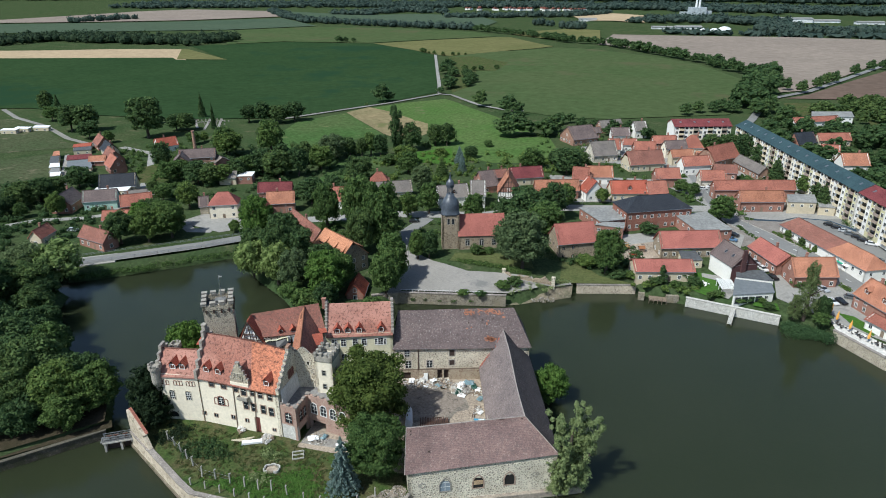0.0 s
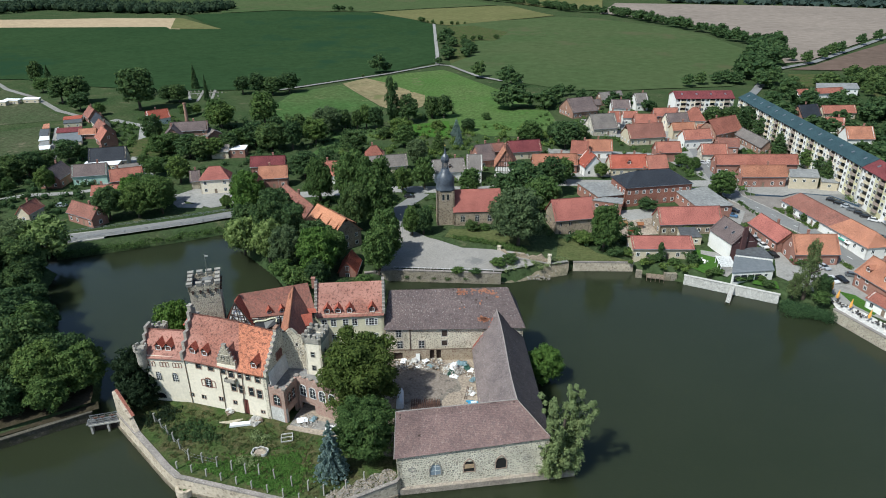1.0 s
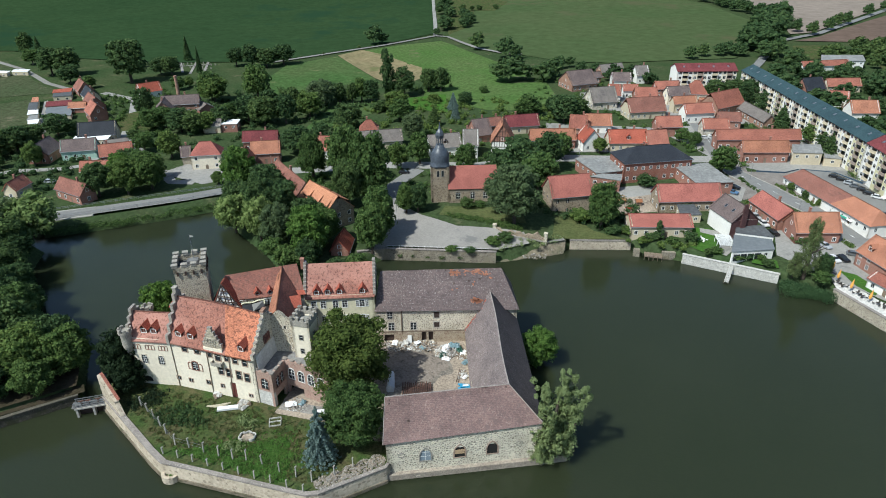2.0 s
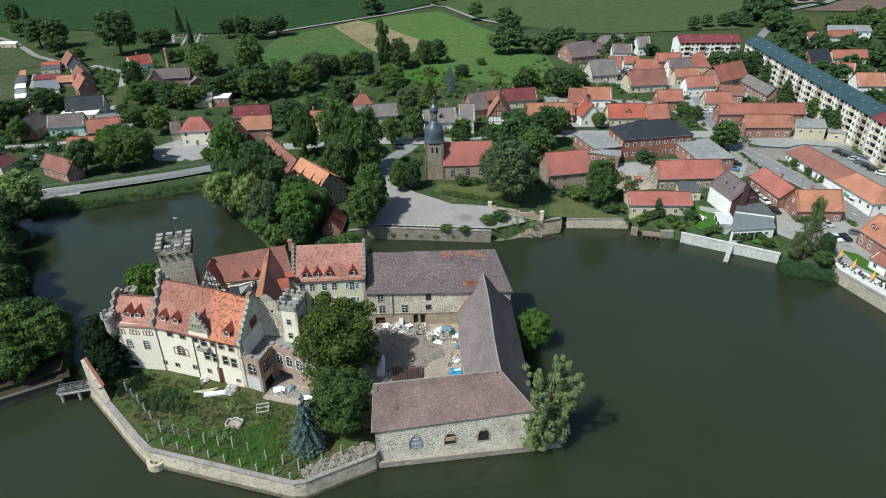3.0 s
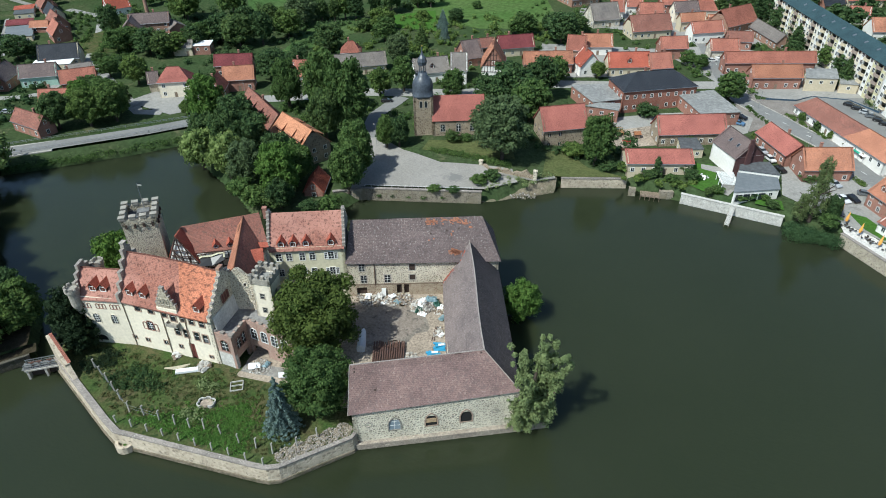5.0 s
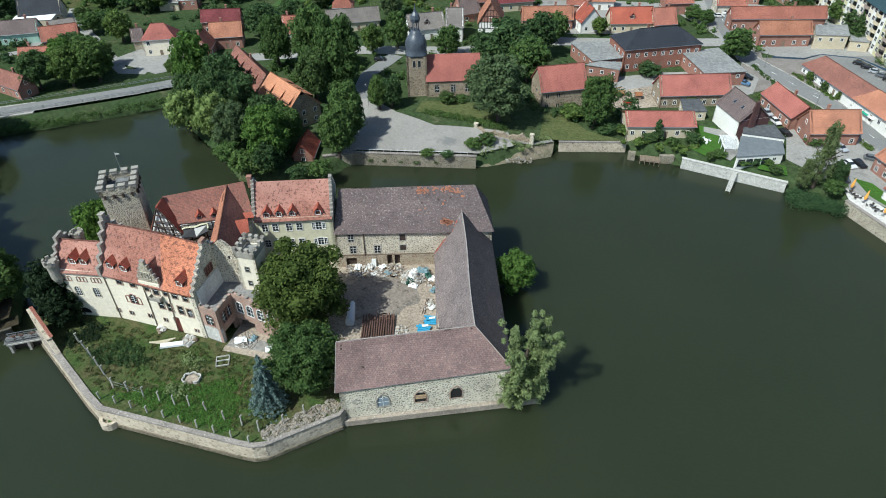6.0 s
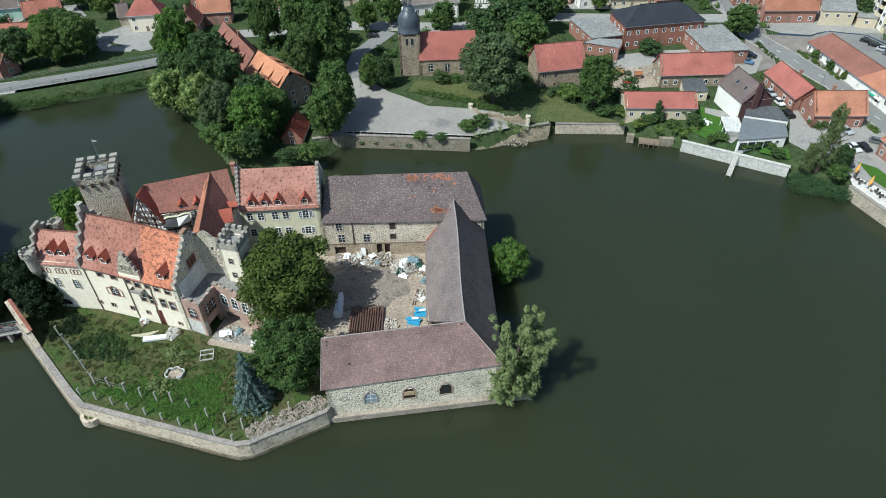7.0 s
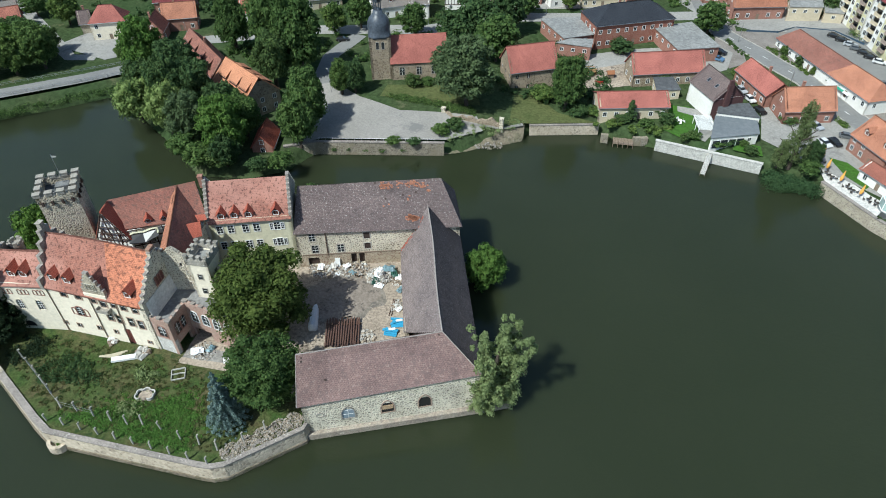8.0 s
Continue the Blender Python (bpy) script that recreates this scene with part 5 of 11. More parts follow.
    # sunlight put into the tile colour: brighter orange on west slope and ridge
    bm = bmesh.new()
    swept_roof(bm, [(-72.6, 108.6, 19.2), (-75.0, 115.8, 20.8), (-77.0, 122.6, 23.2)], [t1, t0.lerp(t1, 0.5) - Vector((0, 0, 0.15)), t0], 0.25)
    part("stair_roof", bm, ROOF_ORANGE, ob, "sunlit orange slope over the stair")
    bm = bmesh.new()
    rope(bm, [t0, t0.lerp(t1, 0.5) - Vector((0, 0, 0.1)), t1], 0.14)
    part("ridge", bm, ROOF_ORANGE, ob)
    bm = bmesh.new()
    for a, b in (((-72.4, 108.8), (-66.6, 108.6)), ((-66.6, 108.6), (-70.6, 121.8))):
        wall_panel(bm, a, b, 3.5, 17.8, 0.5)
    part("stair_wall", bm, STONE_TAN, ob, "rough stone wall with old render")
    for i, (s, k) in enumerate(((0.38, 0.1), (0.55, 0.1), (0.7, 0.1))):
        dormer(ob, pose(*roof_point(e0, e1, r0, r1, s, k), 0, 0, 36), 1.1, 0.8, 1.6, ROOF_NEWRED)
    bm = bmesh.new()
    slab(bm, [(-71.3, 115.8, 20.6), (-69.9, 113.6, 18.9), (-67.6, 115.5, 18.7), (-68.9, 117.7, 20.4)], 0.2), slab(bm, [(-70.7, 118.9, 20.7), (-69.7, 118.1, 20.0), (-68.3, 119.1, 19.8), (-69.0, 119.8, 20.5)], 0.2)
    part("lean_to_roof", bm, ROOF_NEWRED, ob, "small bright red lean-to roof")
    bm = bmesh.new()
    swept_roof(bm, [(-81.1, 111.2, 17.6), (-78.6, 112.6, 17.3), (-76.6, 114.4, 18.0)], [(-82.0, 112.3, 18.5), (-79.6, 113.8, 18.5), (-77.2, 115.2, 19.0)], 0.15)
    part("tarpaulin", bm, plain("black_tarpaulin", (0.02, 0.02, 0.022), 0.35), ob, "dark tarpaulin over the missing roof")
    bm = bmesh.new()
    rope(bm, [(-82.2, 112.3, 18.4), (-80.9, 113.0, 18.9), (-79.4, 113.9, 18.75), (-78.2, 114.6, 19.15), (-77.1, 115.2, 19.2), (-76.7, 114.6, 18.5)], 0.2)
    part("roll", bm, surface("pale_film", (0.72, 0.70, 0.50), (0.62, 0.60, 0.44), 0.6, 4), ob, "pale rolled film along the tarpaulin")


north_west_wing()


def stair_tower():
    ob = thing("castle_stair_tower", pose(-63.4, 108.9, 0, 0, 0, 4), "square cream-rendered stair tower with grey battlements", "tower", "castle")
    w, d = 4.0, 4.6
    bm = bmesh.new()
    corners = [(-w / 2, -d / 2), (w / 2, -d / 2), (w / 2, d / 2), (-w / 2, d / 2)]
    for i, (a, b) in enumerate(zip(corners, corners[1:] + corners[:1])):
        holes = [(1.5, 2.3, 16.4, 17.6), (1.5, 2.3, 12.8, 14.0)] if i in (0, 1) else []
        wall_panel(bm, a, b, 3.6, 20.3, 0.5, holes)
    part("shaft", bm, CREAM, ob)
    for i in (0, 1):
        a, b = corners[i], corners[i + 1]
        for z in (16.4, 12.8):
            window(ob, on_wall(a, b, 1.9, z), 0.8, 1.2, "flat", trim=GREYSTONE, bars=(1, 2))
    bm = bmesh.new()
    block(bm, (0, 0, 19.9), (w - 0.8, d - 0.8, 0.3))
    part("roof_deck", bm, FLAT_GREY, ob)
    bm = bmesh.new()
    for a, b in zip(corners, corners[1:] + corners[:1]):
        wall_panel(bm, (a[0] * 1.08, a[1] * 1.08), (b[0] * 1.08, b[1] * 1.08), 20.0, 21.2, 0.55)
    part("parapet", bm, GREYSTONE, ob)
    for a, b in zip(corners, corners[1:] + corners[:1]):
        p, q = (a[0] * 0.95, a[1] * 0.95), (b[0] * 0.95, b[1] * 0.95)
        merlons(ob, p, q, 21.2, 4, 0.65, 0.75, 0.5, GREYSTONE)


stair_tower()


def terrace_wing():
    """The ruined brick terrace range east of the south wing."""
    ob = thing("castle_terrace_wing", Matrix(), "ruined low brick wing with arched windows and a flat roof terrace", "castle wing", "castle")
    P = [(-70.6, 98.75), (-66.6, 98.3), (-66.4, 103.6), (-55.2, 101.6), (-54.6, 105.5), (-61.0, 106.8)]
    bm = bmesh.new()
    wall_panel(bm, P[0], P[1], 3.0, 7.4, 0.7)
    part("plinth", bm, DUSTY, ob)
    bm = bmesh.new()
    wall_panel(bm, P[0], P[1], 7.4, 12.4, 0.7, [(1.1, 2.9, 8.0, 10.8)])
    wall_panel(bm, P[1], P[2], 3.2, 12.4, 0.6, [(1.2, 4.2, 8.0, 10.8), (1.0, 4.4, 3.2, 6.0)])
    wall_panel(bm, P[2], P[3], 3.4, 12.6, 0.6, [(s - 0.8, s + 0.8, 8.0, 10.8) for s in (1.6, 4.2, 6.8, 9.4)] + [(0.6, 4.5, 3.4, 6.0)])
    wall_panel(bm, P[3], P[4], 3.4, 12.4, 0.6)
    part("wall", bm, TERRACE_BRICK, ob)
    window(ob, on_wall(P[0], P[1], 2.0, 8.0), 1.8, 2.9, "round", trim=RED_STONE)
    for s in (1.9, 3.6):
        window(ob, on_wall(P[1], P[2], s, 8.0), 1.4, 2.7, "round", trim=RED_STONE)
    for s in (1.6, 4.2, 6.8, 9.4):
        window(ob, on_wall(P[2], P[3], s, 8.0), 1.6, 2.8, "round", trim=WHITE_PAINT)
    bm = bmesh.new()
    f = bm.faces.new([bm.verts.new((x, y, 11.5)) for x, y in ((-70.8, 99.5), (-67.2, 99.2), (-67.0, 104.2), (-55.6, 102.3), (-55.2, 105.4), (-61.5, 106.8), (-66.5, 109.0), (-71.0, 110.0))])
    bmesh.ops.triangulate(bm, faces=[f])
    part("terrace", bm, surface("worn_felt", (0.13, 0.13, 0.135), (0.24, 0.235, 0.23), 0.25, 1.4, 0.9, 0.1, (0.36, 0.34, 0.32), 0.8, 0.62), ob, "worn dark felted roof terrace")
    for a, b, n in ((P[0], P[1], 3), (P[1], P[2], 4), (P[2], P[3], 7)):
        merlons(ob, (a[0] + 0.1, a[1] + 0.35), (b[0] - 0.2, b[1] + 0.35), 12.4, n, 0.75, 0.35, 0.55, CAP)
    # broken wall between the terrace and the high gable
    bm = bmesh.new()
    a = [(-72.0, 106.9), (-71.0, 107.1), (-70.1, 107.3), (-69.2, 107.5), (-68.5, 107.7), (-67.8, 107.9), (-67.0, 108.0), (-66.2, 108.2), (-65.4, 108.4)]
    hs = [19.3, 20.4, 21.4, 22.3, 21.7, 20.7, 20.3, 19.2, 18.9]
    n = len(a)
    lo = [bm.verts.new((x, y, 5)) for x, y in a] + [bm.verts.new((x + 0.2, y + 0.8, 5)) for x, y in a[::-1]]
    hi = [bm.verts.new((x, y, z)) for (x, y), z in zip(a, hs)] + [bm.verts.new((x + 0.2, y + 0.8, z - 0.3)) for (x, y), z in zip(a[::-1], hs[::-1])]
    for i in range(2 * n):
        bm.faces.new([lo[i], lo[(i + 1) % (2 * n)], hi[(i + 1) % (2 * n)], hi[i]])
    for i in range(n - 1):
        bm.faces.new([hi[i], hi[i + 1], hi[2 * n - 2 - i], hi[2 * n - 1 - i]])
    part("broken_wall", bm, STONE_TAN, ob, "broken stone wall with a ragged top")
    for s, z in ((4.4, 17.6), (5.3, 15.6)):
        window(ob, on_wall((-72.0, 106.9), (-65.4, 108.4), s, z, 0.02), 0.9, 0.9, "oval", trim=MORTAR, surround=0.15, bars=(1, 1), glass=DARK_HOLLOW)
    window(ob, on_wall((-72.0, 106.9), (-65.4, 108.4), 5.0, 11.6, 0.02), 1.0, 2.0, "flat", trim=MORTAR, surround=0.1, bars=(1, 1), glass=DARK_HOLLOW)
    bm = bmesh.new()
    slab(bm, [(-70.08, 98.9, 15.9), (-69.95, 99.2, 11.6), (-70.35, 109.4, 11.6), (-70.72, 107.5, 15.5)], 0.12)
    part("render_patch", bm, surface("grey_old_render", (0.70, 0.70, 0.69), (0.58, 0.57, 0.56), 0.3, 2, grain=0.4), ob, "grey patch of old render")


terrace_wing()


def north_east_wing():
    ob = thing("castle_north_east_wing", Matrix(), "yellow-grey rendered castle wing with red tiled roof and stepped gables", "castle wing", "castle")
    A, B = (-69.3, 120.2), (-54.0, 126.0)
    u = (Vector((*B, 0)) - Vector((*A, 0))).normalized()
    n = Vector((-u.y, u.x, 0))
    bk = [tuple((Vector((*p, 0)) + n * 11.0)[:2]) for p in (A, B)]
    wins = [(s, z, 1.15, 1.9, "flat") for z in (14.9, 10.7) for s in (1.9, 4.1, 7.0, 9.2, 13.3)] + [(s, z, 0.55, 1.6, "flat") for z in (15.0, 10.8) for s in (12.2, 14.4)]
    bm = bmesh.new()
    wall_panel(bm, A, B, 3.4, 18.3, 0.7, [(s - w / 2, s + w / 2, z, z + h) for s, z, w, h, _ in wins] + [(2.6, 5.0, 4.0, 8.0)])
    wall_panel(bm, B, bk[1], 3.4, 18.3, 0.7), wall_panel(bm, bk[1], bk[0], 3.4, 18.3, 0.7), wall_panel(bm, bk[0], A, 3.4, 18.3, 0.7)
    part("wall", bm, OLIVE, ob)
    for s, z, w, h, k in wins:
        window(ob, on_wall(A, B, s, z), w, h, k, trim=WHITE_PAINT)
    bm = bmesh.new()
    block(bm, (0, 0, 0), (2.4, 0.1, 4.0))
    part("archway", bm, TIMBER, ob).matrix_local = on_wall(A, B, 3.8, 6.0, -0.4)
    e = [(*(Vector((*p, 0)) - n * 0.5)[:2], 17.7) for p in (A, B)]
    r = [(*(Vector((*p, 0)) + n * 5.4)[:2], 24.2) for p in (A, B)]
    k = [(*(Vector((*p, 0)) + n * 11.4)[:2], 17.7) for p in (A, B)]
    bm = bmesh.new()
    slab(bm, [e[0], e[1], r[1], r[0]], 0.3), slab(bm, [r[0], r[1], k[1], k[0]], 0.3)
    part("roof", bm, ROOF_CASTLE, ob, "red tiled roof with four dormers")
    for s in (0.17, 0.33, 0.5, 0.83):
        dormer(ob, pose(*roof_point(e[0], e[1], r[0], r[1], s, 0.12), 0, 0, 20.8), 1.5, 1.2, 2.2)
    for p, q in ((A, bk[0]), (B, bk[1])):
        bm = bmesh.new()
        stepped(bm, p, q, 17.8, 24.4, 9, 0.6)
        part("step_gable", bm, GREYSTONE, ob, "crow-stepped grey stone gable")
        cap_steps(ob, p, q, 17.8, 24.4, 9, 0.6)
    bm = bmesh.new()
    p = Vector((*A, 0)) + n * 5.6 - u * 0.6
    block(bm, (p.x, p.y, 24.2), (0.9, 0.9, 2.6), 20)
    block(bm, (p.x, p.y, 25.55), (1.05, 1.05, 0.15), 20)
    part("chimney", bm, BRICK, ob, "red brick chimney")


north_east_wing()


def barns():
    ob = thing("castle_barn_north", Matrix(), "long stone barn wing with a brown tiled roof mended in orange", "barn", "castle barns")
    A, B = (-54.2, 126.0), (-21.4, 136.9)
    u = (Vector((*B, 0)) - Vector((*A, 0))).normalized()
    n = Vector((-u.y, u.x, 0))
    bk = [tuple((Vector((*p, 0)) + n * 11.6)[:2]) for p in (A, B)]
    holes = [(3.0, 4.2, 11.0, 13.0), (3.2, 4.5, 7.7, 9.8), (8.6, 9.9, 7.7, 9.8), (14.3, 15.6, 11.0, 12.8), (14.3, 15.6, 8.3, 9.8), (2.0, 4.4, 4.2, 6.4), (11.2, 12.4, 4.2, 7.0), (12.9, 14.1, 4.2, 7.0)]
    bm = bmesh.new()
    wall_panel(bm, A, B, 3.4, 13.5, 0.8, holes)
    for p, q in ((B, bk[1]), (bk[1], bk[0]), (bk[0], A)):
        wall_panel(bm, p, q, 1.0, 13.5, 0.8)
    m1, m2 = [(Vector((*p, 0)) + n * 5.8) for p in (A, B)]
    for c, p, q in ((m1, A, bk[0]),):
        vs = [bm.verts.new((*p, 14.0)), bm.verts.new((*q, 14.0)), bm.verts.new((c.x, c.y, 20.8))]
        bm.faces.new(vs)
    part("wall", bm, STONE_TAN, ob)
    bm = bmesh.new()
    wall_panel(bm, tuple((Vector((*A, 0)) + u * 1.0 - n * 0.12)[:2]), tuple((Vector((*B, 0)) - u * 6 - n * 0.12)[:2]), 7.15, 7.4, 0.2)
    part("ledge", bm, WOOD, ob, "rusty pipe and ledge along the wall")
    bm = bmesh.new()
    wall_panel(bm, tuple((Vector((*A, 0)) - n * 0.04)[:2]), tuple((Vector((*B, 0)) - n * 0.04)[:2]), 3.4, 7.1, 0.03, holes[5:])
    part("base_course", bm, rubble("mixed_brick_and_stone", [(0.26, 0.17, 0.12), (0.38, 0.30, 0.22), (0.30, 0.20, 0.15), (0.44, 0.37, 0.28)], (0.48, 0.41, 0.31), 0.38, 0.5, (0.50, 0.43, 0.33), 0.54, wide=1.2), ob, "patched lower wall of brick and stone")
    bm = bmesh.new()
    q = on_wall(A, B, 6.4, 0, 0.12).translation
    tube(bm, (q.x, q.y, 7.0), (q.x, q.y, 13.6), 0.09)
    part("downpipe", bm, RUST, ob)
    for s0, s1, z0, z1 in holes[:5]:
        m = on_wall(A, B, (s0 + s1) / 2, z0)
        bare = s0 > 14
        # bare openings get a dark pane in place of the unlit hole
        window(ob, m, s1 - s0, z1 - z0, "flat", trim=MORTAR, surround=0.22, bars=(1, 1) if bare else (2, 3), glass=TIMBER if bare else None)
    for s0, s1, z0, z1 in holes[5:]:
        p = on_wall(A, B, (s0 + s1) / 2, (z0 + z1) / 2, -0.6).translation
        bm = bmesh.new()
        block(bm, p, (s1 - s0, 0.1, z1 - z0), math.degrees(math.atan2(u.y, u.x)))
        part("doorway", bm, TIMBER, ob)
    e = [(*(Vector((*p, 0)) - n * 0.5)[:2], 13.5) for p in (A, B)]
    r = [(-54.6, 131.8, 21.3), (-26.6, 141.6, 21.2)]
    k = [(*(Vector((*p, 0)) + n * 12.1)[:2], 13.5) for p in (A, B)]
    bm = bmesh.new()
    slab(bm, [e[0], (e[1][0] + 0.5, e[1][1], 13.3), r[1], r[0]], 0.14), slab(bm, [r[0], r[1], k[1], k[0]], 0.14), slab(bm, [(e[1][0] + 0.5, e[1][1], 13.3), k[1], r[1]], 0.14)
    part("roof", bm, ROOF_BARN_DARK, ob, "dark brown tiled roof")
    up = Vector((0, 0, 0.06)) - n * 0.05
    bm = bmesh.new()
    rnd = random.Random(5)
    for s, kk, c in ((0.58, 0.9, 26), (0.61, 0.88, 18), (0.70, 0.92, 9), (0.76, 0.9, 14), (0.81, 0.9, 20), (0.85, 0.86, 14), (0.88, 0.74, 5), (0.74, 0.6, 3), (0.715, 0.21, 70), (0.735, 0.19, 70), (0.6, 0.5, 2)):
        for i in range(c):
            s2, k2 = s + rnd.gauss(0, 0.014), min(0.965, kk + rnd.gauss(0, 0.028))
            q = [roof_point(e[0], e[1], r[0], r[1], s2 + a, k2 + b) + up for a, b in ((0, 0), (0.011, 0), (0.011, 0.03), (0, 0.03))]
            slab(bm, q, 0.04)
    tagged(part("tile_mending", bm, ROOF_ORANGE, ob, "patches of new orange tiles"), kind="stuff")
    bm = bmesh.new()
    for s, kk in ((0.56, 0.86), (0.58, 0.62), (0.7, 0.68), (0.75, 0.9), (0.79, 0.72), (0.53, 0.95)):
        q = [roof_point(e[0], e[1], r[0], r[1], s + a, kk + b) + up for a, b in ((0, 0), (0.012, 0), (0.012, 0.04), (0, 0.04))]
        slab(bm, q, 0.03)
    tagged(part("roof_gap", bm, TIMBER, ob, "dark gaps of missing tiles"), kind="stuff")

    ob = thing("castle_barn_east", Matrix(), "stone barn wing with a steep sagging dark tiled roof", "barn", "castle barns")
    rs, rn = (-17.2, 105.3, 15.8), (-28.2, 136.6, 17.2)
    ws, wn_ = (-26.4, 111.4, 6.6), (-33.4, 132.6, 7.6)
    es, en = (-9.4, 102.2, 10.4), (-21.2, 136.6, 10.4)
    N = 10

    def crest(f, up=0.0):
        return Vector(rs).lerp(Vector(rn), f) + Vector((0.12 * math.sin(math.pi * f) - 0.18 * math.sin(math.tau * f), 0, up - 0.5 * math.sin(math.pi * f)))

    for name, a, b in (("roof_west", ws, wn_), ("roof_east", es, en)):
        bm = bmesh.new()
        uv = bm.loops.layers.uv.verify()
        rows = []
        for i in range(N + 1):
            f = i / N
            q, p = Vector(a).lerp(Vector(b), f), crest(f)
            rows.append([bm.verts.new(q), bm.verts.new(q.lerp(p, 0.5) - Vector((0, 0, 0.15))), bm.verts.new(p)])
        for i in range(N):
            for k in range(2):
                fc = bm.faces.new([rows[i][k], rows[i + 1][k], rows[i + 1][k + 1], rows[i][k + 1]])
                for lp in fc.loops:
                    r_, k_ = next((x, y) for x in (i, i + 1) for y in (k, k + 1) if rows[x][y] is lp.vert)
                    lp[uv].uv = (r_ * 3.3, k_ * 6.0)
        r = bmesh.ops.extrude_face_region(bm, geom=bm.faces[:])
        for v in r["geom"]:
            if isinstance(v, bmesh.types.BMVert):
                v.co.z -= 0.35
        # tile colours add sun contrast: lighter west slope, darker east slope
        part(name, bm, ROOF_BARN_GREY if a is ws else ROOF_BARN_SHADED, ob, "dark weathered sagging tiled slope")
    bm = bmesh.new()
    rope(bm, [crest(i / N, 0.05) for i in range(N + 1)], 0.13)
    part("ridge", bm, RIDGE, ob)
    bm = bmesh.new()
    wall_panel(bm, (-9.9, 102.5), (-21.6, 136.8), 0.5, 10.6, 0.8)
    wall_panel(bm, (-33.0, 133.0), (-26.0, 111.0), 3.5, 7.2, 0.8, [(3, 4, 4.5, 6), (9, 10.4, 3.6, 6.2), (15, 16, 4.5, 6)])
    part("wall", bm, STONE, ob)
    bm = bmesh.new()
    rv = random.Random(12)
    for i in range(60):
        f, k2 = 1 - abs(rv.gauss(0, 0.016)) - 0.004, 0.02 + 0.8 * i / 60
        q0 = [Vector(ws).lerp(Vector(wn_), min(1, f + a)).lerp(crest(min(1, f + a)), k2 + b) + Vector((-0.05, 0, 0.06 - 0.3 * math.sin(math.pi * k2) * 0.5)) for a, b in ((-0.012, 0), (0.0, 0), (0.0, 0.03), (-0.012, 0.03))]
        slab(bm, q0, 0.04)
    tagged(part("tile_mending", bm, ROOF_NEWRED, ob, "strip of new red tiles along the valley"), kind="stuff")

    ob = thing("castle_barn_south", Matrix(), "pale stone barn with pointed windows and a brown-violet tiled roof", "barn", "castle barns")
    A, B = (-37.6, 89.7), (-9.7, 102.35)
    u = (Vector((*B, 0)) - Vector((*A, 0))).normalized()
    n = Vector((-u.y, u.x, 0))
    n2 = n * 10.2
    C, D = tuple((Vector((*B, 0)) + n2)[:2]), tuple((Vector((*A, 0)) + n2)[:2])
    big = [(7.5, 3.6, 2.1, 3.2), (14.3, 3.6, 2.1, 3.2), (20.8, 3.6, 2.1, 3.2)]
    bm = bmesh.new()
    wall_panel(bm, A, B, 1.2, 9.4, 0.9, [(s - w / 2, s + w / 2, z, z + h * 0.8) for s, z, w, h in big], 10.2)
    wall_panel(bm, B, C, 1.2, 9.6, 0.9), wall_panel(bm, D, A, 1.2, 9.3, 0.9)
    vs = [bm.verts.new((A[0], A[1], 9.2)), bm.verts.new((D[0], D[1], 9.2)), bm.verts.new((-39.0, 94.3, 16.0))]
    bm.faces.new(vs)
    part("wall", bm, STONE_PALE, ob)
    bm = bmesh.new()
    wall_panel(bm, (A[0] - 0.1, A[1] - 0.95), (B[0] + 0.6, B[1] - 0.7), -1.0, 1.35, 1.6)
    wall_panel(bm, (B[0] + 0.6, B[1] - 0.7), (B[0] + 5.4, B[1] + 1.6), -1.0, 1.6, 4.5)
    part("plinth", bm, surface("weathered_footing", (0.36, 0.31, 0.25), (0.26, 0.22, 0.18), 0.4, 2.5, 0.95, 0.4, (0.52, 0.46, 0.37), 0.9, 0.60), ob, "stone footing standing in the water")
    dull = plain("dusty_glass", (0.22, 0.27, 0.31), 0.3)
    hollow = DARK_HOLLOW
    for i, (s, z, w, h) in enumerate(big):
        window(ob, on_wall(A, B, s, z), w, h, "pointed", trim=SILL_STONE if i else GREYSTONE, surround=0.25, bars=(2, 3) if i == 0 else (1, 1), glass=dull if i == 0 else hollow)
    bm = bmesh.new()
    p = on_wall(A, B, 14.3, 4.95, -0.02).translation
    block(bm, p, (1.9, 0.1, 1.0), math.degrees(math.atan2(u.y, u.x)))
    part("board", bm, surface("pale_boards", (0.5, 0.36, 0.22), (0.44, 0.31, 0.19), 0.5, 4), ob, "pale boards across a window")
    for s in (2.8, 26.2):
        window(ob, on_wall(A, B, s, 5.2), 1.2, 0.9, "oval", trim=GREYSTONE, bars=(1, 1), glass=hollow)
    e0, e1 = (-38.0, 89.1, 9.1), (-9.4, 102.1, 10.35)
    r0, r1 = (-39.3, 94.4, 16.2), (-17.2, 105.3, 15.8)
    bm = bmesh.new()
    slab(bm, [e0, e1, r1, r0], 0.3)
    part("roof_south", bm, ROOF_BARN, ob, "brown-violet tiled slope with paler patches")
    bm = bmesh.new()
    slab(bm, [r0, r1, (-19.5, 111.5, 8.6), (-41.2, 99.4, 9.6)], 0.3)
    part("roof_north", bm, ROOF_BARN, ob)
    bm = bmesh.new()
    tube(bm, r0, r1, 0.11, n=6), tube(bm, r1, e1, 0.09, n=6), tube(bm, r0, e0, 0.08, n=6)
    part("ridge", bm, RIDGE, ob)
    bm = bmesh.new()
    up = Vector((0, -0.02, 0.03))
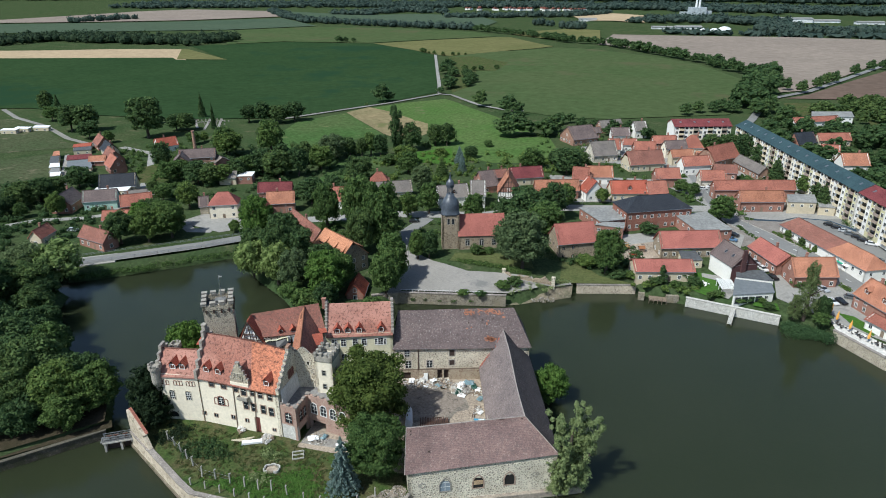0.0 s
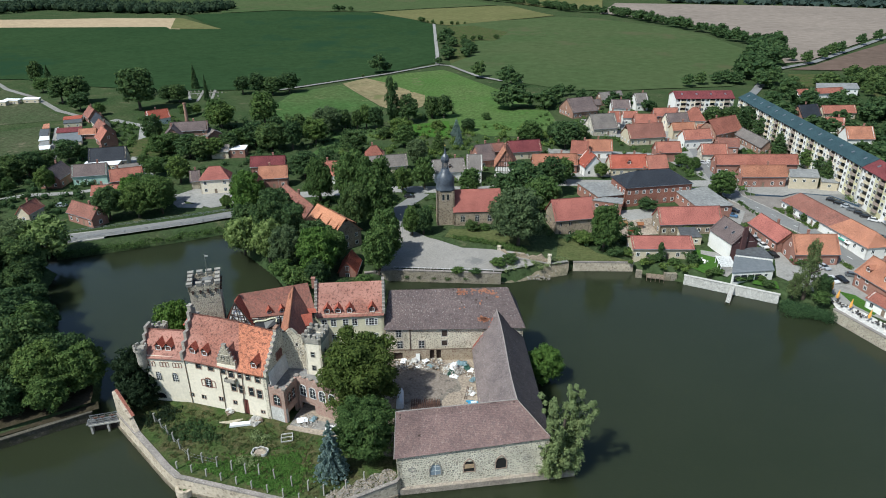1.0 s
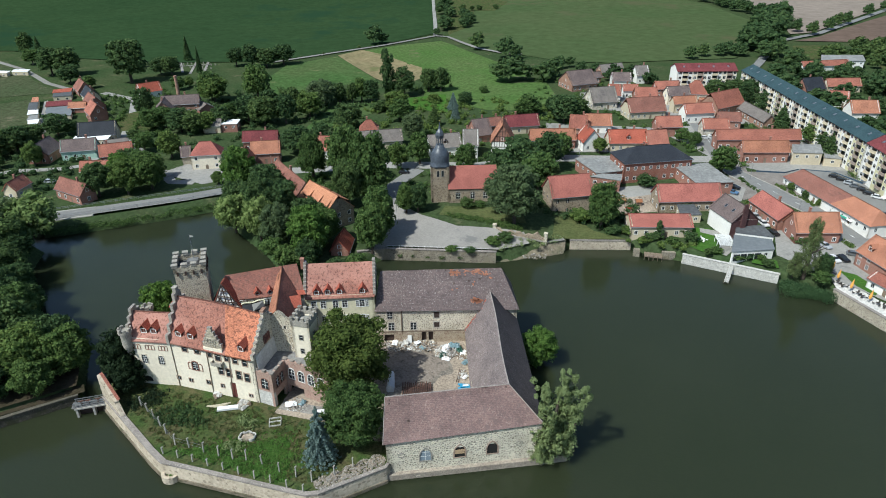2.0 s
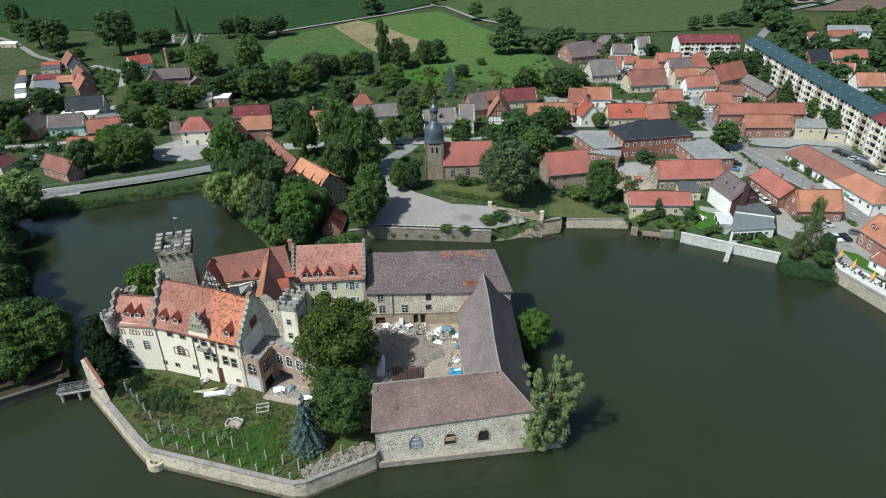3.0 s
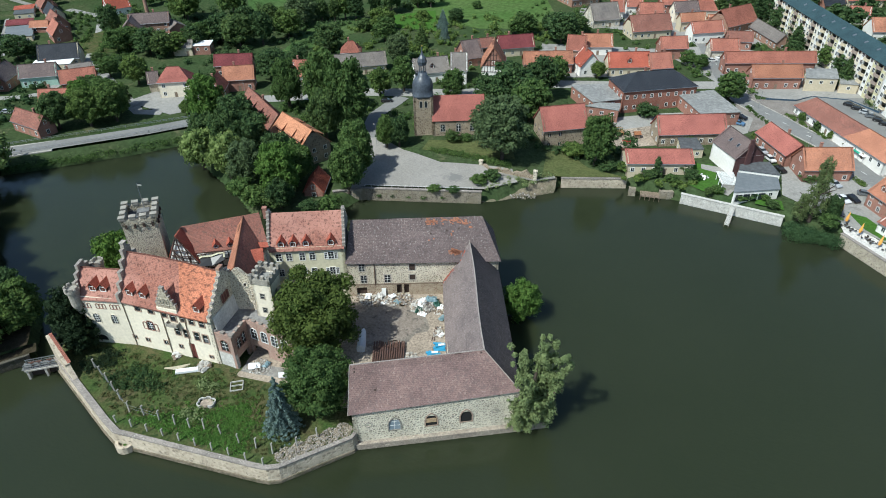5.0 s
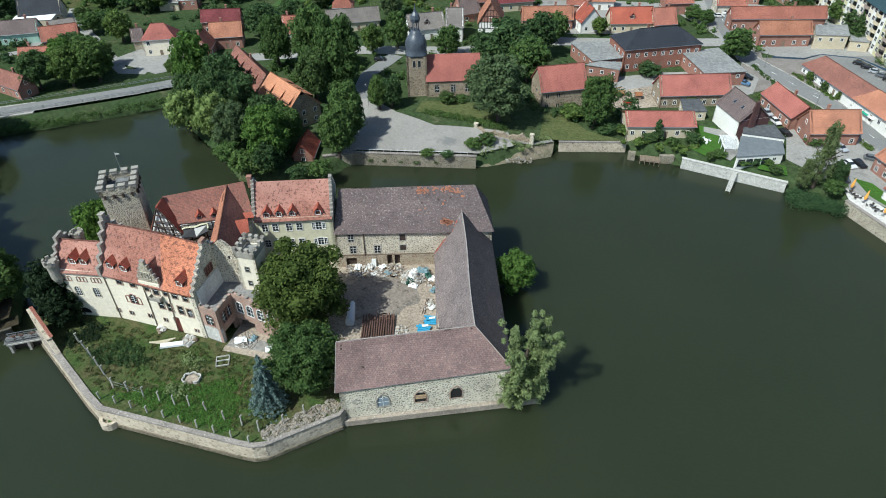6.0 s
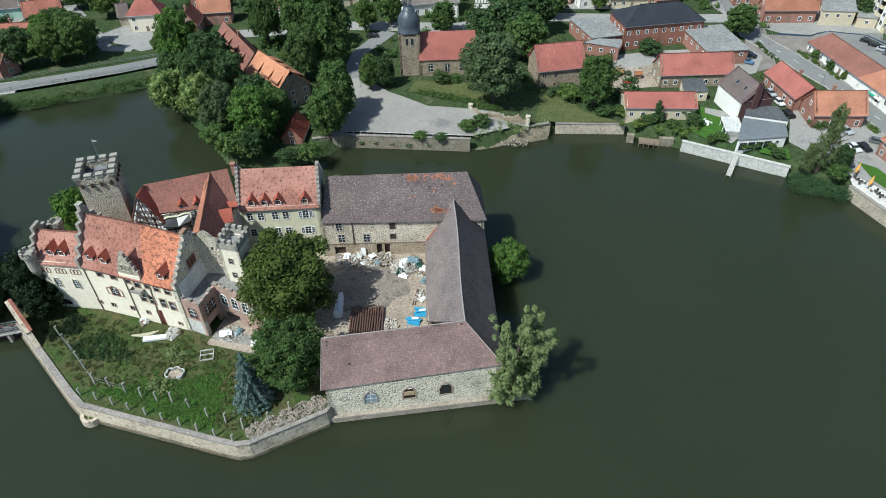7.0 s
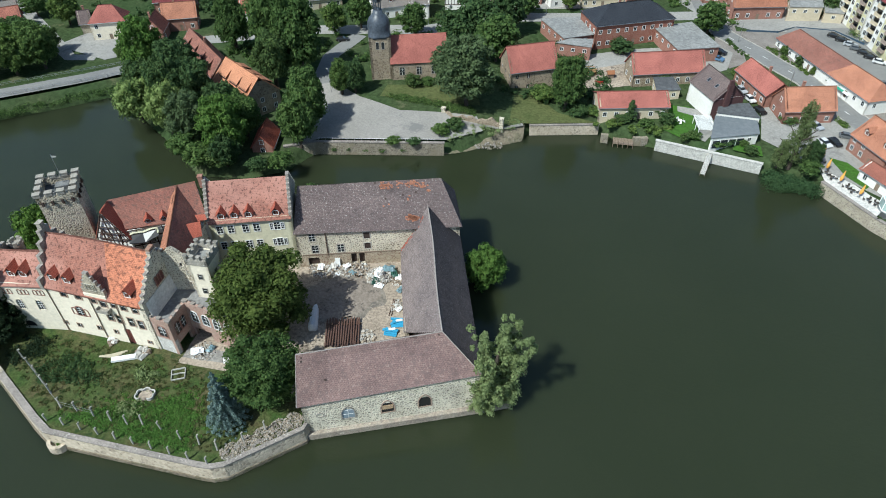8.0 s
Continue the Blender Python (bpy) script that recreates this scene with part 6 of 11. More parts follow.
    for s, kk in ((0.03, 0.9), (0.03, 0.83), (0.955, 0.93), (0.16, 0.42)):
        slab(bm, [roof_point(e0, e1, r0, r1, s + a, kk + b) + up for a, b in ((0, 0), (0.013, 0), (0.013, 0.035), (0, 0.035))], 0.03)
    tagged(part("roof_gap", bm, TIMBER, ob, "dark gaps of missing tiles"), kind="stuff")


barns()

# ---- village houses ----
FOOT = []


def house(label, x, y, yaw, L, W, hw, top, g, roof, wall, hip=0.0, chimney=True, storeys=None, gable=None, trim=WHITE_PAINT, group="village houses", category="house", win=True, dormers=0, name="house", door=True):
    """A pitched-roof house: the ridge runs along its local x; L, W plan, hw eaves, top the roof's rise, g the ground. hip: how far the ridge stops short of each end."""
    if len(label.split()) < 4:
        label += " in the village"
    ob = thing(name, pose(x, y, g, 0, 0, yaw), label, category, group)
    FOOT.append((x, y, L, W, yaw))
    L, W = L - 0.7, W - 0.7
    c = [(-L / 2, -W / 2), (L / 2, -W / 2), (L / 2, W / 2), (-L / 2, W / 2)]
    st = storeys or max(1, int(hw / 2.7))
    rnd = random.Random(int(x * 7 + y * 13))
    bm = bmesh.new()
    put = []
    for i in range(4):
        a, b = c[i], c[(i + 1) % 4]
        ln = L if i % 2 == 0 else W
        holes = []
        if win and i != 2:
            n = max(1, int((ln - 1.0) / 2.9))
            for f in range(st):
                z = 1.0 + f * (hw - 0.3) / st
                for k in range(n):
                    s = ln * (k + 0.5) / n
                    if rnd.random() < 0.12:
                        continue
                    if door and f == 0 and i == 0 and k == n // 2:
                        holes.append((s - 0.55, s + 0.55, 0.05, 2.1))
                        put.append((i, s, 0.05, "door"))
                    else:
                        holes.append((s - 0.5, s + 0.5, z, z + 1.3))
                        put.append((i, s, z, "window"))
        wall_panel(bm, a, b, -1.2, hw, 0.35, holes)
    part("wall", bm, wall, ob)
    if hip < W * 0.3:
        for sx in (-1, 1):
            bm = bmesh.new()
            t = 0.35
            cut = hip / (W / 2) if hip else 0
            zt = top * (1 - cut)
            prof = [(-W / 2, hw), (W / 2, hw), (W / 2 * cut, hw + zt), (-W / 2 * cut, hw + zt)] if cut else [(-W / 2, hw), (W / 2, hw), (0, hw + top)]
            f = [[bm.verts.new((sx * (L / 2 - d), y_, z_)) for y_, z_ in prof] for d in (0, t)]
            k = len(prof)
            bm.faces.new(f[0]), bm.faces.new(f[1][::-1])
            for i in range(k):
                bm.faces.new([f[0][i], f[1][i], f[1][(i + 1) % k], f[0][(i + 1) % k]])
            part("gable", bm, gable or wall, ob)
            if win and top > 3.2 and not cut:
                i = 1 if sx > 0 else 3
                window(ob, on_wall(c[i], c[(i + 1) % 4], W / 2, hw + 0.5), 0.9, 1.2, "flat", trim=trim, bars=(2, 1), depth=0.06)
    o = 0.4
    drop = o * top / (W / 2)
    E = [(-L / 2 - o, -W / 2 - o, hw - drop), (L / 2 + o, -W / 2 - o, hw - drop), (L / 2 + o, W / 2 + o, hw - drop), (-L / 2 - o, W / 2 + o, hw - drop)]
    h = hip if hip >= W * 0.3 else 0
    R = [(-L / 2 - o + (h + o if h else 0), 0, hw + top), (L / 2 + o - (h + o if h else 0), 0, hw + top)]
    bm = bmesh.new()
    slab(bm, [E[0], E[1], R[1], R[0]], 0.2), slab(bm, [E[2], E[3], R[0], R[1]], 0.2)
    if h:
        slab(bm, [E[1], E[2], R[1]], 0.2), slab(bm, [E[3], E[0], R[0]], 0.2)
    part("roof", bm, roof, ob)
    bm = bmesh.new()
    tube(bm, R[0], R[1], 0.14, n=6)
    part("ridge", bm, roof, ob)
    bm = bmesh.new()
    tube(bm, (E[0][0], E[0][1] - 0.05, E[0][2] - 0.1), (E[1][0], E[1][1] - 0.05, E[1][2] - 0.1), 0.09, n=6)
    part("gutter", bm, METAL, ob)
    for i, s, z, kind in put:
        a, b = c[i], c[(i + 1) % 4]
        if kind == "door":
            piece("door", shared(("house_door",), lambda q: block(q, (0, 0.12, 1.02), (1.1, 0.08, 2.05)), [WOOD]), ob, on_wall(a, b, s, z))
        else:
            window(ob, on_wall(a, b, s, z), 1.0, 1.3, "flat", trim=trim, bars=(2, 1), depth=0.05)
    if chimney:
        bm = bmesh.new()
        cx = rnd.uniform(-0.25, 0.25) * L
        block(bm, (cx, 0.5, hw + top + 0.3), (0.7, 0.6, 2.0)), block(bm, (cx, 0.5, hw + top + 1.3), (0.85, 0.75, 0.15))
        part("chimney", bm, BRICK, ob)
    for k in range(dormers):
        f = (k + 0.5) / dormers
        p = Vector(E[0]).lerp(Vector(E[1]), f).lerp(Vector(R[0]).lerp(Vector(R[1]), f), 0.3)
        dormer(ob, pose(*p), 1.6, 1.3, 2.4, roof)
    return ob


def shed(label, pts, h, roof, wall, name="shed", category="shed", group="sheds", slope=0.4):
    """A flat-roofed building over a plan of four corners, given clockwise from its far left."""
    gz = min(ground_z(px, py) for px, py in pts)
    p = [Vector((*q, 0)) for q in pts][::-1]
    if (p[1] - p[0]).cross(p[2] - p[1]).z < 0:
        p.reverse()
    if len(label.split()) < 4:
        label += " beside the houses"
    ob = thing(name, Matrix.Translation((p[0].x, p[0].y, gz)), label, category, group)
    mid = (p[0] + p[2]) / 2
    FOOT.append((mid.x, mid.y, (p[1] - p[0]).length, (p[2] - p[1]).length, math.degrees(math.atan2((p[1] - p[0]).y, (p[1] - p[0]).x))))
    q = [v - p[0] for v in p]
    bm = bmesh.new()
    n = len(q)
    for i in range(n):
        a, b = q[i], q[(i + 1) % n]
        ln = (b - a).length
        holes = [(ln * (k + 0.5) / max(1, int(ln / 3.5)) - 0.5, ln * (k + 0.5) / max(1, int(ln / 3.5)) + 0.5, h - 1.9, h - 0.9) for k in range(int(ln / 3.5))]
        wall_panel(bm, (a.x, a.y), (b.x, b.y), -1, h, 0.3, holes)
        for s0, s1, z0, z1 in holes:
            window(ob, on_wall((a.x, a.y), (b.x, b.y), (s0 + s1) / 2, z0), 1.0, 1.0, "flat", bars=(2, 1), depth=0.05)
    part("wall", bm, wall, ob)
    c = sum(q, Vector()) / n
    bm = bmesh.new()
    slab(bm, [(c.x + (v.x - c.x) * 1.05, c.y + (v.y - c.y) * 1.05, h + 0.25 + (slope if i >= 2 else 0)) for i, v in enumerate(q)], 0.2)
    part("roof", bm, roof, ob)
    return ob


house("red-roofed village house with solar panels", 15.1, 378.4, 21, 13.6, 6.7, 5.5, 3.4, 7.5, ROOF_RED, BRICK)
house("cream gabled village house with brown tiled roof", 20.4, 366.6, 26, 12.8, 7.2, 5.5, 3.6, 7.5, ROOF_BROWN, CREAM)
house("house with red hipped roof beside trees", 30.3, 375.5, 9, 10.7, 11.5, 5.0, 5.7, 7.5, ROOF_RED, STONE_WASHED, hip=3.5)
house("orange-roofed rendered house", 23.5, 351.1, 25, 12.6, 6.0, 5.0, 3.0, 7.5, ROOF_ORANGE, BEIGE)
house("small orange-roofed house", 36.0, 355.7, 3, 10.3, 5.1, 4.0, 2.6, 7.5, ROOF_ORANGE, BEIGE)
house("white house with red tiled roof and skylights", 29.1, 335.5, 27, 15.4, 7.6, 5.0, 3.8, 7.5, ROOF_RED, WHITE)
house("large barn with red tiled roof", 42.5, 358.2, 47, 20.7, 12.4, 4.0, 6.2, 7.5, ROOF_RED, BRICK_OLD, hip=2.0)
house("long low barn with grey sheet roof", 56.6, 340.7, -68, 24.9, 6.3, 4.0, 3.1, 7.5, ROOF_GREY, BRICK_OLD, chimney=False)
house("old barn with dark mottled tiles", 43.0, 328.9, 6, 11.1, 6.5, 4.0, 3.2, 7.5, ROOF_CASTLE_OLD, BRICK, chimney=False)
house("red-roofed house with solar panels", 35.8, 314.4, 15, 12.2, 7.3, 4.0, 3.7, 7.5, ROOF_RED, STONE_WASHED)
house("long red-roofed farm building", 51.7, 299.8, 16, 36.0, 6.5, 5.0, 3.3, 7.5, ROOF_RED, BRICK)
house("brick farmhouse with bright orange roof", 52.6, 284.6, 16, 19.0, 7.2, 5.0, 3.6, 7.1, ROOF_ORANGE, BRICK)
house("two-storey house with red tiled roof", 15.1, 308.5, 20, 11.8, 7.5, 5.0, 3.8, 7.5, ROOF_RED, BRICK)
house("beige house with bright red roof and gable", -1.8, 285.3, 18, 16.6, 9.0, 4.0, 4.5, 7.1, ROOF_NEWRED, BEIGE, dormers=1)
house("red-roofed brick outbuilding", 10.1, 287.2, 25, 9.0, 9.2, 4.0, 4.6, 7.2, ROOF_RED, BRICK)
house("white half-timbered house with orange roof", -15.7, 306.1, 15, 12.5, 8.3, 4.0, 4.2, 7.5, ROOF_ORANGE, WHITE)
house("white gabled house with red tiled roof", -17.3, 281.4, 120, 9.0, 9.2, 4.5, 4.9, 7.0, ROOF_NEWRED, WHITE)
house("old house with brownish red roof", -23.7, 299.9, 3, 8.1, 9.3, 4.0, 4.7, 7.5, ROOF_RED, BRICK_OLD)
house("long brick house with orange tiled roof", -32.8, 279.1, 18, 19.9, 7.6, 4.5, 3.8, 6.9, ROOF_ORANGE, BRICK)
house("house with wine-red metal roof and skylights", -49.6, 296.0, 28, 15.9, 8.2, 4.0, 4.1, 7.4, ROOF_WINE, BEIGE)
house("old house with dull red roof", -62.4, 291.8, 34, 8.7, 5.9, 4.0, 2.9, 7.4, ROOF_CASTLE_OLD, BRICK_OLD)
house("gabled barn with brown tiled roof", -65.7, 280.9, 39, 8.4, 11.2, 4.0, 5.6, 6.9, ROOF_BROWN, BRICK)
house("white house with grey-brown roof", -65.2, 262.4, 16, 6.9, 10.6, 6.0, 5.3, 5.9, ROOF_GREY, WHITE)
house("white house with long grey-brown roof", -76.6, 260.7, 31, 14.2, 9.0, 4.5, 4.5, 5.8, ROOF_GREY, WHITE, dormers=1)
house("brick barn with brown tiled roof", -33.1, 387.1, 37, 17.0, 16.6, 4.0, 6.1, 7.5, ROOF_BROWN, BRICK_OLD, chimney=False)
house("long low barn with brown roof", -28.9, 400.0, 26, 15.8, 5.0, 4.0, 2.5, 7.5, ROOF_BROWN, BRICK_OLD, chimney=False)
house("farm building with grey roof", -17.3, 421.6, 38, 16.5, 7.3, 4.0, 3.6, 7.5, ROOF_GREY, BRICK_OLD, chimney=False)
house("farm building with grey-brown roof", -9.8, 397.8, 15, 11.4, 8.0, 4.0, 4.0, 7.5, ROOF_BROWN, WHITE)
house("white house with grey roof", 0.9, 411.1, 26, 8.2, 9.5, 5.0, 4.8, 7.5, ROOF_GREY, WHITE)
house("large barn with grey sheet roof", -17.4, 349.9, 29, 14.2, 12.5, 4.0, 6.2, 7.5, ROOF_GREY, STONE_WASHED, chimney=False)
house("small half-timbered house with red roof", -11.8, 363.9, 15, 6.6, 9.3, 4.0, 4.7, 7.5, ROOF_RED, WHITE)
house("white house with red tiled roof", -3.6, 372.4, 15, 8.3, 5.5, 4.5, 2.8, 7.5, ROOF_RED, WHITE)
house("large farmhouse with weathered red roof", 4.3, 336.9, 27, 19.5, 11.3, 4.0, 5.6, 7.5, ROOF_CASTLE_OLD, BEIGE, hip=2.5)
house("red-roofed barn", 4.6, 362.2, 15, 11.9, 9.2, 4.0, 4.6, 7.5, ROOF_RED, BRICK, chimney=False)
house("long stone barn with even red roof", 21.5, 233.2, 19, 22.7, 9.3, 4.5, 4.6, 4.3, ROOF_PLAIN_RED, STONE_BROWN, chimney=False, storeys=1)
house("low white building with bright red sheet roof", 12.2, 211.6, 15, 20.4, 10.2, 4.0, 2.4, 3.6, ROOF_PLAIN_RED, BEIGE, chimney=False, storeys=1)
def boarded_house():
    ob = house("white house with grey-brown roof and dark boarded gable end", 35.7, 218.7, 119, 12.9, 10.3, 6.5, 4.4, 3.7, ROOF_BROWN, WHITE, gable=BROWN_BOARD, storeys=2, chimney=False)
    x = -6.1 - 0.06
    for i in range(24):
        w = 9.6 / 24
        piece("board", shared(("gable_board",), lambda q: block(q, (0, 0, 3.2), (0.10, 0.38, 6.5)), [BROWN_BOARD]), ob, pose(x - 0.015 * (i % 2), -4.8 + w * (i + 0.5), 0))
    bm = bmesh.new()
    block(bm, (x - 0.35, 0.9, 5.4), (0.7, 1.7, 10.8)), block(bm, (x - 0.30, 0.9, 11.3), (0.65, 1.1, 1.6))
    part("chimney_breast", bm, BROWN_BOARD, ob, "dark boarded chimney breast on the gable")
    for s in (-2.6, 1.4):
        n = Vector((0, 4.4, 4.8)).normalized()
        for y, z, h, mat, nm in ((2.4, 8.72, 0.10, METAL, "skylight_frame"), (2.4, 8.76, 0.10, GLASS, "skylight")):
            bm = bmesh.new()
            block(bm, (0, 0, 0), (0.9 if mat is METAL else 0.7, 1.2 if mat is METAL else 1.0, h))
            part(nm, bm, mat, ob).matrix_local = Matrix.Translation((s, y, z)) @ Matrix.Rotation(-math.atan2(4.4, 4.8), 4, "X")
    return ob


boarded_house()
house("red-brick house with red half-hipped roof", 50.3, 230.8, -65, 17.5, 9.2, 4.0, 3.2, 4.3, ROOF_PLAIN_RED, BRICK, hip=1.0)
house("brick house with bright orange roof", 59.9, 219.6, 16, 14.7, 9.6, 4.5, 4.8, 3.7, ROOF_ORANGE, BRICK)
house("long low white building with red-brown tiled roof", 69.1, 250.5, -64, 32.7, 10.3, 3.5, 3.6, 5.4, ROOF_CASTLE_OLD, WHITE, hip=3.0, chimney=False, storeys=1)
house("two-storey red-brick building with dark slate hipped roof", 8.5, 259.5, 27, 28.5, 14.1, 8.0, 4.1, 5.7, SLATE, BRICK_RED, hip=7.0, storeys=2)
house("two-storey stone parsonage with red half-hipped roof", -19.3, 222.0, 28, 15.3, 11.4, 7.0, 5.7, 3.8, ROOF_PLAIN_RED, STONE_BROWN, hip=1.6, storeys=2, trim=SILL_STONE, chimney=False)
house("cream manor house with red hipped roof", -169.6, 225.2, 25, 12.6, 9.0, 6.6, 4.2, 3.5, ROOF_PLAIN_RED, CREAM, hip=3.6, storeys=2, chimney=False)
house("small grey gabled outbuilding", -181.1, 226.5, 33, 4.4, 6.7, 4.0, 3.4, 3.5, ROOF_BROWN, STONE)
house("large house with dark red roof", -159.4, 251.0, 21, 15.8, 7.2, 5.0, 3.6, 3.5, ROOF_WINE, BRICK)
house("brick house with orange-red roof", -148.7, 237.1, 25, 12.2, 8.1, 5.0, 4.1, 3.6, ROOF_ORANGE, BRICK)
MILL_RANGE = []
MILL_RANGE.append(house("old mill range with weathered red tiled roof", -119.3, 205.2, -41, 29.4, 8.9, 6.0, 4.5, 3.5, ROOF_CASTLE_OLD, STONE, storeys=2))
mill = house("stone mill building with bright orange roof and shed dormers", -98.6, 190.2, -33, 18.6, 12.6, 6.2, 5.6, 3.5, ROOF_ORANGE_NEW, STONE_BROWN, storeys=2, hip=1.6, chimney=False)
range_ = MILL_RANGE[0]


def shed_dormer(parent, s, side, L, W, hw, top, roof, length=4.6):
    """A long low dormer under a flatter tongue of the roof, with a dark slit in front."""
    k0, k1, x = 0.30, 0.72, s * L
    up = lambda k, d: (side * (W / 2) * (1 - k), hw + top * k + d)
    bm = bmesh.new()
    (y0, z0), (y1, z1) = up(k0, 0.95), up(k1, 0.08)
    slab(bm, [(x - length / 2, y0, z0), (x + length / 2, y0, z0), (x + length * 0.36, y1, z1), (x - length * 0.36, y1, z1)], 0.16)
    part("dormer_roof", bm, roof, parent)
    bm = bmesh.new()
    (ya, za) = up(k0 + 0.04, 0.42)
    block(bm, (x, ya, za), (length * 0.86, 0.25, 0.9))
    part("dormer_front", bm, TIMBER, parent)


for s_ in (-0.27, 0.06, 0.34):
    for side in (-1, 1):
        shed_dormer(mill, s_, side, 18.6, 12.6, 6.2, 5.6, ROOF_ORANGE_NEW)
for s_ in (-0.36, -0.14, 0.08, 0.30):
    shed_dormer(range_, s_, -1, 29.4, 8.9, 6.0, 4.5, ROOF_CASTLE_OLD, 4.0)
house("red-brick factory building with brown roof", -231.0, 279.0, 120, 15.0, 10.5, 6.5, 4.6, 3.5, ROOF_BROWN, BRICK_OLD, storeys=2)
house("rear range of the brick factory with brown roof", -226.0, 285.5, 28, 19.0, 8.5, 8.0, 3.6, 3.5, ROOF_BROWN, BRICK_OLD, storeys=3)
house("white house with bright red roof", -271.2, 316.3, 54, 12.7, 8.4, 4.0, 4.2, 3.5, ROOF_NEWRED, WHITE)
house("mint-green house with grey-brown roof", -230.2, 219.6, 30, 14.7, 7.8, 4.5, 3.9, 3.5, ROOF_BROWN, MINT)
house("low house with dark grey roof", -239.6, 241.4, 30, 16.8, 9.9, 4.0, 5.0, 3.5, SLATE, BEIGE)
house("brick house with red tiled roof", -211.4, 220.1, 38, 13.3, 8.0, 4.0, 4.0, 3.5, ROOF_RED, BRICK)
house("low red-roofed annexe", -204.5, 202.0, 23, 13.6, 6.2, 4.0, 3.1, 3.5, ROOF_RED, BRICK)
house("brick house with dark red roof", -196.7, 181.0, -13, 15.7, 7.1, 4.0, 3.5, 3.5, ROOF_CASTLE_OLD, BRICK)
house("red-roofed cottage among trees", -220.4, 177.5, 102, 9.5, 5.8, 4.0, 2.9, 3.5, ROOF_RED, BEIGE)
house("white house with red tiled roof", -127.2, 249.3, 16, 6.9, 10.0, 4.0, 5.0, 4.0, ROOF_RED, WHITE)
house("long house with grey-brown roof", -107.6, 263.3, 29, 21.0, 7.9, 4.0, 4.0, 5.0, ROOF_GREY, BEIGE)
house("small brick house with hipped red roof", -118.4, 278.5, 21, 9.2, 7.4, 4.0, 3.7, 4.8, ROOF_RED, BRICK_OLD, hip=3.0)
house("brick house with dark roof and skylights", 91.6, 406.1, 32, 13.2, 10.6, 4.0, 5.3, 7.5, SLATE, BRICK)
house("long red-roofed building", 109.9, 417.5, 19, 19.5, 6.9, 4.0, 3.5, 7.5, ROOF_RED, BEIGE, chimney=False)
house("white house with orange-red roof", 100.9, 383.7, 1, 9.3, 5.7, 5.0, 2.9, 7.5, ROOF_RED, WHITE)
house("white gabled house with orange-red roof", 105.4, 358.1, 15, 13.5, 9.6, 5.0, 4.8, 7.5, ROOF_ORANGE, WHITE)
house("low red-roofed hall among trees", 111.6, 472.5, 27, 33.1, 5.2, 4.0, 2.6, 7.5, ROOF_RED, WHITE, chimney=False)
shed("long flat-roofed garage block with green doors", [(64.4, 291.4), (75.1, 294.3), (74.3, 284.3), (63.3, 282.2)], 5, FLAT_GREY, BEIGE)
shed("low flat-roofed garage", [(76.2, 290.3), (80.6, 291.5), (81.5, 283.7), (75.3, 283.5)], 3.5, FLAT_GREY, BEIGE)
def garden_room():
    ob = shed("flat-roofed extension with grey felt roof and glazed garden front", [(35.7, 208.4), (46.3, 208.1), (46.2, 201.3), (33.9, 196.1)], 3.1, FELT_SLATE, WHITE, slope=0.0)
    o = ob.matrix_world.translation if ob.matrix_world.translation.length else ob.location
    a, b = Vector((33.9 - o.x, 196.1 - o.y)), Vector((46.2 - o.x, 201.3 - o.y))
    for k in range(4):
        piece("garden_door", shared(("garden_door",), lambda q: block(q, (0, 0, 1.15), (1.9, 0.12, 2.2)), [GLASS]), ob, on_wall(tuple(a), tuple(b), 1.6 + 2.3 * k, 0.0, 0.06))


garden_room()
shed("workshop with grey sheet roof and brick walls", [(18.2, 257.4), (30.0, 264.6), (38.2, 247.7), (25.4, 242.7)], 5, FLAT_GREY, BRICK)
shed("brick workshop with grey felt roof", [(-20.0, 256.1), (-7.5, 260.7), (-1.8, 248.2), (-10.7, 243.0)], 5, FLAT_GREY, BRICK)
shed("low brick annexe with grey roof", [(-12.8, 239.7), (-8.7, 243.7), (-1.5, 245.9), (-1.7, 239.5)], 4.5, FLAT_GREY, BRICK)
shed("small dark-roofed shed", [(18.5, 226.9), (24.1, 228.4), (26.3, 221.5), (19.6, 219.1)], 3, FLAT_DARK, BEIGE)
shed("low hall with pale flat roof", [(114.5, 495.3), (139.5, 502.0), (136.9, 484.2), (111.0, 477.2)], 5, FLAT_GREY, WHITE)


def timber_house():
    ob = house("white and brown half-timbered gabled house with orange roof", -53.5, 272.7, 101, 13, 9.9, 5, 7.6, 6.4, ROOF_ORANGE, WHITE, storeys=2, gable=BRICK)
    bm = bmesh.new()
    x = -6.5 + 0.3
    for z in (0.4, 2.6, 5.0, 7.2, 9.4):
        w = 4.6 if z <= 5 else 4.6 * (1 - (z - 5) / 7.6)
        tube(bm, (x, -w, z), (x, w, z), 0.12, n=4)
    for i in range(-4, 5):
        y = i * 1.1
        tube(bm, (x, y, 2.6), (x, y, 5 + max(0, 7.4 * (1 - abs(y) / 4.7))), 0.1, n=4)
    part("timber_frame", bm, TIMBER, ob, "dark timber frame")


timber_house()


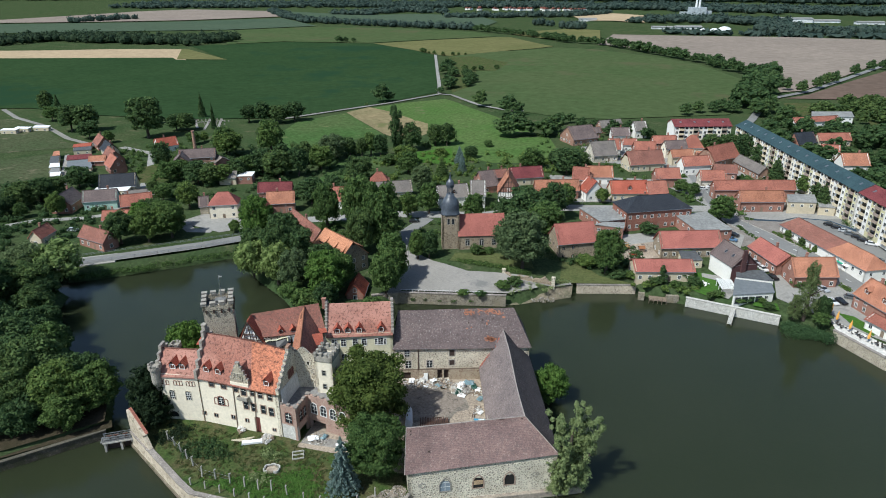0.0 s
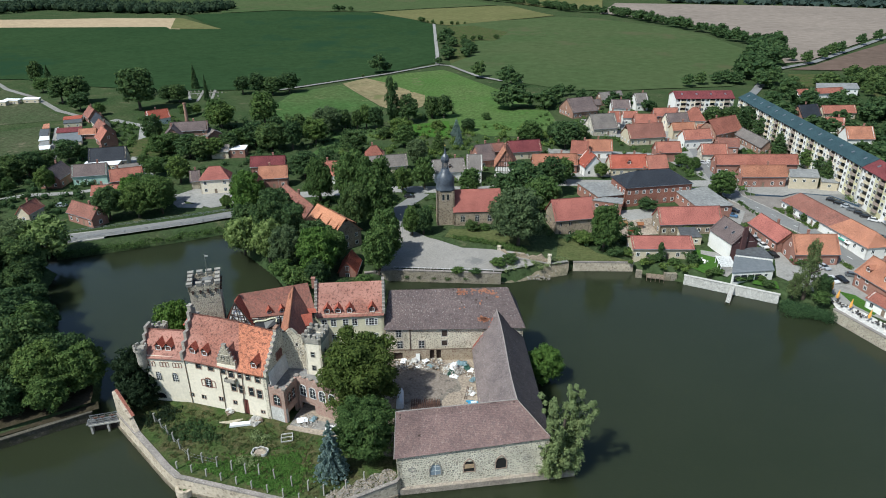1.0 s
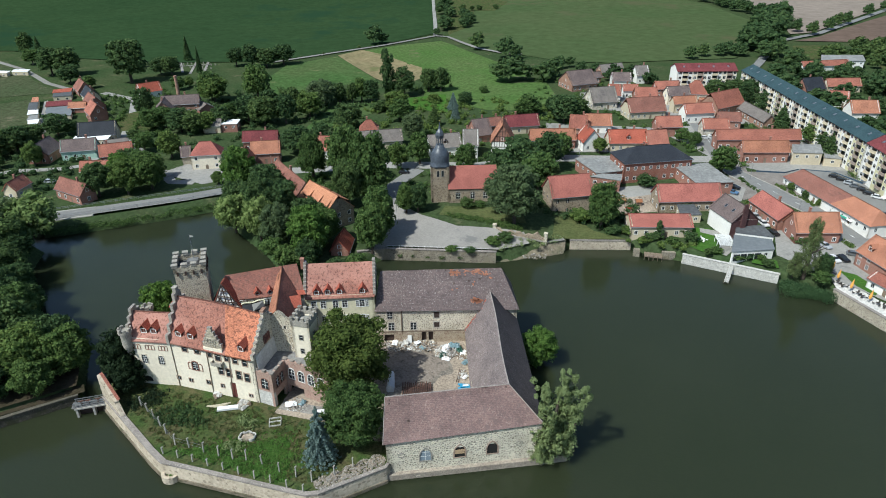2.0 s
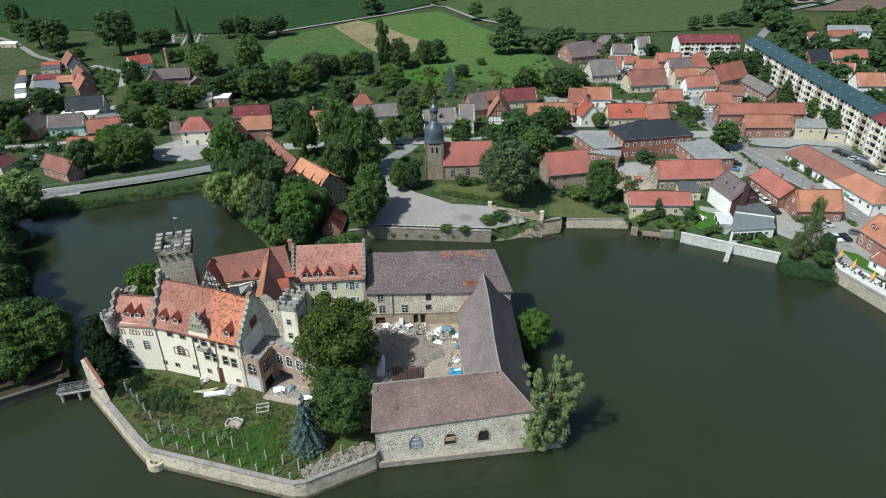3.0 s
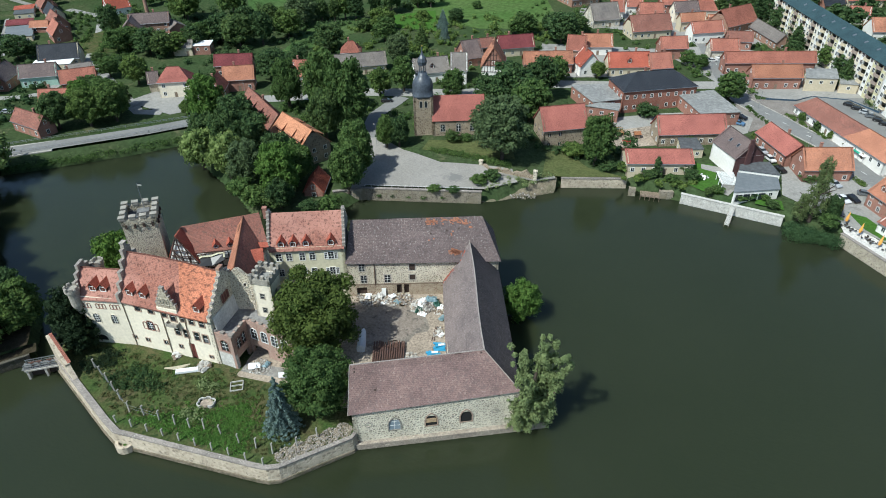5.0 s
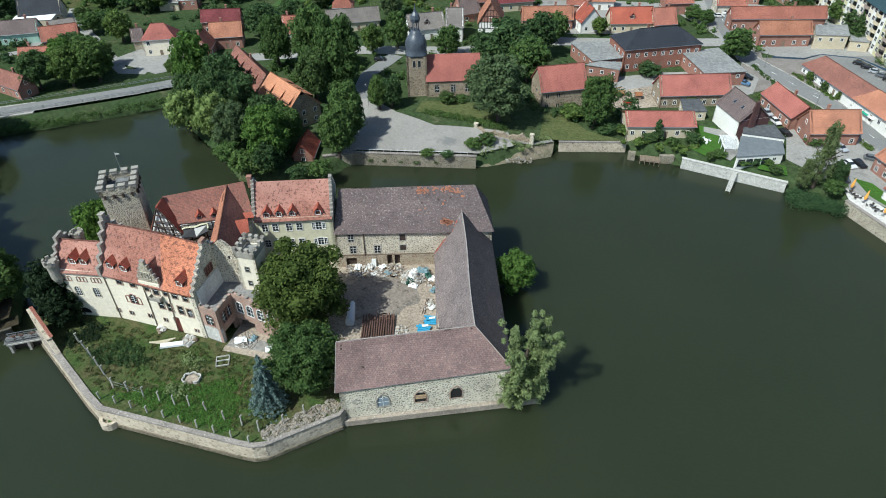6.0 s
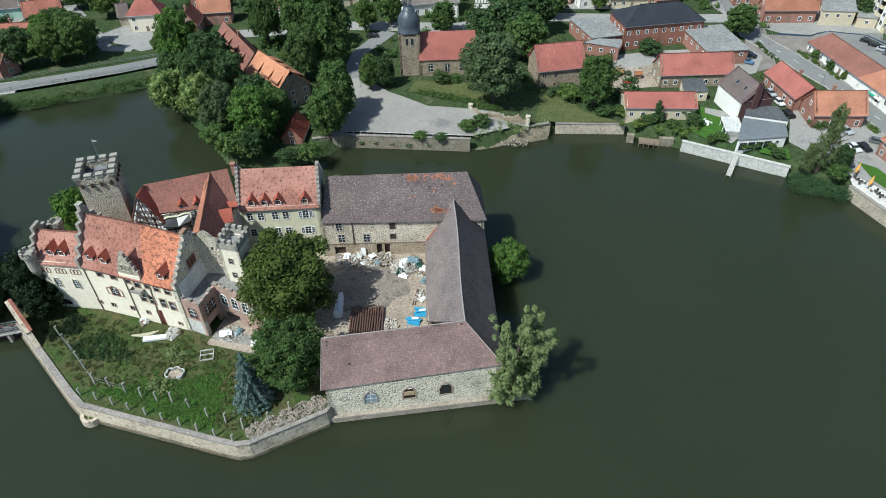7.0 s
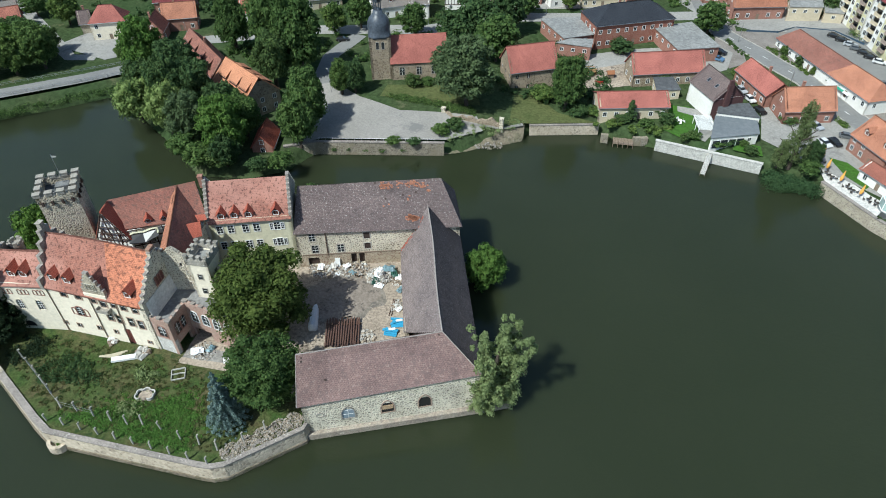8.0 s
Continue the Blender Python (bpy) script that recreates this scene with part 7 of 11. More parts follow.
def long_block(label, x0, y0, x1, y1, depth, g, hw, roof, tints, bays):
    """A slab of flats: bays with windows and recessed balconies, five storeys, a low pitched roof."""
    d = Vector((x1 - x0, y1 - y0, 0))
    L = d.length
    yaw = math.degrees(math.atan2(d.y, d.x))
    ob = thing("apartment_block", pose(x0, y0, g, 0, 0, yaw), label, "apartment block", "apartment blocks")
    per = L / bays
    st = 5
    fh = (hw - 1.0) / st
    for k in range(bays):
        bm = bmesh.new()
        a, b = (k * per, 0), ((k + 1) * per, 0)
        holes = []
        for f in range(st):
            z = 1.3 + f * fh
            holes += [(per * 0.10, per * 0.10 + 1.4, z + 0.5, z + 1.9), (per * 0.78, per * 0.78 + 1.4, z + 0.5, z + 1.9), (per * 0.36, per * 0.70, z, z + 2.2)]
        wall_panel(bm, a, b, -0.5, hw, 0.3, holes)
        part("facade_bay", bm, tints[k % len(tints)], ob)
        for f in range(st):
            z = 1.3 + f * fh
            for s in (0.10, 0.78):
                window(ob, on_wall(a, b, per * s + 0.7, z + 0.5), 1.4, 1.4, "flat", bars=(2, 1), depth=0.05)
            piece("balcony", shared(("balcony", round(per, 1), k % 2), lambda q: [block(q, (0, -0.55, 0.5), (per * 0.34, 0.08, 1.0)), block(q, (0, -0.3, 0), (per * 0.34, 1.2, 0.12)), block(q, (-per * 0.17, -0.3, 0.5), (0.08, 0.6, 1.0)), block(q, (per * 0.17, -0.3, 0.5), (0.08, 0.6, 1.0))],
                  [BALCONY if k % 2 else BEIGE]), ob, on_wall(a, b, per * 0.53, z))
            piece("balcony_door", shared(("balcony_door", round(per, 1)), lambda q: block(q, (0, 0.25, 1.1), (per * 0.34, 0.06, 2.2)), [GLASS]), ob, on_wall(a, b, per * 0.53, z))
    bm = bmesh.new()
    wall_panel(bm, (L, 0), (L, depth), -0.5, hw, 0.3), wall_panel(bm, (L, depth), (0, depth), -0.5, hw, 0.3), wall_panel(bm, (0, depth), (0, 0), -0.5, hw, 0.3)
    for x in (0.0, L):
        bm.faces.new([bm.verts.new(p) for p in ((x, 0, hw), (x, depth, hw), (x, depth / 2, hw + 2.9))])
    part("end_wall", bm, WHITE, ob)
    bm = bmesh.new()
    slab(bm, [(-0.4, -0.6, hw - 0.2), (L + 0.4, -0.6, hw - 0.2), (L + 0.4, depth / 2, hw + 3.0), (-0.4, depth / 2, hw + 3.0)], 0.25)
    slab(bm, [(-0.4, depth / 2, hw + 3.0), (L + 0.4, depth / 2, hw + 3.0), (L + 0.4, depth + 0.6, hw - 0.2), (-0.4, depth + 0.6, hw - 0.2)], 0.25)
    part("roof", bm, roof, ob)
    sky_m = shared(("skylight",), lambda q: block(q, (0, 0, 0.1), (1.0, 1.3, 0.2)), [METAL])
    for k in range(bays):
        piece("skylight", sky_m, ob, pose((k + 0.5) * per, depth * 0.27, hw + 1.55, 27, 0, 0))


long_block("cream five-storey apartment block with wine-red roof", 20.3, 382.5, 51.2, 392.2, 12, 7.0, 14.0, ROOF_WINE, [WHITE, CREAM], 4)
long_block("cream and yellow five-storey apartment block with blue-grey roof", 53.5, 392.0, 85.2, 273.8, 11, 7.2, 14.3, ROOF_BLUE, [WHITE, YELLOW, WHITE, CREAM], 14)
long_block("white five-storey apartment block with wine-red roof", 85.4, 273.2, 101, 214, 11, 7.0, 14.3, ROOF_WINE, [WHITE, YELLOW], 7)


def church():
    ob = thing("church_nave", pose(-53.2, 217.0, 5.6, 0, 0, 20), "stone church nave with red tiled roof", "church", "church")
    L, W, hw, top = 17.0, 10.4, 6.4, 6.4
    c = [(-L / 2, -W / 2), (L / 2, -W / 2), (L / 2, W / 2), (-L / 2, W / 2)]
    bm = bmesh.new()
    for i in range(4):
        holes = [(s - 0.7, s + 0.7, 2.2, 4.6) for s in (3.2, 8.4, 13.0)] if i == 0 else []
        wall_panel(bm, c[i], c[(i + 1) % 4], -2.0, hw, 0.7, holes)
    for x in (-L / 2, L / 2):
        bm.faces.new([bm.verts.new(p) for p in ((x, -W / 2, hw), (x, W / 2, hw), (x, 0, hw + top))])
    part("wall", bm, STONE_BROWN, ob)
    for s in (3.2, 8.4, 13.0):
        window(ob, on_wall(c[0], c[1], s, 2.2), 1.4, 2.8, "round", trim=GREYSTONE, surround=0.2)
    piece("door", shared(("church_door",), lambda q: block(q, (0, -0.02, 1.1), (1.2, 0.1, 2.2)), [TIMBER]), ob, on_wall(c[0], c[1], 6.0, 0))
    bm = bmesh.new()
    slab(bm, [(-L / 2 - 0.3, -W / 2 - 0.4, hw - 0.4), (L / 2 + 0.3, -W / 2 - 0.4, hw - 0.4), (L / 2 + 0.3, 0, hw + top), (-L / 2 - 0.3, 0, hw + top)], 0.25)
    slab(bm, [(-L / 2 - 0.3, 0, hw + top), (L / 2 + 0.3, 0, hw + top), (L / 2 + 0.3, W / 2 + 0.4, hw - 0.4), (-L / 2 - 0.3, W / 2 + 0.4, hw - 0.4)], 0.25)
    part("roof", bm, ROOF_PLAIN_RED, ob)

    ob = thing("church_tower", pose(-63.6, 212.0, 5.6, 0, 0, 20), "stone church tower with a dark bulbous lead spire", "church tower", "church")
    h = 3.2
    z1 = 13.8
    bm = bmesh.new()
    cs = [(-h, -h), (h, -h), (h, h), (-h, h)]
    for a, b in zip(cs, cs[1:] + cs[:1]):
        wall_panel(bm, a, b, -2, z1, 0.7, [(2.0, 2.8, z1 - 3.4, z1 - 1.2), (3.6, 4.4, z1 - 3.4, z1 - 1.2)])
    part("shaft", bm, STONE_BROWN, ob)
    for a, b in zip(cs, cs[1:] + cs[:1]):
        for s in (2.4, 4.0):
            window(ob, on_wall(a, b, s, z1 - 3.4), 0.8, 2.2, "round", trim=GREYSTONE, bars=(1, 1), surround=0.15)
    bm = bmesh.new()
    prof = [(3.5, -0.2), (3.4, 0.4), (3.25, 0.9), (3.35, 2.0), (3.38, 3.0), (3.2, 4.1), (2.75, 5.1), (2.1, 5.9), (1.6, 6.4), (1.35, 7.4)]
    rings = []
    for r, z in prof:
        k = min(1.0, max(0.0, (z - 0.3) / 1.8))
        sq = [r * (1.17 - 0.17 * k) * (1.0 if i % 4 == 2 else 0.924 if i % 2 else 0.80 + 0.2 * k) for i in range(16)]
        rings.append([bm.verts.new((sq[i] * math.cos(math.tau * i / 16), sq[i] * math.sin(math.tau * i / 16), z1 + z)) for i in range(16)])
    for a, b in zip(rings, rings[1:]):
        for i in range(16):
            bm.faces.new([a[i], a[(i + 1) % 16], b[(i + 1) % 16], b[i]])
    bm.faces.new(rings[-1]), bm.faces.new(rings[0][::-1])
    part("dome", bm, LEAD, ob, "dark lead-covered bell-shaped dome", True)
    bm = bmesh.new()
    for i in range(8):
        x, y = 1.0 * math.cos(math.tau * (i + 0.5) / 8), 1.0 * math.sin(math.tau * (i + 0.5) / 8)
        tube(bm, (x, y, z1 + 7.3), (x, y, z1 + 9.9), 0.16, n=5)
    part("lantern", bm, LEAD, ob, "open lantern with slender posts")
    bm = bmesh.new()
    prof = [(1.35, 9.8), (1.4, 10.1), (1.55, 10.9), (1.2, 12.0), (0.5, 12.9), (0.2, 14.1), (0.08, 15.6)]
    rings = [[bm.verts.new((r * math.cos(math.tau * i / 8), r * math.sin(math.tau * i / 8), z1 + z)) for i in range(8)] for r, z in prof]
    for a, b in zip(rings, rings[1:]):
        for i in range(8):
            bm.faces.new([a[i], a[(i + 1) % 8], b[(i + 1) % 8], b[i]])
    bm.faces.new(rings[-1]), bm.faces.new(rings[0][::-1])
    part("cupola", bm, LEAD, ob, "small onion cupola")
    bm = bmesh.new()
    bmesh.ops.create_icosphere(bm, subdivisions=2, radius=0.3, matrix=Matrix.Translation((0, 0, z1 + 15.8)))
    part("ball", bm, plain("gilded_metal", (0.6, 0.42, 0.12), 0.3, 1.0), ob)


church()

# ---- shore works ----
def shore_wall(name, pts, z0, z1, mat, label, cap=None):
    ob = thing(name, Matrix(), label, "wall", kind="structure")
    bm = bmesh.new()
    for a, b in zip(pts, pts[1:]):
        wall_panel(bm, a, b, z0, z1, 0.7)
    part("masonry", bm, mat, ob)
    bm = bmesh.new()
    for a, b in zip(pts, pts[1:]):
        m = on_wall(a, b, 0, 0).translation
        d = Vector((*b, 0)) - Vector((*a, 0))
        c = (Vector((*a, 0)) + Vector((*b, 0))) / 2 + Vector((-d.y, d.x, 0)).normalized() * 0.35
        block(bm, (c.x, c.y, z1 + 0.12), (d.length + 0.3, 0.95, 0.24), math.degrees(math.atan2(d.y, d.x)))
    part("coping", bm, cap or CAP, ob)
    return ob


shore_wall("quay_wall", [(-78, 169.5), (-70.4, 173.8), (-36, 181.2)], -1.5, 3.9, QUAY, "old stone quay wall below the gravel square")
shore_wall("quay_wall", [(-14.7, 197.2), (4.4, 202.2)], -1.5, 3.2, WALL_PALE, "pale stone retaining wall at the water")
shore_wall("quay_wall", [(20.2, 197.4), (47.2, 191.9)], -1.5, 3.1, WHITE_WALL, "whitewashed garden quay wall", WHITE_WALL)
shore_wall("quay_wall", [(60.5, 186.6), (70.2, 173.4), (95, 149)], -1.5, 3.4, STONE, "rough stone terrace wall of the restaurant")
def ruined_wall():
    """The old churchyard wall: stretches of differing height with a ragged top, and two gate piers."""
    ob = thing("churchyard_wall", Matrix(), "ruined brown field-stone churchyard wall with a ragged top", "wall", kind="structure")
    pts = [(-41.1, 194.1), (-39.6, 195.1), (-36.7, 193.1), (-32.1, 192.8), (-28.0, 192.8), (-22.3, 192.9)]
    rnd = random.Random(31)
    for a, b in zip(pts, pts[1:]):
        a, b = Vector(a), Vector(b)
        n = max(1, int((b - a).length / 1.3))
        bm = bmesh.new()
        z0 = rnd.uniform(5.4, 6.4)
        for k in range(n):
            p, q = a.lerp(b, k / n), a.lerp(b, (k + 1) / n)
            z1 = rnd.uniform(5.0, 6.8)
            wall_panel(bm, tuple(p), tuple(q), 2.0, z0, 0.8, (), z1)
            z0 = z1
        part("masonry", bm, STONE_BROWN, ob)
    pier = shared(("gate_pier",), lambda q: [block(q, (0, 0, 2.0), (1.1, 1.1, 4.0)), block(q, (0, 0, 4.1), (1.3, 1.3, 0.25))], [STONE_TAN])
    for x, y in (pts[1], pts[-1]):
        piece("gate_pier", pier, ob, Matrix.Translation((x, y, 2.8)))


ruined_wall()
shore_wall("dam_wall", [(-165, 46), (-127.5, 74.4), (-112.8, 90.6)], -1.5, 2.2, rubble("dark_dam_stone", [(0.085, 0.075, 0.058), (0.125, 0.108, 0.085), (0.065, 0.06, 0.045)], (0.07, 0.064, 0.05), 0.5, 0.5, (0.055, 0.055, 0.032), 0.5), "long mossy stone dam wall leading to the weir", surface("dark_dam_coping", (0.115, 0.104, 0.084), (0.08, 0.075, 0.055), 0.5, 3, 0.95, 0.3, (0.15, 0.135, 0.11), 1.0, 0.6))

# ---- trees ----
def crown_mesh(name, lobes, leaf, per, mat, seed, core=0.6, droop=0.0):
    """A crown of leaf clumps: lobes are (centre, radii); each is dressed with small folded leaf sprays; a dark inner mass keeps it from being glassy."""
    rnd = np.random.RandomState(seed)
    V, F = [], []
    for c, r in lobes:
        c, r = np.array(c), np.array(r)
        n = rnd.normal(size=(per, 3))
        n /= np.linalg.norm(n, axis=1)[:, None]
        n[:, 2] = np.where(n[:, 2] < -0.55, -n[:, 2], n[:, 2])
        p = c + n * r * rnd.uniform(0.72, 1.22, (per, 1))
        p[:, 2] -= droop * rnd.uniform(0, 1, per) * r[2]
        n = n + rnd.normal(size=(per, 3)) * 0.42
        n /= np.linalg.norm(n, axis=1)[:, None]
        t = rnd.normal(size=(per, 3))
        t -= n * (t * n).sum(1)[:, None] * 0.8
        t /= np.linalg.norm(t, axis=1)[:, None]
        b = np.cross(n, t)
        s = leaf * rnd.uniform(0.6, 1.35, (per, 1))
        base = len(V)
        tilt = n * s * rnd.uniform(-0.2, 0.5, (per, 1))
        quad = np.stack([p - t * s, p - b * s * 0.6 + tilt * 0.4, p + t * s + tilt, p + b * s * 0.6 + tilt * 0.4], 1).reshape(-1, 3)
        V.extend(quad.tolist())
        F.extend([[base + 4 * i, base + 4 * i + 1, base + 4 * i + 2, base + 4 * i + 3] for i in range(per)])
        if core:
            bm = bmesh.new()
            bmesh.ops.create_icosphere(bm, subdivisions=1, radius=1.0)
            base = len(V)
            for v in bm.verts:
                k = core * (0.9 + 0.2 * rnd.rand())
                V.append([c[0] + v.co.x * r[0] * k, c[1] + v.co.y * r[1] * k, c[2] + v.co.z * r[2] * k])
            F.extend([[base + v.index for v in f.verts] for f in bm.faces])
            bm.free()
    me = bpy.data.meshes.new(name)
    me.from_pydata(V, [], F)
    me.materials.append(mat)
    return me


def round_lobes(rnd, n, rx, rz, zc, size):
    out = []
    for i in range(n):
        a, u = i * 2.39996, 1 - 2 * (i + 0.5) / n
        u = max(u, -0.65)
        k = math.sqrt(max(0, 1 - u * u))
        w = 0.78 * rnd.uniform(0.72, 1.2)
        s = size * rnd.uniform(0.6, 1.3)
        out.append(((rx * w * k * math.cos(a), rx * w * k * math.sin(a), zc + rz * w * u), (s, s, s * 0.8)))
    out.append(((0, 0, zc), (rx * 0.62, rx * 0.62, rz * 0.62)))
    return out


def trunk_mesh(h, r, limbs, seed):
    rnd = random.Random(seed)
    bm = bmesh.new()
    p, q = Vector((0, 0, -0.5)), Vector((rnd.uniform(-0.2, 0.2), rnd.uniform(-0.2, 0.2), h * 0.45))
    tube(bm, p, q, r, r * 0.72, 8)
    tube(bm, q, q + Vector((rnd.uniform(-0.3, 0.3), rnd.uniform(-0.3, 0.3), h * 0.35)), r * 0.72, r * 0.3, 7)
    for i in range(limbs):
        a = i * 2.4 + rnd.random()
        z = h * rnd.uniform(0.25, 0.55)
        e = Vector((math.cos(a), math.sin(a), 0)) * h * 0.28 + Vector((0, 0, z + h * rnd.uniform(0.12, 0.25)))
        tube(bm, (0, 0, z), e, r * 0.42, r * 0.12, 6)
    me = bpy.data.meshes.new("trunk")
    bm.to_mesh(me)
    bm.free()
    me.materials.append(BARK)
    return me


def branch_lobes(rnd, h, r, tiers):
    """A spruce of drooping branches: small clumps strung along each, larger towards the tip."""
    out = []
    for i in range(tiers):
        f = i / (tiers - 1)
        z = h * (0.10 + 0.88 * f)
        rr = r * (1 - f) ** 0.85 * rnd.uniform(0.88, 1.08) + 0.12
        m = max(3, int(10 * (1 - f) + 2))
        for k in range(m):
            a = k * math.tau / m + i * 0.9 + rnd.uniform(-0.15, 0.15)
            for q, w in ((0.25, 0.55), (0.5, 0.50), (0.75, 0.42), (0.98, 0.30)):
                b = 0.10 + 0.20 * rr * w
                out.append(((rr * q * math.cos(a), rr * q * math.sin(a), z - rr * q * q * 0.28), (b, b, b * 0.55)))
    return out


def spruce_lobes(rnd, h, r, tiers):
    out = []
    for i in range(tiers):
        f = i / (tiers - 1)
        z = h * (0.12 + 0.86 * f)
        rr = r * (1 - f) ** 0.75 + 0.16
        m = max(1, int(2 + 7 * (1 - f)))
        for k in range(m):
            a = k * math.tau / m + i * 0.7
            q = rnd.uniform(0.45, 0.75)
            out.append(((rr * q * math.cos(a), rr * q * math.sin(a), z - rr * 0.12), (rr * 0.42 + 0.1, rr * 0.42 + 0.1, h / tiers * 0.6)))
    return out


# one unit tree is 10 m high with a crown radius of 4 m
R0 = random.Random(11)
CROWNS = {}
for kind, mat, n, seeds, leaf, per in (("round", LEAF, 30, 3, 0.34, 130), ("dark", LEAF_DARK, 28, 3, 0.34, 125), ("bright", LEAF_BRIGHT, 26, 1, 0.30, 130), ("silver", LEAF_SILVER, 26, 1, 0.28, 140)):
    for s in range(seeds):
        rr = random.Random(s * 17 + n)
        CROWNS[kind, s] = crown_mesh("crown", round_lobes(rr, n + 52, 4.0, 4.6, 5.2, 0.92), leaf * 0.72, per, mat, s + 5)
for kind, mat in (("round", LEAF), ("dark", LEAF_DARK)):
    for s in range(3):
        CROWNS[kind + "_mid", s] = crown_mesh("crown", round_lobes(random.Random(s * 13 + 5), 54, 4.0, 4.6, 5.2, 1.0), 0.34, 54, mat, s + 60)
CROWNS["big", 0] = crown_mesh("crown", round_lobes(random.Random(3), 74, 4.1, 4.7, 5.2, 0.95), 0.155, 290, LEAF, 40)
CROWNS["big", 1] = crown_mesh("crown", round_lobes(random.Random(8), 70, 4.0, 4.8, 5.1, 1.0), 0.155, 290, LEAF_LIME, 41)
AIRY = []
for bx, by, tx, ty, n in ((0, 0, -1.6, 0.8, 15), (0.3, -0.3, 2.0, 1.4, 16), (0.4, 0.2, 2.6, -1.6, 13), (-0.2, -0.6, -2.2, -1.8, 12), (0.6, 0, 0.4, 0, 14)):
    top = R0.uniform(7.4, 9.4)
    for i in range(n):
        f = i / (n - 1)
        w = 1.15 - 0.5 * f
        for k in range(3):
            q = R0.uniform(0.32, 0.56) * w
            AIRY.append(((bx + (tx - bx) * f + R0.gauss(0, 0.62 * w), by + (ty - by) * f + R0.gauss(0, 0.62 * w), 1.2 + (top - 1.2) * f + R0.gauss(0, 0.3)), (q, q, q)))
CROWNS["airy", 0] = crown_mesh("crown", AIRY, 0.125, 85, LEAF_GREY, 44, 0.35, 0.5)
BIRCH = []
for i in range(50):
    f = i / 49
    w = 1.0 - 0.72 * f if f > 0.12 else 0.75
    a = i * 2.4
    BIRCH.append(((R0.gauss(0, 0.25) + 2.9 * w * math.sin(a) * R0.uniform(0.45, 1.0), R0.gauss(0, 0.25) + 2.9 * w * math.cos(a) * R0.uniform(0.45, 1.0), 1.3 + 8.1 * f), (0.42 + 0.42 * w, 0.42 + 0.42 * w, 0.62)))
CROWNS["birch", 0] = crown_mesh("crown", BIRCH, 0.15, 125, LEAF_BIRCH, 45, 0.4, 1.0)
CROWNS["willow", 0] = crown_mesh("crown", round_lobes(random.Random(4), 30, 4.0, 4.0, 5.4, 1.3), 0.32, 150, LEAF_LIGHT, 21, 0.7, 1.6)
CROWNS["poplar", 0] = crown_mesh("crown", [((R0.gauss(0, 1.0), R0.gauss(0, 1.0), 1.4 + 8.2 * i / 26), (1.1, 1.1, 1.0)) for i in range(26)], 0.3, 120, LEAF_DARK, 22)
CROWNS["spruce", 0] = crown_mesh("crown", spruce_lobes(R0, 10, 3.8, 9), 0.34, 70, LEAF_DARK, 23, 0.6)
CROWNS["blue", 0] = crown_mesh("crown", branch_lobes(random.Random(2), 10, 3.9, 19), 0.15, 34, LEAF_BLUE, 24, 0.55, 0.3)
CROWNS["far", 0] = crown_mesh("crown", round_lobes(random.Random(6), 11, 4.0, 4.0, 5.6, 1.7), 0.75, 34, LEAF_DARK, 25, 0.85)
CROWNS["far", 1] = crown_mesh("crown", round_lobes(random.Random(7), 10, 4.0, 4.0, 5.4, 1.8), 0.75, 34, LEAF_DARK, 26, 0.85)
CROWNS["yew", 0] = crown_mesh("crown", round_lobes(random.Random(14), 44, 4.0, 4.6, 5.0, 1.1), 0.26, 150, LEAF_YEW, 29)
CROWNS["bush", 0] = crown_mesh("crown", round_lobes(random.Random(9), 14, 4.0, 4.2, 4.6, 1.8), 0.5, 90, LEAF, 27)
CROWNS["bush", 1] = crown_mesh("crown", round_lobes(random.Random(10), 14, 4.0, 4.2, 4.6, 1.8), 0.5, 90, LEAF_DARK, 28)
TRUNKS = [trunk_mesh(8.5, 0.34, 5, s) for s in range(3)]
POLE = trunk_mesh(9, 0.25, 0, 9)
WORDS = {"round": ("leafy green broadleaf tree", "tree"), "dark": ("dense dark green broadleaf tree", "tree"), "bright": ("bright green young tree", "tree"), "silver": ("silvery green willow tree", "tree"),
         "big": ("large dense lime tree in the castle court", "tree"), "airy": ("loose pale grey-green poplar leaning over the water", "tree"), "birch": ("tall birch with loose hanging twigs at the water", "tree"), "willow": ("pale green willow at the water", "tree"), "poplar": ("tall slender dark tree", "tree"),
         "spruce": ("dark green spruce standing alone", "tree"), "yew": ("very dark green yew beside the castle", "tree"), "blue": ("blue-grey spruce with dense needles", "tree"), "far": ("distant dark green tree", "tree"), "bush": ("rounded dense green garden shrub", "shrub")}
COUNT = [0]


def plant(kind, x, y, h, r, z=None, group="", variant=None):
    COUNT[0] += 1
    k = COUNT[0]
    vs = [q for q in CROWNS if q[0] == (kind + "_mid" if kind in ("round", "dark") and y > 228 else kind)]
    word, cat = WORDS[kind]
    z = ground_z(x, y) if z is None else z
    m = Matrix.Translation((x, y, z)) @ Matrix.Rotation(k * 1.7, 4, "Z")
    ob = thing("shrub" if cat == "shrub" else "tree", m, word, cat, group or ("shrubs" if cat == "shrub" else "village trees"))
    piece("crown", CROWNS[vs[k % len(vs)]], ob, Matrix.Diagonal((r / 4.2, r / 4.2, h / 10, 1)))
    if cat == "tree" and kind != "far":
        piece("trunk", POLE if kind in ("spruce", "blue", "poplar") else TRUNKS[k % 3], ob, Matrix.Diagonal((h / 10, h / 10, h / 10, 1)))
    return ob


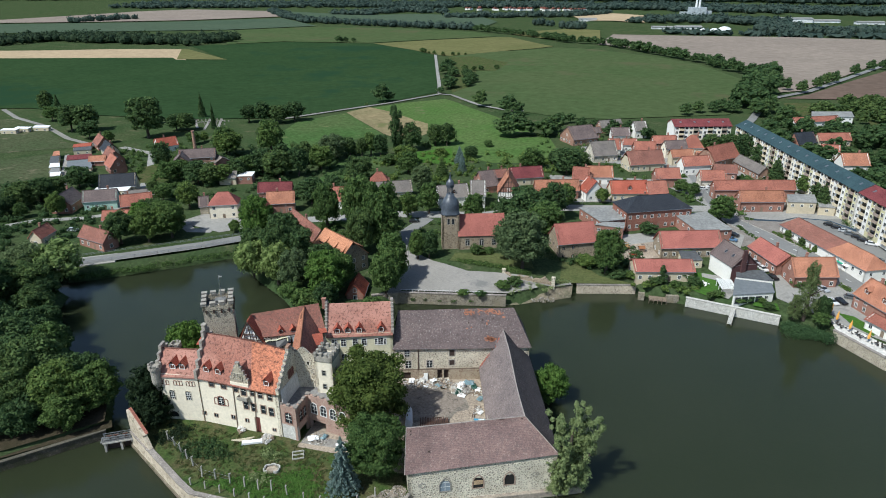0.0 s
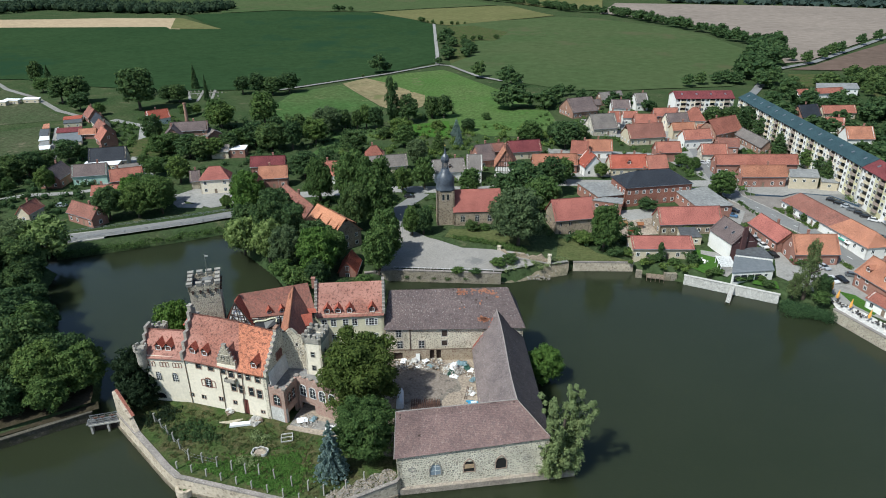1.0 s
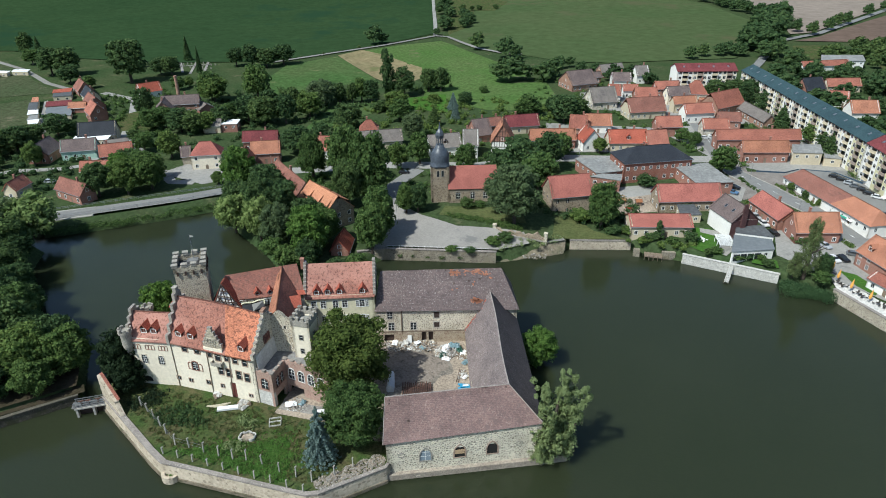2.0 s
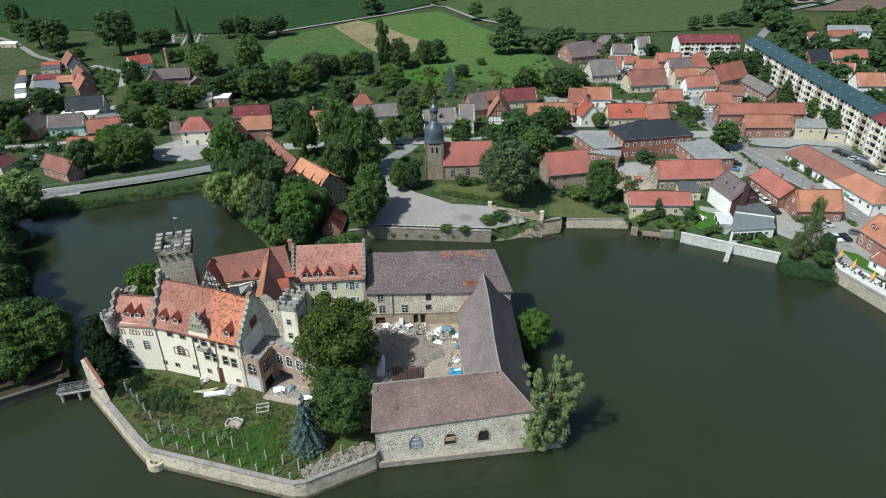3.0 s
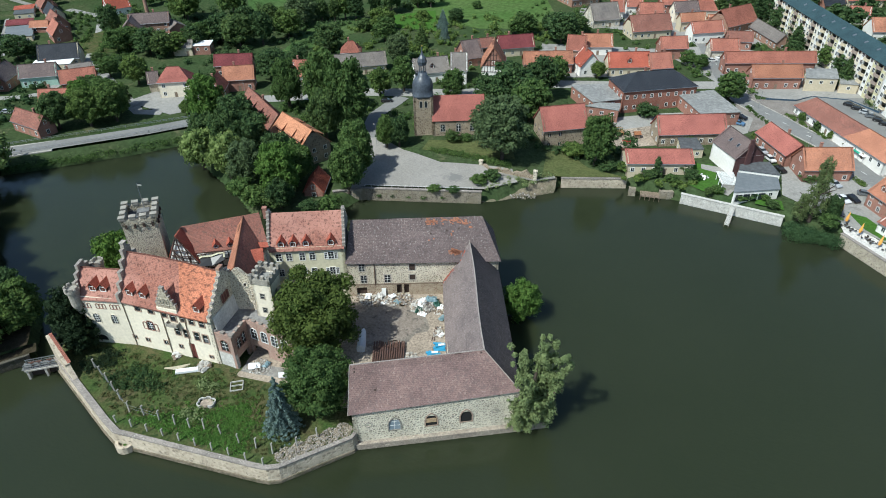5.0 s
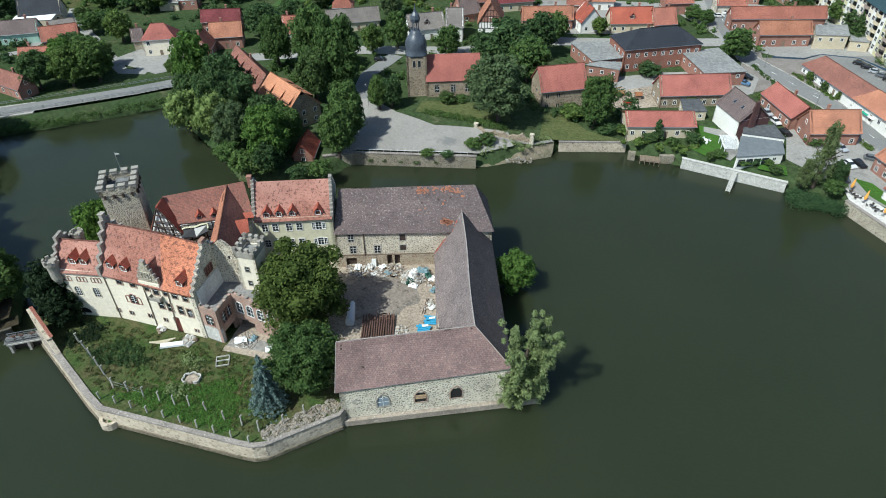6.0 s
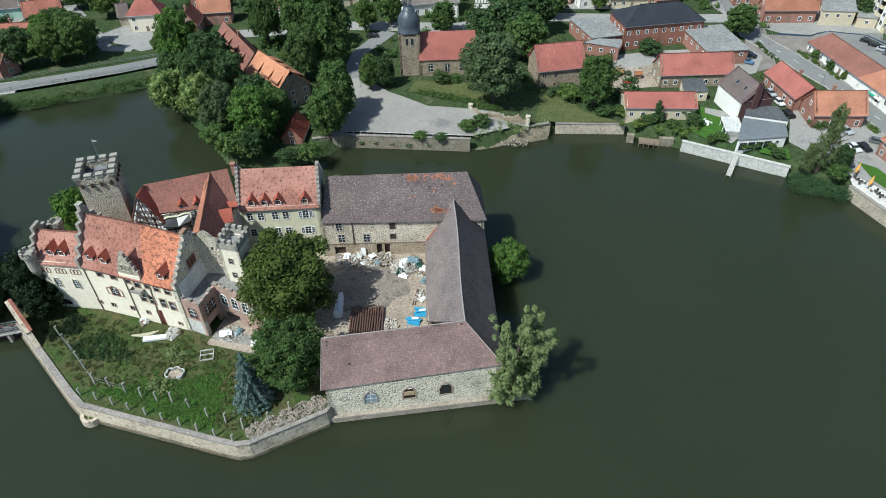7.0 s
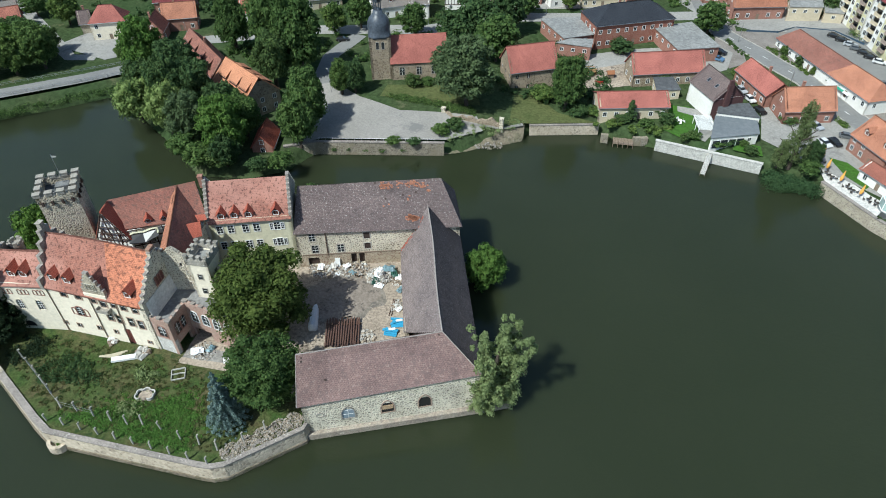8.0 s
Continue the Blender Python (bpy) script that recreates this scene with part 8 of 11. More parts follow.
# castle island
plant("big", -53.0, 108.0, 20, 9.4, 3.9, "castle trees")
plant("big", -45.6, 93.2, 14.5, 6.4, 3.9, "castle trees")
plant("blue", -50.4, 87.0, 13.6, 3.7, 3.8, "castle trees")
plant("airy", -7.2, 104.2, 21.0, 7.3, 0.5, "castle trees")
plant("airy", -9.2, 101.6, 9.5, 4.4, 0.0, "castle trees")
plant("bright", -15.2, 134.2, 10.8, 4.8, -0.6, "castle trees")
plant("bright", -106.5, 114.6, 18.0, 5.6, 1.5, "castle trees")
plant("yew", -104.6, 97.6, 15.2, 5.4, 2.0, "castle trees")
plant("yew", -101.2, 94.6, 9.0, 3.8, 3.0, "castle trees")
plant("round", -58.0, 145.0, 9, 4.5, 2.0, "castle trees")
plant("bush", -66, 140.0, 6, 4.0, 2.0)

for kind, x, y, h, r in (("round", -120, 97, 13, 5.6), ("round", -127, 92, 15, 6.5), ("dark", -134, 88, 14, 6.4), ("dark", -127, 100, 13, 5.6), ("dark", -142, 92, 15, 6.6), ("dark", -146, 79, 13, 6.2), ("dark", -137, 80, 12, 5.6), ("dark", -129, 84, 11, 5.0), ("round", -121.5, 88, 10, 4.6), ("dark", -156, 66, 13, 6.5), ("dark", -138, 98, 18, 7.5), ("dark", -143, 84, 16, 7), ("dark", -150, 104, 17, 8), ("dark", -155, 70, 16, 8), ("dark", -165, 108, 18, 8), ("dark", -172, 92, 18, 9),
                         ("dark", -180, 115, 18, 8), ("dark", -190, 130, 18, 8), ("willow", -187, 150.5, 17, 8.4), ("dark", -183, 138, 15, 7), ("silver", -194, 147, 16, 8), ("round", -200, 120, 18, 9), ("dark", -205, 100, 20, 10), ("dark", -168, 60, 18, 9), ("dark", -159, 118, 12, 5.6), ("dark", -150, 114, 10, 4.8), ("dark", -171, 127, 12, 5.8), ("dark", -163, 124, 9, 4.4), ("dark", -178, 137, 11, 5.0)):
    plant(kind, x, y, h, r, 2.5, "west bank trees")
for kind, x, y, h, r in (("bright", -134, 194, 22.4, 6.8), ("dark", -122, 192, 18.9, 7.0), ("willow", -124, 173.4, 14.8, 5.6), ("bush", -131, 181, 6, 4), ("bush", -136, 187, 6, 4), ("dark", -129, 184, 14.2, 5.5), ("willow", -113, 171, 16.5, 5.2), ("silver", -104, 166.5, 15.3, 5.6), ("bright", -91, 163.5, 17.7, 6.4), ("bush", -96, 157.5, 7, 4.2), ("bush", -90, 158.5, 6, 4.0), ("bush", -102, 160.5, 7, 4.0), ("dark", -89, 158.5, 9.4, 4.0), ("bush", -75, 161, 5, 3.2), ("bush", -80, 158.5, 4, 2.6), ("dark", -118, 180, 17.7, 6), ("dark", -98, 176, 15.3, 5.6),
                         ("round", -90, 172, 14.2, 4.8), ("round", -75.5, 182, 18.9, 6.0), ("round", -74, 172, 15.3, 5.2), ("dark", -112, 184, 16.5, 6.0)):
    plant(kind, x, y, h, r, None, "mill trees")
for kind, x, y, h, r in (("round", -103, 220, 25.6, 8.2), ("round", -90, 210, 26.9, 7.8), ("dark", -95, 202, 19.2, 5.5), ("round", -119, 222, 20.5, 5.6), ("round", -72, 199, 11.5, 3.6), ("dark", -68, 200, 11.5, 3.4), ("round", -90, 240, 12.8, 4.4), ("round", -83, 247, 14.1, 4.8), ("round", -62, 243, 12.8, 4.6),
                         ("silver", -34, 200, 21.3, 8.6), ("silver", -40, 206, 16.0, 6), ("dark", -47, 240, 12.8, 6.5), ("dark", -40, 242, 18.2, 8.5), ("dark", -31, 251, 17.1, 6.0), ("round", -27, 266, 11.8, 4.6), ("round", -31, 230, 16.0, 7.4), ("round", -6, 208, 17.5, 5.2), ("round", 36, 266, 11.8, 5.6),
                         ("birch", 53.6, 192.4, 18.8, 4.7), ("birch", 50.4, 191.2, 8.0, 3.6), ("dark", 58.4, 193.0, 8.0, 2.6), ("round", -12, 276, 7.5, 3.2), ("round", 22, 299, 6.4, 3.6), ("round", 27, 296, 6.4, 3.2)):
    plant(kind, x, y, h, r, None, "village trees")
for kind, x, y, h, r in (("bush", -13, 212, 5, 3.6), ("bush", 8, 247, 5, 3.8), ("bush", 58, 190, 4.0, 2.6), ("bush", -2, 206, 3.5, 2.6), ("bush", 3, 207, 3, 2.4), ("bush", -52, 207, 4.2, 2.5), ("bush", -48, 209, 2.6, 2.0), ("bush", 38, 200, 2.6, 2.6), ("bush", 30, 201, 2.2, 2.0),
                         ("bush", 23, 206, 4, 2.2), ("bush", 21, 211, 5, 2.6), ("bush", 56, 215, 3, 2.4), ("bush", 17, 204, 2.6, 2.0), ("bush", 11, 205, 2.6, 2.2), ("bush", -38, 186, 3.2, 2.4), ("bush", -35, 189, 3.4, 2.4), ("bush", -50, 179, 2.0, 2.0), ("bush", -44, 180, 1.8, 1.8), ("bush", 22, 229, 4, 2.8)):
    plant(kind, x, y, h, r)
plant("poplar", 12.9, 205.4, 6.6, 2.0)
for kind, x, y, h, r in (("dark", -193, 206, 12.4, 5.5), ("dark", 57, 372, 14.7, 6.5), ("dark", 63, 360, 11.3, 5.5), ("dark", 40, 380, 11.3, 6.2), ("dark", 50, 385, 11.3, 6.2), ("dark", 71, 345, 12.4, 5.4), ("spruce", 66, 330, 11.3, 5.0), ("dark", 80, 300, 10.2, 5.0), ("round", 76, 312, 9.0, 5.0), ("spruce", 78, 290, 11.3, 4.0), ("round", -181, 190, 14.7, 6.0), ("dark", -190, 185, 14.7, 6.0), ("round", -175, 196, 15.8, 6.0), ("round", -154, 208, 5.6, 2.4), ("dark", -444, 396, 16.9, 5.9), ("round", -411, 369, 11.6, 6.4), ("spruce", -453, 415, 10.1, 2.6), ("dark", -370, 345, 18.5, 8.4), ("dark", -360, 348, 19.1, 9.1), ("dark", -341, 330, 12.9, 7.1)):
    plant(kind, x, y, h, r, None, "village trees")
for kind, x, y, h, r in (("round", -320, 324, 7.9, 3.8), ("dark", -305, 342, 28.9, 11.4), ("spruce", -332, 381, 16.7, 3.4), ("dark", -302, 366, 11.4, 6.3), ("dark", -295, 368, 12.8, 7.1), ("spruce", -312, 409, 17.1, 3.1), ("spruce", -280, 377, 16.7, 2.2), ("dark", -246, 281, 16.2, 5.4), ("round", -265, 334, 8.8, 4.3), ("round", -263, 342, 6.6, 3.2), ("round", -225, 260, 12.3, 6.4), ("round", -222, 266, 11.6, 6.5), ("dark", -210, 262, 12.5, 6.8), ("dark", -203, 262, 11.9, 6.2), ("round", -199, 266, 10.7, 5.7), ("round", -230, 317, 16.9, 7.9), ("dark", -223, 244, 6.3, 2.8), ("round", -208, 233, 9.7, 4.8), ("round", -191, 229, 12.5, 5.6), ("bright", -191, 199, 12.9, 5.0)):
    plant(kind, x, y, h, r, None, "village trees")
for kind, x, y, h, r in (("round", -183, 202, 14.1, 5.7), ("dark", -181, 207, 9.9, 3.8), ("dark", -201, 199, 7.0, 3.9), ("dark", -264, 209, 12.4, 6.9), ("dark", -264, 218, 12.5, 7.0), ("dark", -266, 229, 9.7, 5.4), ("dark", -264, 241, 12.0, 6.6), ("round", -241, 205, 10.6, 4.3), ("dark", -260, 245, 7.7, 4.2), ("round", -227, 315, 16.8, 8.2), ("round", -205, 325, 20.9, 8.5), ("dark", -191, 312, 11.0, 5.0), ("dark", -268, 402, 14.0, 5.7), ("dark", -256, 403, 15.6, 7.3), ("dark", -246, 405, 14.0, 7.2), ("dark", -239, 416, 15.6, 7.8), ("dark", -187, 285, 14.0, 7.3), ("dark", -177, 284, 15.3, 8.4), ("round", -194, 282, 12.2, 6.0), ("dark", -195, 273, 11.2, 5.9)):
    plant(kind, x, y, h, r, None, "village trees")
for kind, x, y, h, r in (("dark", -200, 267, 9.8, 5.2), ("dark", -168, 289, 16.6, 5.5), ("dark", -176, 311, 13.1, 4.9), ("round", -161, 301, 15.1, 7.3), ("silver", -164, 321, 15.7, 8.4), ("dark", -165, 336, 10.7, 5.1), ("dark", -158, 332, 12.5, 3.7), ("dark", -151, 333, 12.7, 3.1), ("round", -147, 337, 14.0, 4.4), ("dark", -140, 335, 14.4, 4.4), ("poplar", -135, 348, 27.3, 5.8), ("dark", -127, 352, 16.9, 6.7), ("dark", -116, 364, 14.4, 5.3), ("dark", -109, 365, 15.3, 5.3), ("bush", -106, 340, 5.5, 3.5), ("bush", -129, 320, 6.5, 4.0), ("round", -120, 320, 12.0, 6.6), ("round", -112, 303, 11.4, 6.3), ("dark", -132, 285, 14.4, 6.9), ("bush", -142, 275, 5.9, 3.7)):
    plant(kind, x, y, h, r, None, "village trees")
for kind, x, y, h, r in (("dark", -140, 249, 12.9, 6.9), ("silver", -96, 276, 12.4, 5.3), ("blue", -91, 327, 9.0, 3.5), ("blue", -84, 306, 11.3, 2.7), ("dark", -87, 336, 7.5, 4.1), ("spruce", -92, 296, 9.3, 4.2), ("round", -50, 321, 11.2, 6.2), ("dark", -32, 315, 14.6, 8.1), ("dark", -41, 330, 8.8, 2.5), ("dark", -27, 331, 9.4, 5.2), ("bush", -83, 363, 4.6, 2.5), ("round", -55, 322, 6.8, 3.3)):
    plant(kind, x, y, h, r, None, "village trees")


def inside(p, poly):
    c = False
    for (ax, ay), (bx, by) in zip(poly, poly[1:] + poly[:1]):
        if (ay > p[1]) != (by > p[1]) and p[0] < (p[1] - ay) * (bx - ax) / (by - ay) + ax:
            c = not c
    return c


def joined_trees(name, spots, label):
    """Trees too far off to count, in one mesh."""
    V, F, at = [], [], 0
    for i, (x, y, h, r) in enumerate(spots):
        me = CROWNS["far", i % 2]
        co = np.empty(len(me.vertices) * 3)
        me.vertices.foreach_get("co", co)
        c, s = math.cos(i * 1.7), math.sin(i * 1.7)
        co = co.reshape(-1, 3) * (r / 4.2, r / 4.2, h / 10)
        co = np.stack([co[:, 0] * c - co[:, 1] * s + x, co[:, 0] * s + co[:, 1] * c + y, co[:, 2] + ground_z(x, y)], 1)
        V.extend(co.tolist())
        F.extend([[v + at for v in p.vertices] for p in me.polygons])
        at += len(me.vertices)
    me = bpy.data.meshes.new(name)
    me.from_pydata(V, [], F)
    me.materials.append(LEAF_DARK)
    tagged(new(name, me), label, "trees", kind="stuff")


def grove(poly, n, kinds, hs, seed, group):
    rnd = random.Random(seed)
    x0, x1, y0, y1 = min(p[0] for p in poly), max(p[0] for p in poly), min(p[1] for p in poly), max(p[1] for p in poly)
    done, spots = 0, []
    while done < n:
        p = (rnd.uniform(x0, x1), rnd.uniform(y0, y1))
        if inside(p, poly) and not any(math.dist(p, q[:2]) < max(q[2], q[3]) / 2 + 1.5 for q in FOOT):
            h = rnd.uniform(*hs)
            if kinds[0] == "far":
                spots.append((p[0], p[1], h, h * rnd.uniform(0.42, 0.6)))
            else:
                plant(rnd.choice(kinds), p[0], p[1], h, h * rnd.uniform(0.38, 0.55), None, group)
            done += 1
    if spots:
        joined_trees("distant_trees", spots, group)


def row(pts, step, kinds, hs, seed, group, jitter=2.0):
    rnd = random.Random(seed)
    spots = []
    for a, b in zip(pts, pts[1:]):
        n = max(1, int(math.dist(a, b) / step))
        for i in range(n):
            f = (i + rnd.random() * 0.6) / n
            h = rnd.uniform(*hs)
            spots.append((a[0] + (b[0] - a[0]) * f + rnd.uniform(-jitter, jitter), a[1] + (b[1] - a[1]) * f + rnd.uniform(-jitter, jitter), h, h * rnd.uniform(0.42, 0.6)))
    joined_trees("distant_trees", spots, group)


grove([(-178, 66), (-140, 84), (-122, 100), (-150, 112), (-205, 116), (-205, 76)], 20, ["dark", "dark", "round"], (12, 18), 21, "west bank trees")
grove([(-300, 205), (-250, 200), (-235, 190), (-260, 160), (-310, 180)], 16, ["dark", "round"], (7, 12), 5, "garden trees")
grove([(88, 300), (130, 300), (170, 420), (95, 470), (70, 420)], 80, ["far"], (6, 12), 6, "dense dark green trees behind the flats")
grove([(112, 505), (150, 480), (190, 560), (165, 575), (140, 545)], 26, ["far"], (6, 12), 9, "dark green trees round the paddocks")
grove([(-35, 395), (20, 400), (10, 420), (-20, 435), (-60, 420)], 12, ["far"], (6, 10), 7, "dark green trees behind the farms")
row([(-316, 1273), (-237, 1209), (-166, 1141), (-118, 1052), (-63, 1000), (-30, 958), (21, 878), (63, 811), (92, 740), (110, 695)], 9, ["far"], (9, 14), 10, "dark green hedgerow trees across the fields", 4)
row([(110, 695), (102, 623), (85, 561), (74, 519)], 5, ["far"], (13, 19), 11, "dark green hedgerow trees across the fields", 8)
row([(82, 524), (89, 503), (97, 467)], 8, ["far"], (8, 13), 23, "dark green hedgerow trees across the fields", 7)
for x, y in [(120, 624), (130, 612), (148, 641), (160, 668), (170, 681), (202, 743), (227, 784), (242, 796)]:
    joined_trees("distant_trees", [(x, y, 11, 4.6)], "small round tree beside the country road")
for x, y in [(32, 488), (41, 499), (52, 504), (58, 513), (62, 507), (67, 508)]:
    joined_trees("distant_trees", [(x, y, 9, 4.2)], "small slender tree behind the flats")
row([(-249, 425), (-230, 452), (-208, 490), (-195, 508)], 14, ["far"], (1.5, 3.0), 13, "dark green trees at the field's edge", 1)
joined_trees("distant_trees", [(-206, 502, 15, 6.5), (-200, 509, 9, 4.5)], "dark tree standing by the field road")
row([(-172, 577), (-170, 594), (-154, 599), (-166, 653), (-194, 667), (-215, 732)], 8, ["far"], (8, 13), 14, "dark green trees at the field's edge", 5)
row([(-177, 556), (-169, 562)], 6, ["far"], (6, 9), 15, "dark green trees at the field's edge", 3)
row([(-188, 704), (-168, 724), (-152, 728)], 9, ["far"], (5, 10), 16, "dark green trees at the field's edge", 3)
row([(-302, 887), (-266, 852), (-241, 844), (-224, 869)], 9, ["far"], (3, 7), 20, "dark green trees at the field's edge", 3)
joined_trees("distant_trees", [(-120, 496, 13, 5.5)], "dark tree beside the field track")
joined_trees("distant_trees", [(-92, 464, 14, 6.5), (-83, 460, 11, 4.5), (-79, 450, 5, 3)], "dark trees beside the field track")
row([(-473, 985), (-459, 998), (-437, 1003)], 9, ["far"], (7, 12), 19, "dark green trees at the field's edge", 5)
row([(-84, 394), (-70, 396), (-57, 402), (-50, 414)], 6, ["far"], (10, 15), 17, "dark green trees at the field's edge", 5)
row([(-50, 436), (-40, 446)], 7, ["far"], (6, 9), 18, "dark green trees at the field's edge", 3)


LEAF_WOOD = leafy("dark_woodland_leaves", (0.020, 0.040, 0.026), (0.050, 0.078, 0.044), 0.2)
# haze is mixed into the leaf colour: paler and bluer for distant woods
LEAF_FAR = leafy("haze_tinted_far_leaves", (0.045, 0.075, 0.065), (0.075, 0.105, 0.09), 0.1)


def far_wood(name, pts, depth, h, step, seed, label):
    """Woods too far off to count: one mesh of clumps along a band."""
    rnd = random.Random(seed)
    lobes = []
    for a, b in zip(pts, pts[1:]):
        n = max(1, int(math.dist(a, b) / step))
        for i in range(n):
            for _ in range(max(1, int(depth / step))):
                f = (i + rnd.random()) / n
                x, y = a[0] + (b[0] - a[0]) * f + rnd.uniform(-depth, depth) / 2, a[1] + (b[1] - a[1]) * f + rnd.uniform(-depth, depth) / 2
                hh = h * rnd.uniform(0.7, 1.15)
                lobes.append(((x, y, ground_z(x, y) + hh * 0.5), (step * 0.8, step * 0.8, hh * 0.55)))
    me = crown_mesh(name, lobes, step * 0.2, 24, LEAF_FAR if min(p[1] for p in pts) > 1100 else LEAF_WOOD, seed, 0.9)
    tagged(new(name, me), label, "woodland", kind="stuff")


far_wood("woodland", [(-1116, 792), (-997, 840), (-974, 930), (-844, 917), (-694, 913), (-671, 979)], 70, 13, 9, 31, "dark green wood behind the stubble field")
far_wood("woodland", [(-1291, 1301), (-1278, 1368), (-1257, 1440)], 30, 14, 12, 32, "far dark strip of trees")
far_wood("woodland", [(-1100, 1863), (-914, 1614), (-747, 1419), (-626, 1386), (-504, 1342), (-320, 1287)], 22, 13, 10, 33, "far dark tree belt")
far_wood("woodland", [(-831, 1769), (-757, 1755), (-704, 1981), (-566, 1882)], 60, 14, 18, 39, "far dark tree belt")
far_wood("woodland", [(-476, 1678), (-340, 1731), (-203, 1784), (-124, 1886)], 60, 13, 16, 38, "far dark tree belt")
far_wood("woodland", [(-153, 1353), (-117, 1324)], 30, 16, 10, 41, "dark grove in the fields")
far_wood("woodland", [(-224, 1455), (-188, 1411)], 16, 18, 9, 42, "dark grove in the fields")
far_wood("woodland", [(-5, 1511), (122, 1557), (207, 1520), (255, 1432)], 70, 15, 16, 34, "far dark tree belt by the works")
far_wood("woodland", [(198, 1244), (250, 1344), (278, 1262), (383, 1286), (481, 1264)], 60, 14, 13, 40, "far dark tree belt by the works")
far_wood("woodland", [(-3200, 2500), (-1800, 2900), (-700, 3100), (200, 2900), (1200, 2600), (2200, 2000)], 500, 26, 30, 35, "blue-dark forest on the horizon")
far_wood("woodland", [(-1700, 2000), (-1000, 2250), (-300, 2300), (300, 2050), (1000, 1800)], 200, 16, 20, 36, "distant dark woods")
far_wood("woodland", [(26, 1229), (143, 1219), (228, 1216), (360, 1204), (453, 1187)], 3, 8, 26, 37, "far row of roadside trees")

# ---- castle island details ----
GRASS_LEAF = leafy("coarse_grass_leaves", (0.050, 0.082, 0.026), (0.092, 0.122, 0.044), 0.0)
BROWN_LEAF = leafy("dry_brown_weeds", (0.085, 0.088, 0.035), (0.145, 0.14, 0.062), 0.0)
ISLAND_GARDEN = [(-99, 90), (-83, 81.5), (-50, 80.5), (-47, 86), (-52, 92), (-60, 95.5), (-67, 96.8), (-92, 96.5)]


def weeds(poly, n, size, mat, seed, z=3.7, tall=0.5, name="weeds", label="tall weeds and nettles in the castle garden"):
    rnd = random.Random(seed)
    lobes = []
    x0, x1, y0, y1 = min(p[0] for p in poly), max(p[0] for p in poly), min(p[1] for p in poly), max(p[1] for p in poly)
    while len(lobes) < n:
        p = (rnd.uniform(x0, x1), rnd.uniform(y0, y1))
        if inside(p, poly):
            s = size * rnd.uniform(0.5, 1.4)
            lobes.append(((p[0], p[1], (ground_z(*p) if z is None else z) + s * tall * 0.3), (s, s, s * tall)))
    me = crown_mesh(name, lobes, 0.12 if size < 0.5 else 0.2, 30 if size < 0.5 else 40, mat, seed, 0)
    return tagged(new(name, me), label, "weeds", kind="stuff")


weeds(ISLAND_GARDEN, 420, 0.36, GRASS_LEAF, 61, tall=0.4)
weeds(ISLAND_GARDEN, 420, 0.34, BROWN_LEAF, 62, tall=0.35, label="dry brown weeds in the castle garden")
weeds([(-79, 81.3), (-62.8, 79.8), (-54.8, 80.3), (-56.4, 87.2), (-60.5, 90.8), (-65, 87.6), (-71, 85.6)], 900, 0.42, NETTLE, 63, tall=0.3, label="bright green nettles in the castle garden")
weeds([(-91.3, 88.5), (-86.6, 86), (-82.6, 87.9), (-77.3, 88.8), (-80, 92), (-86, 94)], 70, 0.9, LEAF_DARK, 64, tall=0.6, label="dark elder thicket in the castle garden")
weeds([(-82, 80.8), (-56, 79.6), (-52.5, 81), (-55, 90), (-61, 93), (-72, 88)], 260, 0.36, NETTLE, 59, tall=0.3, label="scattered bright green nettles")
weeds([(-99.5, 90.6), (-95, 88.6), (-91.5, 92), (-92, 96), (-98, 95.6)], 60, 0.8, LEAF_YEW, 58, tall=0.6, label="very dark undergrowth below the yew")
weeds([(-79.4, 77.2), (-77.8, 77.2), (-77.8, 78.6), (-79.4, 78.6)], 10, 0.45, NETTLE, 60, z=1.0, tall=0.8, label="green weeds growing in the bastion")
weeds([(-72, 91), (-68, 91), (-68, 93.5), (-72, 93.5)], 14, 0.9, LEAF_GREY, 65, tall=0.8, label="grey-green bramble clump")
weeds([(-71, 84), (-67, 84), (-67, 86.5), (-71, 86.5)], 12, 0.8, LEAF_GREY, 66, tall=0.8, label="grey-green bramble clump")


def concrete_post(x, y, z, h, lean=0.0, yaw=0.0):
    ob = thing("fence_post", pose(x, y, z, lean, 0, yaw), "slender grey concrete fence post on the island", "fence post", "fence posts")
    piece("shaft", shared(("post", h), lambda q: [block(q, (0, 0, h / 2), (0.22, 0.22, h), 0, 0.85), block(q, (0, 0.1, h), (0.2, 0.45, 0.2))], [CONCRETE]), ob, Matrix())


rp = random.Random(77)
for i in range(10):
    concrete_post(-81.2 + i * 3.46, 79.7 - i * 0.09, 3.9, 1.6, rp.uniform(-4, 4), rp.uniform(-20, 20))
for x, y in ((-80.6, 82.6), (-77.4, 82.7), (-73.8, 82.4), (-70.3, 82.3), (-67.2, 82.4), (-64.5, 82.9), (-61.0, 82.9), (-56.7, 82.0), (-53.1, 81.8), (-49.7, 81.6), (-46.2, 84.2), (-43.6, 87.0), (-95.0, 90.4), (-92.3, 89.2), (-89.8, 87.9), (-87.0, 86.3), (-84.4, 84.8)):
    concrete_post(x, y, 3.7, 2.4, rp.uniform(-6, 6), rp.uniform(-20, 20))
for i, (a, b) in enumerate((((-95.0, 90.4), (-80.6, 82.6)), ((-80.6, 82.6), (-73.8, 82.4)))):
    bm = bmesh.new()
    tube(bm, (*a, 5.6), (*b, 5.6), 0.018, n=5), tube(bm, (*a, 4.8), (*b, 4.8), 0.018, n=5)
    tagged(part("fence_rail", bm, METAL), "thin grey fence rail between concrete posts", "fence rail", "fence posts")


